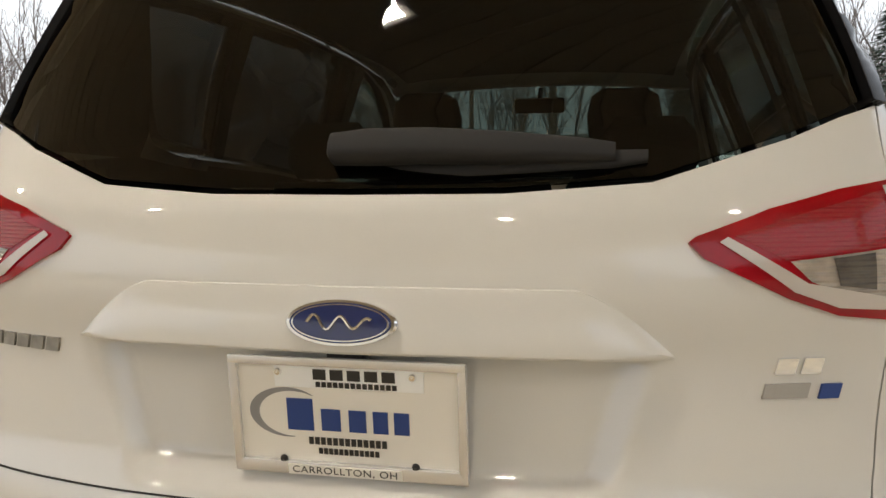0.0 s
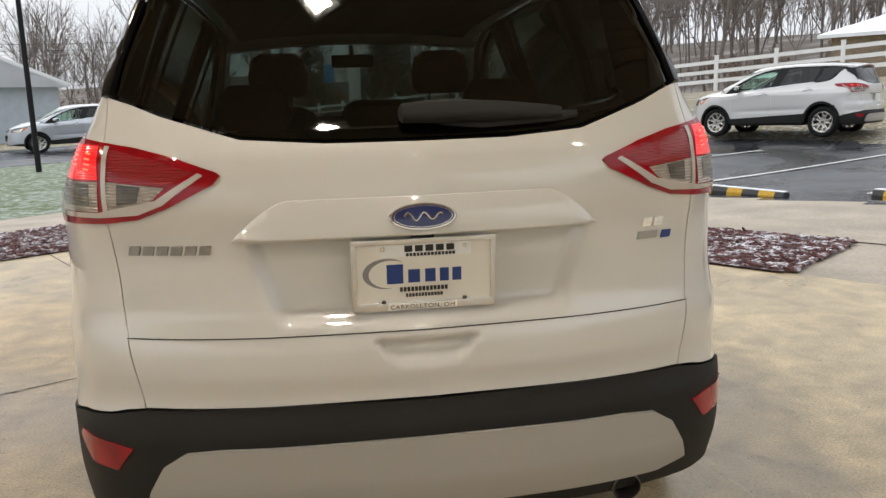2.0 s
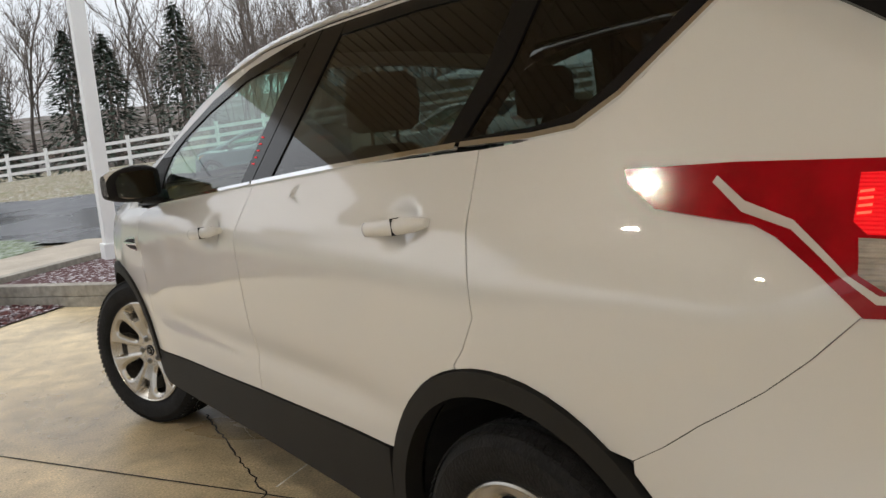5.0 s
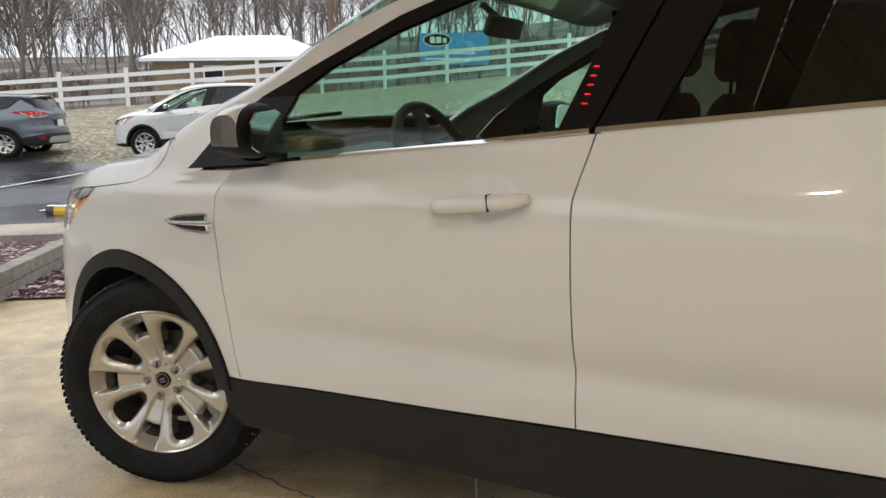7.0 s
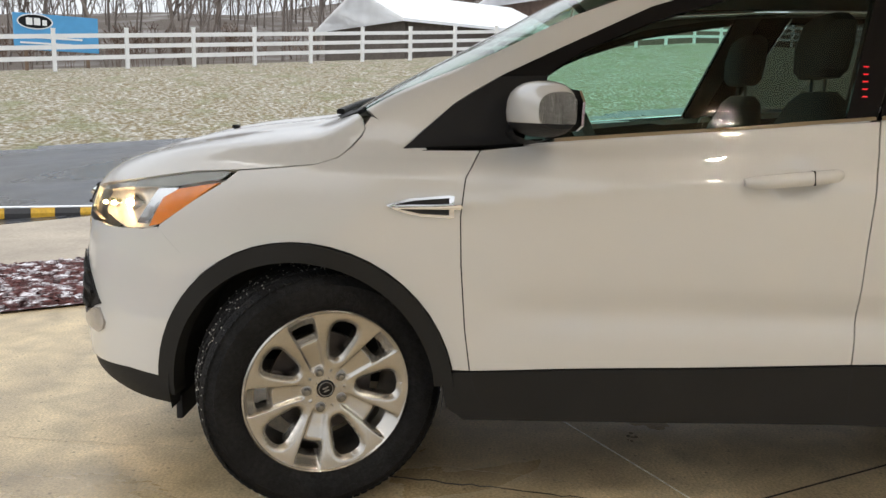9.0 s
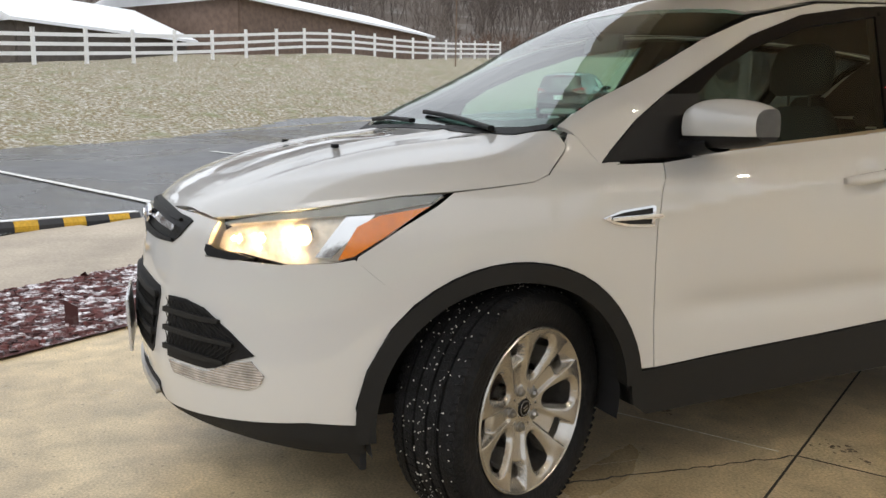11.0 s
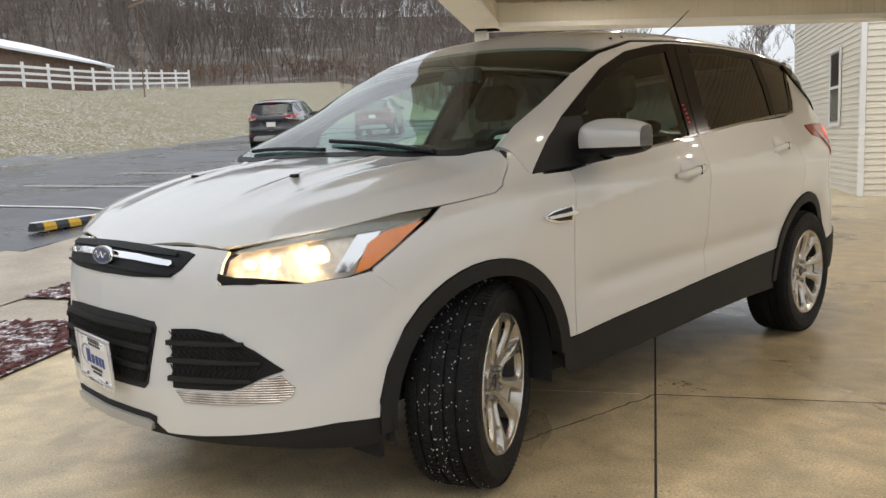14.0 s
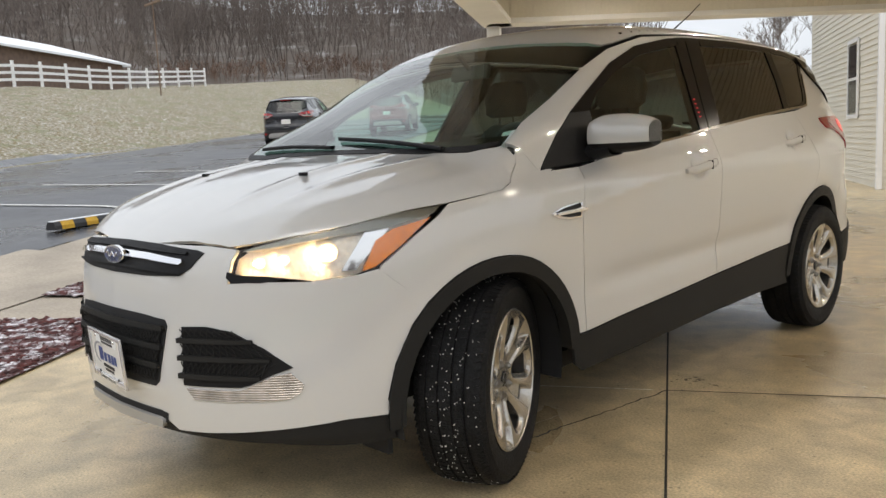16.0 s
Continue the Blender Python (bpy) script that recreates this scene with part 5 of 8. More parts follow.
# ---------------------------------------------------------------- lamps, grille and fittings of the car
def smooth_box(name, mat, parent, cx, cy, cz, sx, sy, sz, m=None, bevel=0.008, label=""):
    bm = bmesh.new()
    box(bm, cx, cy, cz, sx, sy, sz, m, bevel)
    return part(name, bm, M[mat], parent, label, smooth=True)


# tail lamps
tl = [(-0.794, -1.547, 1.17), (-0.77, -1.736, 1.178), (-0.73, -1.95, 1.174), (-0.682, -2.065, 1.163), (-0.60, -2.11, 1.148), (-0.514, -2.149, 1.127), (-0.43, -2.18, 1.097), (-0.421, -2.18, 1.089), (-0.439, -2.18, 1.07), (-0.541, -2.162, 1.021), (-0.60, -2.14, 1.0), (-0.678, -2.105, 0.99), (-0.78, -2.0, 0.983), (-0.81, -1.938, 0.982), (-0.818, -1.877, 1.04), (-0.81, -1.82, 1.078), (-0.805, -1.784, 1.092), (-0.816, -1.623, 1.11), (-0.80, -1.56, 1.145)]
lamps = pair("tail_lamp", panel(snapped(tl), REAR_L, 0.016, lift=0.006, rim=0.02), "red_lens", label="red tail lamp with a clear lower lens")
lit = [(-0.762, -1.912, 1.164), (-0.751, -1.95, 1.163), (-0.679, -2.068, 1.152), (-0.686, -2.094, 1.083), (-0.79, -1.935, 1.085), (-0.785, -1.915, 1.10)]
pair("brake_light", panel(snapped(lit), REAR_L, 0.016, lift=0.0075, rim=0), "lit_lens", lamps, "lit red brake light")
red2 = [(-0.665, -2.085, 1.15), (-0.556, -2.14, 1.122), (-0.475, -2.169, 1.097), (-0.535, -2.161, 1.068), (-0.668, -2.10, 1.082)]
pair("inner_reflector", panel(snapped(red2), REAR_L, 0.016, lift=0.0075, rim=0), "red_ribbed", lamps)
clr1 = [(-0.79, -1.925, 1.079), (-0.686, -2.095, 1.079), (-0.689, -2.099, 1.015), (-0.795, -1.965, 1.013), (-0.803, -1.93, 1.035)]
clr2 = [(-0.668, -2.10, 1.079), (-0.54, -2.16, 1.066), (-0.565, -2.155, 1.042), (-0.61, -2.14, 1.022), (-0.671, -2.105, 1.015)]
for c in (clr1, clr2):
    pair("reversing_light", panel(snapped(c), REAR_L, 0.014, lift=0.0075, rim=0), "clear_lens", lamps, "clear ribbed reversing light")
edge1 = [(-0.782, -1.715, 1.158), (-0.79, -1.765, 1.122), (-0.796, -1.84, 1.100), (-0.81, -1.92, 1.035), (-0.803, -1.955, 1.012), (-0.689, -2.099, 1.014), (-0.56, -2.155, 1.04), (-0.466, -2.17, 1.095), (-0.456, -2.173, 1.089), (-0.545, -2.162, 1.03), (-0.60, -2.145, 1.01), (-0.689, -2.099, 1.003), (-0.806, -1.953, 1.001), (-0.815, -1.91, 1.035), (-0.803, -1.84, 1.088), (-0.80, -1.765, 1.108), (-0.79, -1.71, 1.15)]
pair("pale_border", panel(snapped(edge1), REAR_L, 0.012, lift=0.009, rim=0), "white_edge", lamps)

for x, y, z in ((-0.772, -1.925, 1.122), (-0.757, -1.96, 1.125), (-0.72, -2.02, 1.12), (-0.70, -2.055, 1.115)):
    for dz in (-0.016, -0.005, 0.006, 0.017):
        a = snapped([(x - 0.004, y + 0.008, z + dz), (x + 0.004, y - 0.008, z + dz), (x + 0.004, y - 0.008, z + dz + 0.004), (x - 0.004, y + 0.008, z + dz + 0.004)])
        pair("filament_glow", panel(a, REAR_L, 0.008, lift=0.009, rim=0), "hot", lamps)

# dim bowls behind the clear lenses, and the pale strip where body and gate halves meet
for c in ([(-0.772, -1.965, 1.072), (-0.70, -2.07, 1.072), (-0.702, -2.075, 1.028), (-0.776, -1.985, 1.026)], [(-0.640, -2.115, 1.073), (-0.59, -2.14, 1.068), (-0.598, -2.14, 1.036), (-0.642, -2.12, 1.030)]):
    pair("lamp_bowl", panel(snapped(c), REAR_L, 0.014, lift=0.0085, rim=0), "dark_lens", lamps, "dim ribbed reflector bowl")
seam_strip = snapped([(-0.668, -2.085, 1.155), (-0.656, -2.09, 1.152), (-0.661, -2.11, 1.008), (-0.672, -2.105, 1.008)])
pair("lamp_divider", panel(seam_strip, REAR_L, 0.014, lift=0.0098, rim=0), "white_edge", lamps, "pale strip between the lamp halves")

# painted bar over the plate, proud at its foot
bm = bmesh.new()
rows = []
for x in np.linspace(-0.408, 0.408, 49):
    e = max(abs(x) - 0.285, 0) / 0.123
    zt = 1.034 - 0.083 * e ** 1.5
    row = []
    for z, l in ((zt, -0.002), (zt - 0.002, 0.003), (0.6 * zt + 0.4 * 0.952, 0.014), (0.3 * zt + 0.7 * 0.952, 0.021), (0.956, 0.026), (0.952, 0.026), (0.9485, 0.022), (0.948, -0.002)):
        l = l * (1 - 0.75 * e ** 2.5)
        row.append(bm.verts.new((x, on_rear((x, min(max(z, 0.955), 1.2)))[0][1] - l, min(z, zt))))
    rows.append(row)
for a, b in zip(rows, rows[1:]):
    for i in range(7):
        bm.faces.new((a[i], a[i + 1], b[i + 1], b[i]))
part("plate_bar", bm, M["paint"], gate, smooth=True)

M["brow"] = material("smoked_lamp_brow", (0.20, 0.20, 0.17), 0.22, metal=0.5, coat=1.0, grain=0.15, grain_scale=30)
M["lens"] = glass_material("clear_lamp_cover", (0.97, 0.97, 0.96))
M["mirror_bowl"] = material("mirror_reflector", (0.92, 0.89, 0.84), 0.07, metal=1.0, bump=1.0, bump_scale=30)
M["bowl"] = material("bright_reflector_bowl", (0.90, 0.83, 0.72), 0.28, metal=0.35, grain=0.12, grain_scale=60, bump=0.5, bump_scale=35)
# head lamps: clear cover over a bright bowl
hl = [(-0.845, 1.575, 0.956), (-0.78, 1.76, 0.943), (-0.72, 1.88, 0.922), (-0.63, 2.0, 0.893), (-0.53, 2.095, 0.862), (-0.51, 2.115, 0.845), (-0.508, 2.13, 0.80), (-0.535, 2.115, 0.792), (-0.60, 2.075, 0.79), (-0.66, 2.02, 0.778), (-0.706, 1.975, 0.768), (-0.774, 1.866, 0.776), (-0.798, 1.812, 0.79), (-0.823, 1.731, 0.844), (-0.838, 1.65, 0.905)]
hl = snapped(hl)
bowl = pair("head_lamp", panel(hl, FRONT_L, 0.02, lift=-0.042, rim=0), "bowl", label="head lamp with bright reflector, lit")
rim_v = pair("lamp_housing", panel(hl, FRONT_L, 0.02, lift=-0.002, rim=0.0), "lens", bowl, "clear lamp cover")
amber = snapped([(-0.838, 1.62, 0.922), (-0.80, 1.745, 0.898), (-0.788, 1.80, 0.87), (-0.782, 1.85, 0.785), (-0.798, 1.812, 0.795), (-0.823, 1.731, 0.848), (-0.838, 1.65, 0.905)])
pair("turn_signal", panel(amber, FRONT_L, 0.016, lift=-0.012, rim=0.02), "amber", bowl, "amber turn signal")
chromed = snapped([(-0.79, 1.75, 0.90), (-0.762, 1.82, 0.895), (-0.745, 1.90, 0.79), (-0.772, 1.865, 0.79)])
pair("lamp_bezel", panel(chromed, FRONT_L, 0.016, lift=-0.02, rim=0.02), "chrome", bowl)
upper = snapped([(-0.84, 1.585, 0.953), (-0.78, 1.76, 0.940), (-0.72, 1.88, 0.919), (-0.63, 2.0, 0.890), (-0.53, 2.088, 0.861), (-0.535, 2.08, 0.856), (-0.64, 1.985, 0.872), (-0.72, 1.88, 0.888), (-0.785, 1.76, 0.900), (-0.835, 1.61, 0.931)])
pair("lamp_brow", panel(upper, FRONT_L, 0.016, lift=-0.010, rim=0.02), "brow", bowl)
mesh_lip = snapped([(-0.506, 2.125, 0.802), (-0.535, 2.115, 0.793), (-0.60, 2.075, 0.79), (-0.65, 2.03, 0.78), (-0.60, 2.08, 0.77), (-0.52, 2.125, 0.772), (-0.505, 2.13, 0.785)])
pair("lamp_mesh", panel(mesh_lip, FRONT_L, 0.014, lift=0.004), "matte", bowl)


def lamp_inside(px, py, pz, r, wide):
    out = Vector((-0.45, 0.89, 0.05)).normalized()
    q = out.to_track_quat("X", "Z").to_matrix().to_4x4()
    bm = bmesh.new()
    lathe(bm, [(r * 1.02, 0.004), (r, 0.0), (r * 0.93, -0.015), (r * 0.78, -0.032), (r * 0.55, -0.046), (r * 0.25, -0.054)], 36, Matrix.Translation((px, py, pz)) @ q @ Matrix.Diagonal((1, wide, 1, 1)))
    return bm


for sx, b in ((1, bowl[0]), (-1, bowl[1])):
    for px, py, pz, r, on in ((-0.556, 2.062, 0.822, 0.030, 1.5), (-0.612, 2.012, 0.828, 0.030, 1.2), (-0.700, 1.922, 0.842, 0.052, 1.25)):
        bm = lamp_inside(px, py - 0.008, pz, r * 0.5, on)
        if sx < 0:
            bmesh.ops.scale(bm, vec=(-1, 1, 1), verts=bm.verts)
        part("reflector", bm, M["mirror_bowl"], b, smooth=True)
        bm = bmesh.new()
        bmesh.ops.create_uvsphere(bm, u_segments=14, v_segments=8, radius=r * 0.2, matrix=Matrix.Translation((sx * (px - 0.002), py + 0.004, pz)))
        part("bulb", bm, M["bulb"], b, "glowing warm bulb", smooth=True)

# upper grille with chrome bar and oval badge
ug = both([(0, 0, 0.876), (-0.2, 0, 0.873), (-0.40, 0, 0.862), (-0.425, 0, 0.855), (-0.395, 0, 0.812), (-0.36, 0, 0.79), (-0.2, 0, 0.783), (0, 0, 0.782)])
grille = skin("upper_grille", panel(ug, FRONT, 0.02, lift=0.004), "matte", car)
bar = both([(0, 0, 0.845), (-0.2, 0, 0.843), (-0.365, 0, 0.833), (-0.37, 0, 0.825), (-0.36, 0, 0.819), (-0.2, 0, 0.826), (0, 0, 0.828)])
skin("chrome_bar", panel(bar, FRONT, 0.015, lift=0.016, rim=0.012), "chrome", grille)
for z0, z1 in ((0.862, 0.855), (0.808, 0.802)):
    b2 = both([(0, 0, z0), (-0.37, 0, z0 - 0.008), (-0.37, 0, z1 - 0.008), (0, 0, z1)])
    skin("grille_bar", panel(b2, FRONT, 0.015, lift=0.012, rim=0.01), "matte", grille)


def oval_badge(center, facing, w, h, parent):
    """Blue oval with a bright rim; its lettering is left as a plain flowing bar."""
    m = Matrix.Translation(center) @ Vector(facing).to_track_quat("X", "Z").to_matrix().to_4x4()
    for nm, mat, sw, sh, d0, d1 in (("badge", "chrome", w, h, 0, 0.010), ("badge_field", "blue_badge", w * 0.93, h * 0.88, 0.006, 0.0115), ("badge_line", "chrome", w * 0.90, h * 0.82, 0.0112, 0.012), ("badge_inner", "blue_badge", w * 0.87, h * 0.77, 0.011, 0.0125)):
        bm = bmesh.new()
        rings = lathe(bm, [(1, d0), (1, d1 * 0.7), (0.96, d1), (0.001, d1 + 0.0012)], 48)
        bmesh.ops.scale(bm, vec=(1, sw / 2, sh / 2), verts=bm.verts)
        bmesh.ops.transform(bm, matrix=m, verts=bm.verts)
        part(nm, bm, M[mat], parent, smooth=True)
    # one plain flowing bar in place of the lettering
    bm = bmesh.new()
    s = w / 0.148
    tube(bm, [m @ Vector((0.0145, (-0.042 + 0.084 * t) * s, 0.010 * math.sin(t * 15) * s * (1 - 0.4 * t))) for t in np.linspace(0, 1, 36)], 0.0021 * s, 6)
    part("badge_bar", bm, M["chrome"], parent, smooth=True)


oval_badge((0, 2.236, 0.838), (0, 1, 0.12), 0.148, 0.060, car)
oval_badge((0, on_rear((0, 0.988))[0][1] - 0.014, 0.988), (0, -1, 0.22), 0.148, 0.060, gate)

# lower grille with bars
lg = both([(0, 0, 0.668), (-0.2, 0, 0.666), (-0.305, 0, 0.658), (-0.315, 0, 0.64), (-0.275, 0, 0.47), (-0.255, 0, 0.452), (0, 0, 0.448)])
low_grille = skin("lower_grille", panel(lg, FRONT, 0.025, lift=0.003), "shell", car)
for z in (0.632, 0.575, 0.518):
    b2 = both([(0, 0, z + 0.011), (-0.305 + (0.64 - z) * 0.2, 0, z + 0.009), (-0.31 + (0.64 - z) * 0.2, 0, z - 0.007), (0, 0, z - 0.007)])
    skin("grille_bar", panel(b2, FRONT, 0.016, lift=0.016, rim=0.018), "clad", low_grille)
for z0, z1 in ((0.622, 0.587), (0.565, 0.53), (0.508, 0.472)):
    b2 = both([(0, 0, z0), (-0.30 + (0.64 - z0) * 0.2, 0, z0), (-0.30 + (0.64 - z1) * 0.2, 0, z1), (0, 0, z1)])
    skin("grille_mesh", panel(b2, FRONT, 0.02, lift=0.008, rim=0), "matte", low_grille)


def lattice(name, rows, place, parent, gap=0.017):
    """Crossed fine strips laid in rows (x0, x1 at the top, x0, x1 at the foot, z top, z foot) on the nose."""
    ends = []
    for a0, a1, b0, b1, zt, zb in rows:
        k = max(2, int((a1 - a0) / gap))
        for i in range(k):
            for f0, f1 in ((i / k, (i + 1) / k), ((i + 1) / k, i / k)):
                ends.append((a0 + (a1 - a0) * f0, zt, b0 + (b1 - b0) * f1, zb))
    tops, feet = place(*[(e[0], e[1]) for e in ends]), place(*[(e[2], e[3]) for e in ends])
    bm = bmesh.new()
    for p, q in zip(tops, feet):
        tube(bm, [Vector(p) + Vector((0, 0.010, 0)), Vector(q) + Vector((0, 0.010, 0))], 0.0017, 4, False)
    return tagged(part(name, bm, M["clad"], parent), "fine crossed strips of black plastic mesh", kind="stuff")


lattice("grille_lattice", [(-0.297, 0.297, -0.291, 0.291, 0.620, 0.588), (-0.286, 0.286, -0.280, 0.280, 0.563, 0.531), (-0.275, 0.275, -0.268, 0.268, 0.506, 0.474)], on_nose, low_grille)
# fog lamp pockets
fz = snapped([(-0.372, 2.212, 0.642), (-0.45, 2.18, 0.645), (-0.529, 2.143, 0.632), (-0.61, 2.09, 0.582), (-0.672, 2.04, 0.526), (-0.63, 2.08, 0.508), (-0.578, 2.124, 0.478), (-0.55, 2.14, 0.47), (-0.375, 2.227, 0.468)])
fog = pair("fog_pocket", panel(fz, FRONT_L, 0.018, lift=0.004), "matte")
for z, x1 in ((0.602, -0.575), (0.55, -0.64), (0.497, -0.60)):
    b2 = snapped([(-0.36, 2.22, z + 0.008), (-0.45, 2.18, z + 0.009), (-0.53, 2.14, z + 0.008), (x1, 2.1, z + 0.006), (x1, 2.1, z - 0.004), (-0.53, 2.14, z - 0.006), (-0.45, 2.18, z - 0.007), (-0.36, 2.22, z - 0.007)])
    pair("pocket_bar", panel(b2, FRONT_L, 0.014, lift=0.014, rim=0.012), "clad", fog)
for sx, f in ((1, fog[0]), (-1, fog[1])):
    lattice("pocket_lattice", [(sx * a, sx * b, sx * c, sx * d, zt, zb) if sx > 0 else (sx * b, sx * a, sx * d, sx * c, zt, zb) for a, b, c, d, zt, zb in ((-0.535, -0.375, -0.575, -0.376, 0.637, 0.609), (-0.59, -0.376, -0.635, -0.377, 0.594, 0.559), (-0.64, -0.377, -0.61, -0.378, 0.541, 0.503))], on_nose, f)
fl = snapped([(-0.385, 2.224, 0.460), (-0.55, 2.14, 0.462), (-0.60, 2.105, 0.488), (-0.63, 2.08, 0.503), (-0.665, 2.047, 0.512), (-0.693, 2.021, 0.475), (-0.685, 2.03, 0.452), (-0.66, 2.052, 0.435), (-0.55, 2.15, 0.428), (-0.411, 2.214, 0.428)])
pair("fog_lamp", panel(fl, FRONT_L, 0.016, lift=0.006), "clear_lens", label="unlit clear fog lamp")
under = both([(0, 0, 0.372), (-0.25, 0, 0.372), (-0.285, 0, 0.365), (-0.275, 0, 0.335), (0, 0, 0.332)])
skin("lower_intake", panel(under, FRONT, 0.02, lift=0.003), "shell", car)
under2 = both([(0, 0, 0.352), (-0.25, 0, 0.352), (-0.27, 0, 0.345), (-0.26, 0, 0.322), (0, 0, 0.318)])
skin("skid_strip", panel(under2, FRONT, 0.02, lift=0.014, rim=0.015), "silver", car)
# air deflectors before the front wheels
for sx in (-1, 1):
    smooth_box("air_deflector", "shell", car, sx * 0.70, 1.775, 0.243, 0.13, 0.02, 0.075, None, 0.005)

# side vents
v0 = yz((1.15, 0.884), (1.09, 0.903), (0.985, 0.915), (0.972, 0.913), (0.972, 0.858), (0.985, 0.855), (1.06, 0.858), (1.11, 0.868))
vent = pair("side_vent", panel(v0, SIDE, 0.012, lift=0.006, rim=0.012), "chrome")
for pts in (((1.125, 0.887), (1.08, 0.898), (0.985, 0.908), (0.985, 0.893), (1.1, 0.884)), ((1.12, 0.878), (0.985, 0.881), (0.985, 0.864), (1.06, 0.866))):
    pair("vent_slot", panel(yz(*pts), SIDE, 0.012, lift=0.0085, rim=0), "shell", vent)
pair("vent_bar", panel(yz((1.12, 0.886), (0.955, 0.893), (0.948, 0.887), (0.955, 0.882), (1.12, 0.878)), SIDE, 0.012, lift=0.013, rim=0.006), "chrome", vent)


# door handles over cupped recesses
def handle(y0, z0, y1, z1, door, sx, key):
    c, d = Vector((sx * 0.925, (y0 + y1) / 2, (z0 + z1) / 2)), Vector((0, y1 - y0, z1 - z0))
    ang = math.atan2(d.z, d.y)
    m = Matrix.Translation(c) @ Matrix.Rotation(ang, 4, "X")
    bm = bmesh.new()
    L = d.length
    rows = []
    for t in np.linspace(-0.5, 0.5, 13):
        o = 0.027 * (1 - (2 * abs(t)) ** 7)
        hh = 0.0165 + 0.002 * math.cos(t * 3)
        k = 0.011
        if abs(t) > 0.49:
            hh *= 0.6
        ring = [bm.verts.new(m @ Vector((sx * (o + k * math.cos(a) * 1.0), t * L, hh * math.sin(a)))) for a in np.linspace(0, math.tau, 11)[:-1]]
        rows.append(ring)
    for a, b in zip(rows, rows[1:]):
        for i in range(10):
            bm.faces.new((a[i], a[(i + 1) % 10], b[(i + 1) % 10], b[i]))
    bm.faces.new(rows[0])
    bm.faces.new(rows[-1])
    h = part("door_handle", bm, M["paint"], door, smooth=True)
    # shadow gap between the grip and its fixed end
    bm = bmesh.new()
    box(bm, sx * 0.027, 0.16 * L, 0, 0.0235, 0.0025, 0.0372, m, 0.001)
    part("handle_gap", bm, M["shell"], h)
    return h


HANDLES = ((0.235, 0.972, -0.008, 1.0), (-0.845, 1.045, -1.085, 1.072))
for (y0, z0, y1, z1), dd in zip(HANDLES, (doors_f, doors_r)):
    for sx, d in ((-1, dd[0]), (1, dd[1])):
        if dd is doors_r:
            hs = handle(y0, z0, y1, z1, d, sx, False)
            hs.location.x = -sx * 0.045
        else:
            handle(y0, z0, y1, z1, d, sx, True)


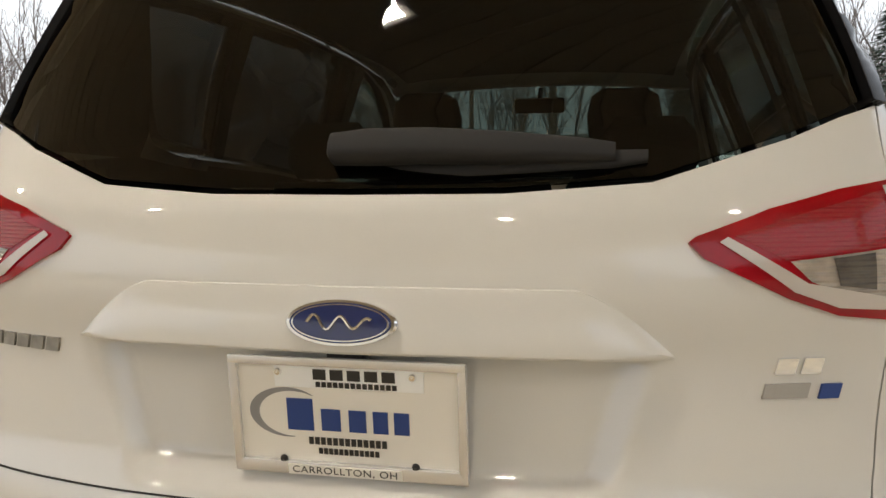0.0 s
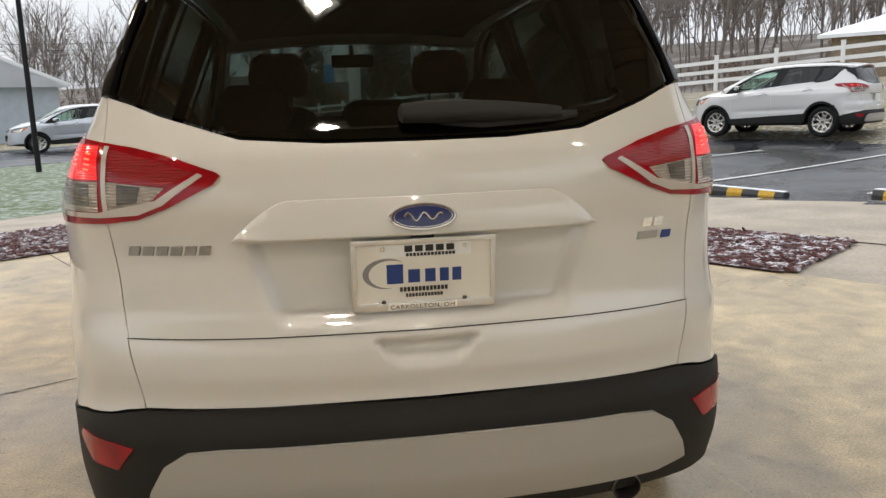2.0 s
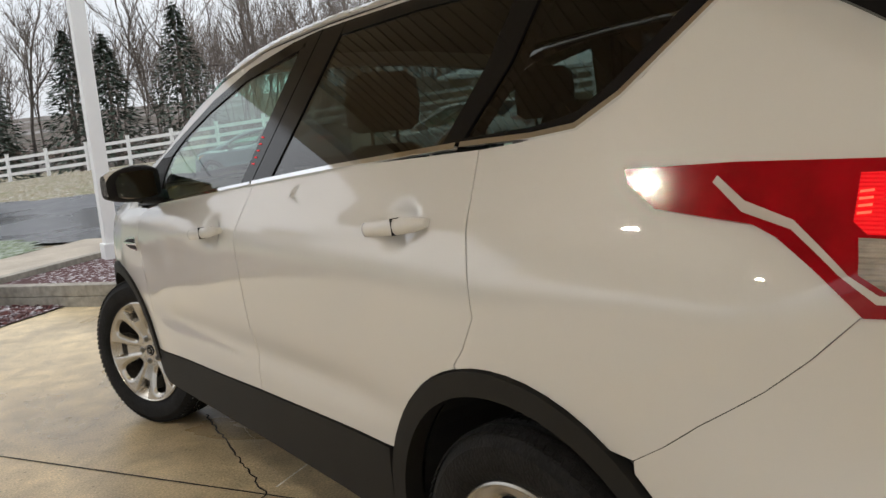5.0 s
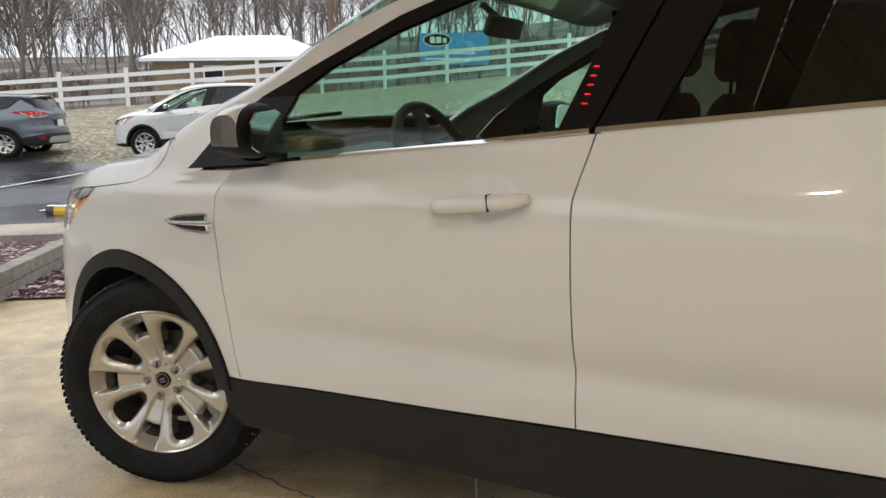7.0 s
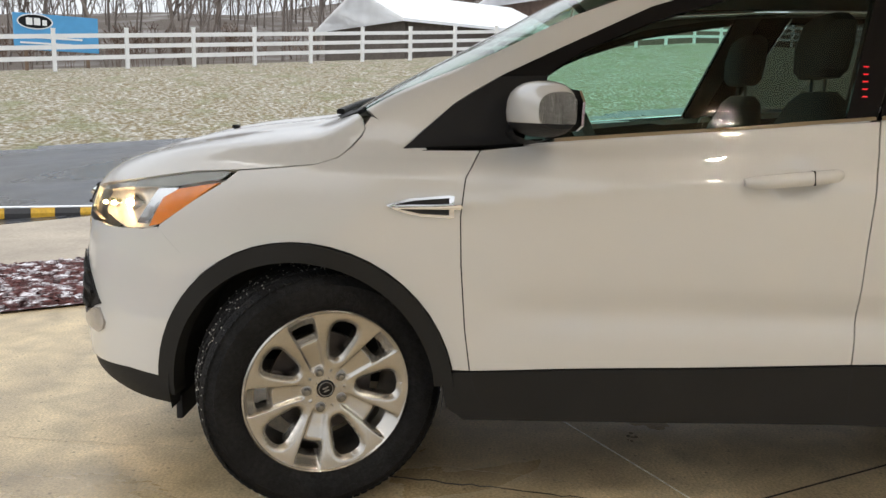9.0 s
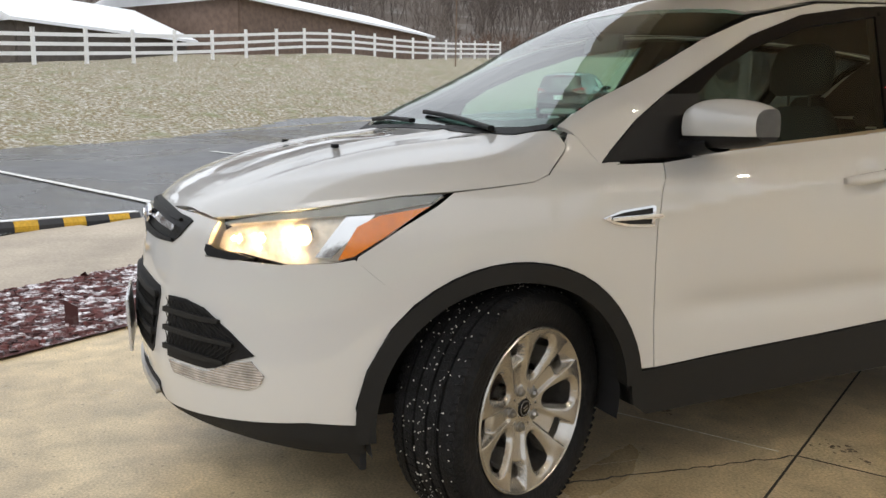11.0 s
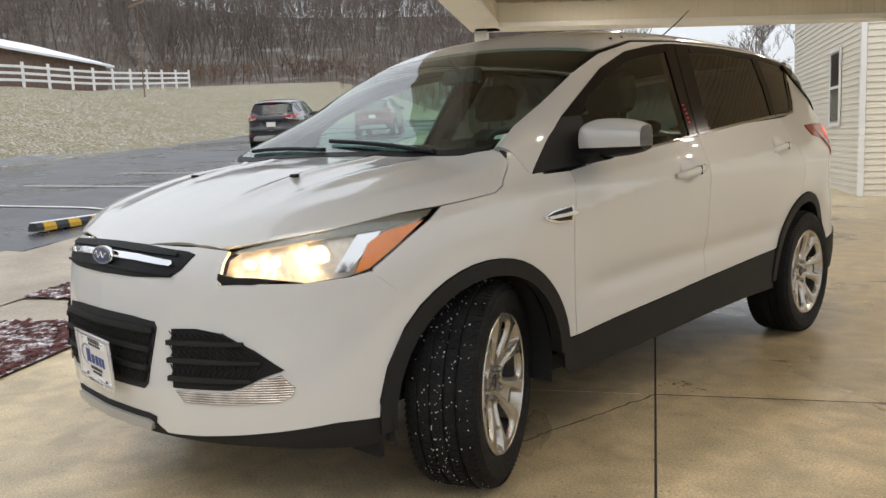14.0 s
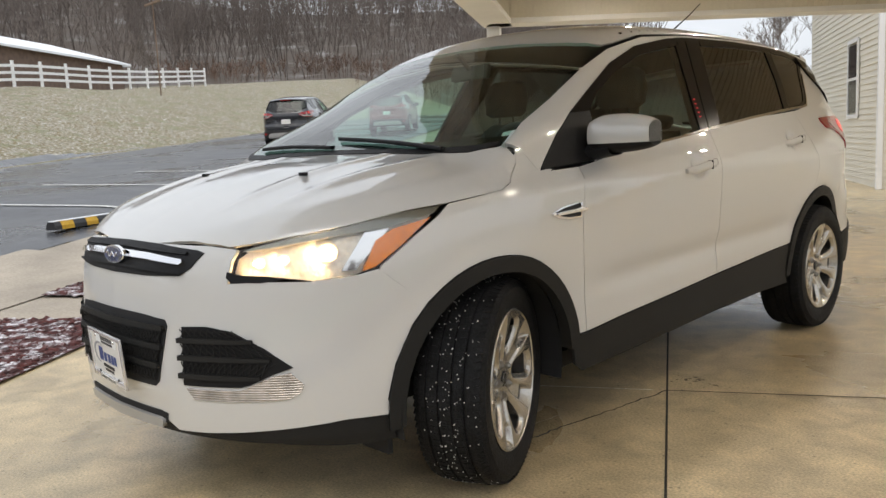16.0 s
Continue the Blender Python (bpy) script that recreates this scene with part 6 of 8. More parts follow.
# wing mirrors
def wing_mirror(sx, door):
    m = Matrix.Diagonal((sx, 1, 1, 1))
    arm = bmesh.new()
    rows = []
    for t, (x, y, z, w, h) in enumerate(((0.83, 0.80, 1.075, 0.05, 0.035), (0.88, 0.785, 1.082, 0.05, 0.03), (0.94, 0.77, 1.09, 0.06, 0.028))):
        rows.append([arm.verts.new(m @ Vector((x, y + w * math.cos(a), z + h * math.sin(a)))) for a in np.linspace(0, math.tau, 13)[:-1]])
    for a, b in zip(rows, rows[1:]):
        for i in range(12):
            arm.faces.new((a[i], a[(i + 1) % 12], b[(i + 1) % 12], b[i]))
    base = part("mirror_arm", arm, M["matte"], door, smooth=True)

    def shell(z0, z1, grow, mat, name, cut):
        bm = bmesh.new()
        rows = []
        for t in np.linspace(0, 1, 13):
            # from the inner end to the outer end
            x = 0.862 + 0.212 * t
            k = (math.sin(math.pi * min(max(t, 0.0), 1.0)) ** 0.22) if 0 < t < 1 else 0.55
            ring = []
            for a in np.linspace(0, math.tau, 25)[:-1]:
                ca, sa = math.copysign(abs(math.cos(a)) ** 0.75, math.cos(a)), math.copysign(abs(math.sin(a)) ** 0.7, math.sin(a))
                yy = (0.088 * max(ca, 0) + 0.052 * min(ca, 0)) * (0.55 + 0.45 * k) * (1 - 0.18 * t)
                zz = (0.080 * sa if sa > 0 else 0.066 * sa) * (0.35 + 0.65 * k) * (1.06 - 0.2 * t)
                ring.append(bm.verts.new(m @ Vector((x, 0.775 - 0.055 * t + yy * grow, 1.135 + zz * grow))))
            rows.append(ring)
        for a, b in zip(rows, rows[1:]):
            for i in range(24):
                bm.faces.new((a[i], a[(i + 1) % 24], b[(i + 1) % 24], b[i]))
        bm.faces.new(rows[0])
        bm.faces.new(rows[-1])
        bmesh.ops.bisect_plane(bm, geom=bm.verts[:] + bm.edges[:] + bm.faces[:], plane_co=(0, 0, 1.108), plane_no=(0, 0, 1), clear_inner=cut == "low", clear_outer=cut == "high")
        if cut == "low":
            # the painted cap covers the front; the rear of the housing stays black
            bmesh.ops.bisect_plane(bm, geom=bm.verts[:] + bm.edges[:] + bm.faces[:], plane_co=(sx * 0.862, 0.785, 0), plane_no=(0.46 * sx, 1, 0), clear_inner=True)
        return part(name, bm, M[mat], door, smooth=True)

    shell(0, 0, 1.0, "paint", "mirror_cap", "low")
    shell(0, 0, 0.985, "matte", "mirror_base", "")
    bm = bmesh.new()
    prof = [(0.88 * e, 0.88 * f) for e, f in ((-0.095, -0.045), (-0.085, 0.055), (-0.05, 0.068), (0.06, 0.06), (0.09, 0.03), (0.085, -0.035), (0.05, -0.05), (-0.06, -0.055))]
    vsx = [bm.verts.new(m @ Vector((0.968 + a, 0.742 - 0.055 * (a + 0.1) / 0.2 - 0.022, 1.135 + b))) for a, b in prof]
    bm.faces.new(vsx)
    r = bmesh.ops.extrude_face_region(bm, geom=bm.faces[:])
    bmesh.ops.translate(bm, vec=(0, -0.006, 0), verts=[q for q in r["geom"] if isinstance(q, bmesh.types.BMVert)])
    part("mirror_glass", bm, M["chrome"], door, "mirror glass")


wing_mirror(-1, doors_f[0])
wing_mirror(1, doors_f[1])


# wipers
def loft_bar(name, stations, mat, parent, label=""):
    """A bar through stations of (centre, half width, half height), across and up in the given frame."""
    bm = bmesh.new()
    rows = []
    for c, ax_a, ax_b, w, h in stations:
        c, ax_a, ax_b = Vector(c), Vector(ax_a), Vector(ax_b)
        rows.append([bm.verts.new(c + ax_a * w * math.copysign(abs(math.cos(a)) ** 0.6, math.cos(a)) + ax_b * h * math.copysign(abs(math.sin(a)) ** 0.6, math.sin(a))) for a in np.linspace(0, math.tau, 15)[:-1]])
    for a, b in zip(rows, rows[1:]):
        for i in range(14):
            bm.faces.new((a[i], a[(i + 1) % 14], b[(i + 1) % 14], b[i]))
    bm.faces.new(rows[0])
    bm.faces.new(rows[-1])
    return part(name, bm, M[mat], parent, label, smooth=True)


zu, yo = (0, 0.4, 0.92), (0, -0.92, 0.4)
wiper = loft_bar("rear_wiper", [((-0.036, -2.165, 1.207), zu, yo, 0.012, 0.012), ((-0.03, -2.17, 1.207), zu, yo, 0.019, 0.02), ((0.02, -2.175, 1.209), zu, yo, 0.022, 0.022), ((0.10, -2.172, 1.210), zu, yo, 0.022, 0.02), ((0.2, -2.165, 1.206), zu, yo, 0.020, 0.018), ((0.30, -2.155, 1.201), zu, yo, 0.015, 0.015), ((0.335, -2.15, 1.199), zu, yo, 0.012, 0.010)], "shell", gate)
loft_bar("wiper_blade", [((-0.01, -2.152, 1.178), zu, yo, 0.006, 0.012), ((0.15, -2.155, 1.180), zu, yo, 0.016, 0.012), ((0.33, -2.145, 1.190), zu, yo, 0.012, 0.01), ((0.375, -2.138, 1.194), zu, yo, 0.008, 0.008)], "shell", wiper)
for sx, x0, x1, y1 in ((1, -0.60, 0.05, 1.20), (1, 0.02, 0.62, 1.19)):
    p0, p1 = on_top((x0, 1.31))[0], on_top((x1, y1 + 0.05))[0]
    st = []
    for t in np.linspace(0, 1, 7):
        x = x0 + (x1 - x0) * t
        y = 1.325 - 0.06 * t
        z = on_top((x, y))[0][2] + 0.014
        st.append(((x, y, z), (0, 1, 0), (0, 0, 1), 0.012 - 0.005 * t, 0.008))
    w = loft_bar("front_wiper", st, "matte", car)
cowl = both([(0, 1.362, 0), (-0.3, 1.362, 0), (-0.55, 1.342, 0), (-0.70, 1.30, 0), (-0.78, 1.245, 0), (-0.778, 1.225, 0), (-0.70, 1.265, 0), (-0.55, 1.305, 0), (-0.3, 1.325, 0), (0, 1.325, 0)])
skin("cowl_panel", panel(cowl, DOWN, 0.025, lift=0.003, rim=0.01), "matte", car)
for sx in (-1, 1):
    z = on_top((sx * 0.33, 1.72))[0][2]
    smooth_box("washer_jet", "matte", car, sx * 0.33, 1.72, z + 0.004, 0.03, 0.02, 0.012, None, 0.004)

# tail spoiler with the high brake lamp
bm = bmesh.new()
rows = []
for x in np.linspace(-0.575, 0.575, 25):
    k = (x / 0.575) ** 2
    yb = -2.035 + 0.10 * k
    zt = float(roof_z(-1.86)) - float(crown(abs(x))) - 0.004
    ze = 1.578 - 0.045 * k
    rows.append([bm.verts.new(p) for p in ((x, -1.83, zt + 0.004), (x, (-1.83 + yb) / 2, (zt + ze) / 2 + 0.006), (x, yb + 0.008, ze + 0.004), (x, yb, ze - 0.004), (x, yb + 0.012, ze - 0.026), (x, -1.93 + 0.06 * k, ze - 0.045), (x, -1.84, ze - 0.03))])
for a, b in zip(rows, rows[1:]):
    for i in range(6):
        bm.faces.new((a[i], a[i + 1], b[i + 1], b[i]))
bm.faces.new(rows[0])
bm.faces.new(rows[-1])
sp = part("tail_spoiler", bm, M["paint"], gate, smooth=True)
smooth_box("high_brake_lamp", "red_lens", sp, 0, -2.02, 1.552, 0.34, 0.02, 0.022, None, 0.004, "unlit red brake lamp")
smooth_box("roof_aerial_base", "black", car, -0.40, -0.60, 1.653, 0.03, 0.06, 0.012, None, 0.005)
bm = bmesh.new()
tube(bm, [(-0.40, -0.60, 1.655), (-0.43, -0.72, 1.735), (-0.455, -0.80, 1.80)], [0.004, 0.003, 0.002], 8)
part("roof_aerial", bm, M["matte"], car, smooth=True)

# exhaust
bm = bmesh.new()
lathe(bm, [(0.030, 0.12), (0.036, -0.02), (0.036, -0.07), (0.033, -0.072), (0.031, -0.06), (0.029, 0.02)], 28, Matrix.Translation((0.475, -2.155, 0.31)) @ Matrix.Rotation(radians(90), 4, "Z") @ Matrix.Rotation(radians(-6), 4, "Y"))
part("exhaust_pipe", bm, material("dull_exhaust_steel", (0.12, 0.115, 0.11), 0.35, metal=0.8, grain=0.2), car, "dull steel tail pipe", smooth=True)


# plates with frames; writing that names firms is left as plain bars
def number_plate(m, rear):
    plate = new("number_plate")
    plate.parent = car
    plate.matrix_basis = m
    tagged(plate, "cream dealer plate in a chrome frame")
    bm = bmesh.new()
    box(bm, 0, 0, 0, 0.30, 0.003, 0.150, None, 0.001)
    part("plate_sheet", bm, M["plate"], plate)
    bm = bmesh.new()
    for cx, cz, sx, sz in ((0, 0.075, 0.318, 0.012), (0, -0.073, 0.318, 0.018), (-0.153, 0, 0.012, 0.146), (0.153, 0, 0.012, 0.146)):
        box(bm, cx, -0.004, cz, sx, 0.009, sz, None, 0.003)
    part("plate_frame", bm, M["plate_chrome"], plate, smooth=True)

    def bars(name, mat, rows):
        bm = bmesh.new()
        for cx, cz, sx, sz in rows:
            box(bm, cx, -0.0022, cz, sx, 0.0012, sz)
        part(name, bm, M[mat], plate)

    def word(x0, z, wd, h, k, gap=0.25):
        step_w = wd / k
        return [(x0 + step_w * (i + 0.5), z, step_w * (1 - gap), h) for i in range(k)]

    bars("large_print", "ink_blue", [(-0.064, 0.001, 0.036, 0.044), (-0.022, -0.005, 0.026, 0.030), (0.014, -0.005, 0.023, 0.030), (0.045, -0.005, 0.020, 0.030), (0.073, -0.005, 0.020, 0.030)])
    bars("small_print", "ink_black", word(-0.055, -0.035, 0.108, 0.010, 13) + word(-0.042, -0.049, 0.084, 0.008, 12))
    bm = bmesh.new()
    last = None
    for i in range(33):
        a = radians(50 + 225 * i / 32)
        w = 0.0065 * math.sin(math.pi * i / 32)
        row = [bm.verts.new((-0.078 + (0.05 + e) * math.cos(a), -0.0023, 0.002 + (0.033 + 0.6 * e) * math.sin(a))) for e in (w + 0.0004, -w - 0.0004)]
        if last:
            bm.faces.new((last[0], last[1], row[1], row[0]))
        last = row
    r = bmesh.ops.extrude_face_region(bm, geom=bm.faces[:])
    bmesh.ops.translate(bm, vec=(0, 0.001, 0), verts=[q for q in r["geom"] if isinstance(q, bmesh.types.BMVert)])
    part("swoosh", bm, M["ink_grey"], plate)
    bm = bmesh.new()
    box(bm, 0.004, -0.0025, 0.056, 0.20, 0.0025, 0.034, None, 0.0008)
    part("upper_tag", bm, M["paper"], plate)
    bm = bmesh.new()
    for cx, cz, sx, sz in word(-0.045, 0.058, 0.115, 0.014, 5) + word(-0.04, 0.0445, 0.11, 0.007, 14):
        box(bm, cx, -0.0042, cz, sx, 0.0012, sz)
    part("tag_print", bm, M["ink_black"], plate)
    bm = bmesh.new()
    box(bm, -0.005, -0.009, -0.0735, 0.155, 0.0015, 0.014)
    strip = part("town_strip", bm, M["plate"], plate)
    cu = bpy.data.curves.new("town", "FONT")
    cu.body, cu.size, cu.align_x, cu.align_y, cu.extrude = "CARROLLTON, OH", 0.0135, "CENTER", "CENTER", 0.0003
    cu.space_character = 1.1
    tmp = bpy.data.objects.new("town", cu)
    me = bpy.data.meshes.new_from_object(tmp)
    bpy.data.objects.remove(tmp)
    me.materials.append(M["ink_black"])
    tx = new("town_letters", me)
    tx.parent = plate
    tx.matrix_basis = Matrix.Translation((-0.005, -0.0103, -0.0735)) @ Matrix.Rotation(radians(90), 4, "X") @ Matrix.Diagonal((1.15, 1, 1, 1))
    for sx in (-0.09, 0.09):
        for z in (0.06, -0.062):
            bm = bmesh.new()
            lathe(bm, [(0.0005, 0.004), (0.004, 0.0035), (0.0055, 0.001), (0.0055, 0)], 12, Matrix.Translation((sx, -0.004, z)) @ Matrix.Rotation(radians(-90), 4, "Z"))
            part("screw", bm, M["chrome" if z > 0 else "ink_black"], plate, smooth=True)


number_plate(pose(0.0, -2.222, 0.862, 6, 0, 0), True)
number_plate(pose(-0.015, 2.302, 0.515, 3, 0, 175), False)
# plate lamp and camera under the bar
smooth_box("reversing_camera", "matte", gate, 0.0, -2.215, 0.94, 0.05, 0.03, 0.02, None, 0.005)


# badges as plain bright bars
def badge_row(name, x0, x1, z, h, k, parent, mat="chrome"):
    for i in range(k):
        a = x0 + (x1 - x0) * (i + 0.08) / k
        b = x0 + (x1 - x0) * (i + 0.86) / k
        sl = h * 0.25
        pts = [(a, 0, z - h / 2), (b, 0, z - h / 2), (b + sl, 0, z + h / 2), (a + sl, 0, z + h / 2)]
        skin(name, panel(pts, REAR, 0.01, lift=0.004, rim=0.004), mat, parent)


badge_row("badge_bar", -0.637, -0.452, 0.930, 0.020, 6, gate, "nut")
badge_row("badge_bar", 0.525, 0.588, 0.937, 0.020, 2, gate)
badge_row("badge_bar", 0.508, 0.578, 0.906, 0.018, 1, gate, "silver")
badge_row("badge_bar", 0.580, 0.612, 0.904, 0.018, 1, gate, "ink_blue")


# ---------------------------------------------------------------- cabin
def padded(name, mat, parent, stations, label=""):
    """A cushion lofted through (centre, half width x, half depth y) rows going up."""
    bm = bmesh.new()
    rows = []
    for cx, cy, cz, hx, hy in stations:
        rows.append([bm.verts.new((cx + hx * math.copysign(abs(math.cos(a)) ** 0.45, math.cos(a)), cy + hy * math.copysign(abs(math.sin(a)) ** 0.7, math.sin(a)), cz)) for a in np.linspace(0, math.tau, 25)[:-1]])
    for a, b in zip(rows, rows[1:]):
        for i in range(24):
            bm.faces.new((a[i], a[(i + 1) % 24], b[(i + 1) % 24], b[i]))
    bm.faces.new(rows[0])
    bm.faces.new(rows[-1])
    return part(name, bm, M[mat], parent, label, smooth=True)


def seat(cx, cy, hw, name):
    s = new(name)
    s.parent = car
    tagged(s, "charcoal cloth car seat with headrest")
    padded("cushion", "cloth", s, [(cx, cy + 0.18, 0.50, hw * 0.9, 0.24), (cx, cy + 0.18, 0.56, hw, 0.27), (cx, cy + 0.18, 0.63, hw, 0.27), (cx, cy + 0.18, 0.66, hw * 0.8, 0.22)])
    padded("backrest", "cloth", s, [(cx, cy - 0.06, 0.58, hw * 0.9, 0.07), (cx, cy - 0.09, 0.72, hw, 0.085), (cx, cy - 0.14, 0.95, hw, 0.08), (cx, cy - 0.18, 1.10, hw * 0.88, 0.065), (cx, cy - 0.20, 1.19, hw * 0.62, 0.05), (cx, cy - 0.205, 1.22, hw * 0.4, 0.03)])
    padded("headrest", "cloth", s, [(cx, cy - 0.20, 1.262, 0.10, 0.035), (cx, cy - 0.20, 1.285, 0.128, 0.05), (cx, cy - 0.205, 1.36, 0.135, 0.055), (cx, cy - 0.215, 1.43, 0.118, 0.05), (cx, cy - 0.22, 1.455, 0.08, 0.03)])
    for dx in (-0.05, 0.05):
        bm = bmesh.new()
        tube(bm, [(cx + dx, cy - 0.2, 1.17), (cx + dx, cy - 0.2, 1.28)], 0.006, 8)
        part("headrest_post", bm, M["trim"], s)


seat(-0.37, 0.05, 0.24, "front_seat")
seat(0.37, 0.05, 0.24, "front_seat")
for cx in (-0.42, 0.0, 0.42):
    s = new("rear_seat")
    s.parent = car
    tagged(s, "charcoal cloth rear seat with headrest")
    padded("backrest", "cloth", s, [(cx, -0.92, 0.60, 0.2, 0.07), (cx, -0.98, 0.85, 0.205, 0.08), (cx, -1.05, 1.05, 0.2, 0.07), (cx, -1.08, 1.14, 0.17, 0.05)])
    padded("cushion", "cloth", s, [(cx, -0.72, 0.52, 0.2, 0.24), (cx, -0.72, 0.60, 0.205, 0.26), (cx, -0.72, 0.65, 0.17, 0.2)])
    padded("headrest", "cloth", s, [(cx, -1.09, 1.15, 0.10, 0.035), (cx, -1.09, 1.19, 0.125, 0.045), (cx, -1.10, 1.26 if cx else 1.22, 0.115, 0.045), (cx, -1.10, 1.30 if cx else 1.24, 0.08, 0.03)])
# fascia
bm = bmesh.new()
rows = []
for x in np.linspace(-0.76, 0.76, 17):
    k = abs(x) / 0.76
    hump = 0.045 * math.exp(-(((x + 0.37) / 0.16) ** 2))
    rows.append([bm.verts.new(p) for p in ((x, 1.22 - 0.1 * k * k, 1.045), (x, 1.0, 1.035 + hump * 0.4), (x, 0.78, 1.045 + hump), (x, 0.69, 1.02 + hump), (x, 0.66, 0.92), (x, 0.72, 0.7), (x, 0.85, 0.5))])
for a, b in zip(rows, rows[1:]):
    for i in range(6):
        bm.faces.new((a[i], a[i + 1], b[i + 1], b[i]))
part("dashboard", bm, M["trim"], car, smooth=True)
bm = bmesh.new()
mm = pose(-0.37, 0.56, 1.03, 0, 0, 90) @ Matrix.Rotation(radians(25), 4, "Y")
ringv = lathe(bm, [(0.185 + 0.016 * math.cos(a), 0.016 * math.sin(a)) for a in np.linspace(0, math.tau, 11)[:-1]], 36, mm, close=True)
wheel_rim = part("steering_wheel", bm, M["trim"], car, smooth=True)
bm = bmesh.new()
lathe(bm, [(0.001, -0.02), (0.06, -0.018), (0.075, 0.0), (0.06, 0.03)], 20, mm)
for a in (0, 120, 240):
    box(bm, 0, 0.11 * math.cos(radians(a + 90)), 0.11 * math.sin(radians(a + 90)), 0.02, 0.04 + 0.1 * abs(math.cos(radians(a + 90))), 0.04 + 0.1 * abs(math.sin(radians(a + 90))), mm)
part("wheel_hub", bm, M["trim"], wheel_rim)
bm = bmesh.new()
box(bm, 0, 0, 0, 0.23, 0.03, 0.07, Matrix.Translation((0.0, 0.52, 1.45)) @ Matrix.Rotation(radians(15), 4, "X"), 0.015)
tube(bm, [(0, 0.53, 1.47), (0, 0.60, 1.53)], 0.012, 8)
part("rear_view_mirror", bm, M["trim"], car, smooth=True)
# lining of the cabin
head = both([(0, 0.40, 0), (-0.3, 0.39, 0), (-0.58, 0.33, 0), (-0.59, -0.3, 0), (-0.575, -0.9, 0), (-0.56, -1.4, 0), (-0.545, -1.82, 0), (0, -1.9, 0)])
skin("roof_lining", panel(head, DOWN, 0.08, lift=-0.035, rim=0), "headliner", car)
pair("pillar_lining", panel(rail_out + rail_in[::-1], (1, 0, -0.6), 0.03, lift=-0.03, rim=0), "headliner")
for pts in (bp, cp):
    pair("pillar_lining", panel(pts, SIDE, 0.03, lift=-0.035, rim=0), "trim")
dpil = [(-0.62, -1.70, 1.53), (-0.60, -1.85, 1.53), (-0.66, -1.97, 1.30), (-0.67, -1.98, 1.22), (-0.78, -1.5, 1.22), (-0.76, -1.5, 1.28), (-0.68, -1.6, 1.42)]
pair("pillar_lining", panel(snapped(dpil), (1, 0.42, 0), 0.04, lift=-0.03, rim=0), "trim")
for pts in (fdoor, rdoor):
    pair("door_lining", panel(pts, SIDE, 0.06, lift=-0.06, rim=0), "trim")
bm = bmesh.new()
box(bm, 0, 0.035, 0.46, 1.56, 1.80, 0.04)
box(bm, 0, -1.55, 0.78, 1.3, 0.9, 0.04)
part("cabin_floor", bm, M["trim"], car)
bm = bmesh.new()
sheet_face = bm.faces.new([bm.verts.new(p) for p in ((-0.735, 1.215, 1.095), (-0.69, 1.108, 1.165), (-0.735, 1.03, 1.18), (-0.772, 1.14, 1.105))])
r = bmesh.ops.extrude_face_region(bm, geom=[sheet_face])
bmesh.ops.translate(bm, vec=(0.001, -0.001, -0.002), verts=[q for q in r["geom"] if isinstance(q, bmesh.types.BMVert)])
part("price_sheet", bm, M["paper"], car, "white sheet of paper behind the windscreen")
M["hot_dash"] = material("lit_red_dash", (0.5, 0.005, 0.01), 0.3, tint=(1, 0.01, 0.02), glow=0.8)
# red lights of the key pad on the pillar
for k in range(5):
    px, py, pz = snapped([(-0.78 - 0.009 * k, -0.10 + 0.003 * k, 1.277 - 0.0198 * k)])[0]
    smooth_box("pillar_light", "hot_dash", doors_f[0], px - 0.006, py, pz, 0.004, 0.013, 0.003, None, 0.001, "small red light dash")
# ---------------------------------------------------------------- car park things
def wheel_stop(s0, s1, n0, n1):
    a, b = site(s0, n0), site(s1, n1)
    mid = (a + b) / 2
    mid.z = float(height(*to_site(mid.x, mid.y))) - 0.015
    d = (b - a).normalized()
    t = thing("wheel_stop", "black rubber wheel stop with yellow blocks, snow on top", "wheel stop", Matrix.Translation(mid) @ Matrix.Rotation(math.atan2(d.y, d.x), 4, "Z"), "wheel stops")
    L = (b - a).length

    def block(name, x0, x1, grow, mat):
        bm = bmesh.new()
        q = []
        for x in (x0, x1):
            q.append([bm.verts.new((x, yy * grow, zz * (grow if zz > 0 else 1))) for yy, zz in ((-0.075, 0), (-0.072, 0.05), (-0.045, 0.10), (0.045, 0.10), (0.072, 0.05), (0.075, 0))])
        for i in range(5):
            bm.faces.new((q[0][i], q[0][i + 1], q[1][i + 1], q[1][i]))
        bm.faces.new(q[0])
        bm.faces.new(q[1])
        part(name, bm, M[mat], t)

    block("body", -L / 2, L / 2, 1.0, "stop_black")
    for k in range(4):
        x = -L / 2 + L * (k + 0.5) / 4
        block("yellow_block", x - 0.11, x + 0.11, 1.025, "yellow")
    bm = bmesh.new()
    box(bm, 0, 0, 0.108, L - 0.02, 0.08, 0.012, None, 0.003)
    part("snow_cap", bm, M["snow"], t)


for q in ((-5.0, -3.2, 8.3, 7.7), (-2.4, -0.62, 7.45, 7.0), (0.45, 2.25, 6.6, 6.2), (5.1, 6.9, 6.35, 6.1)):
    wheel_stop(*q)


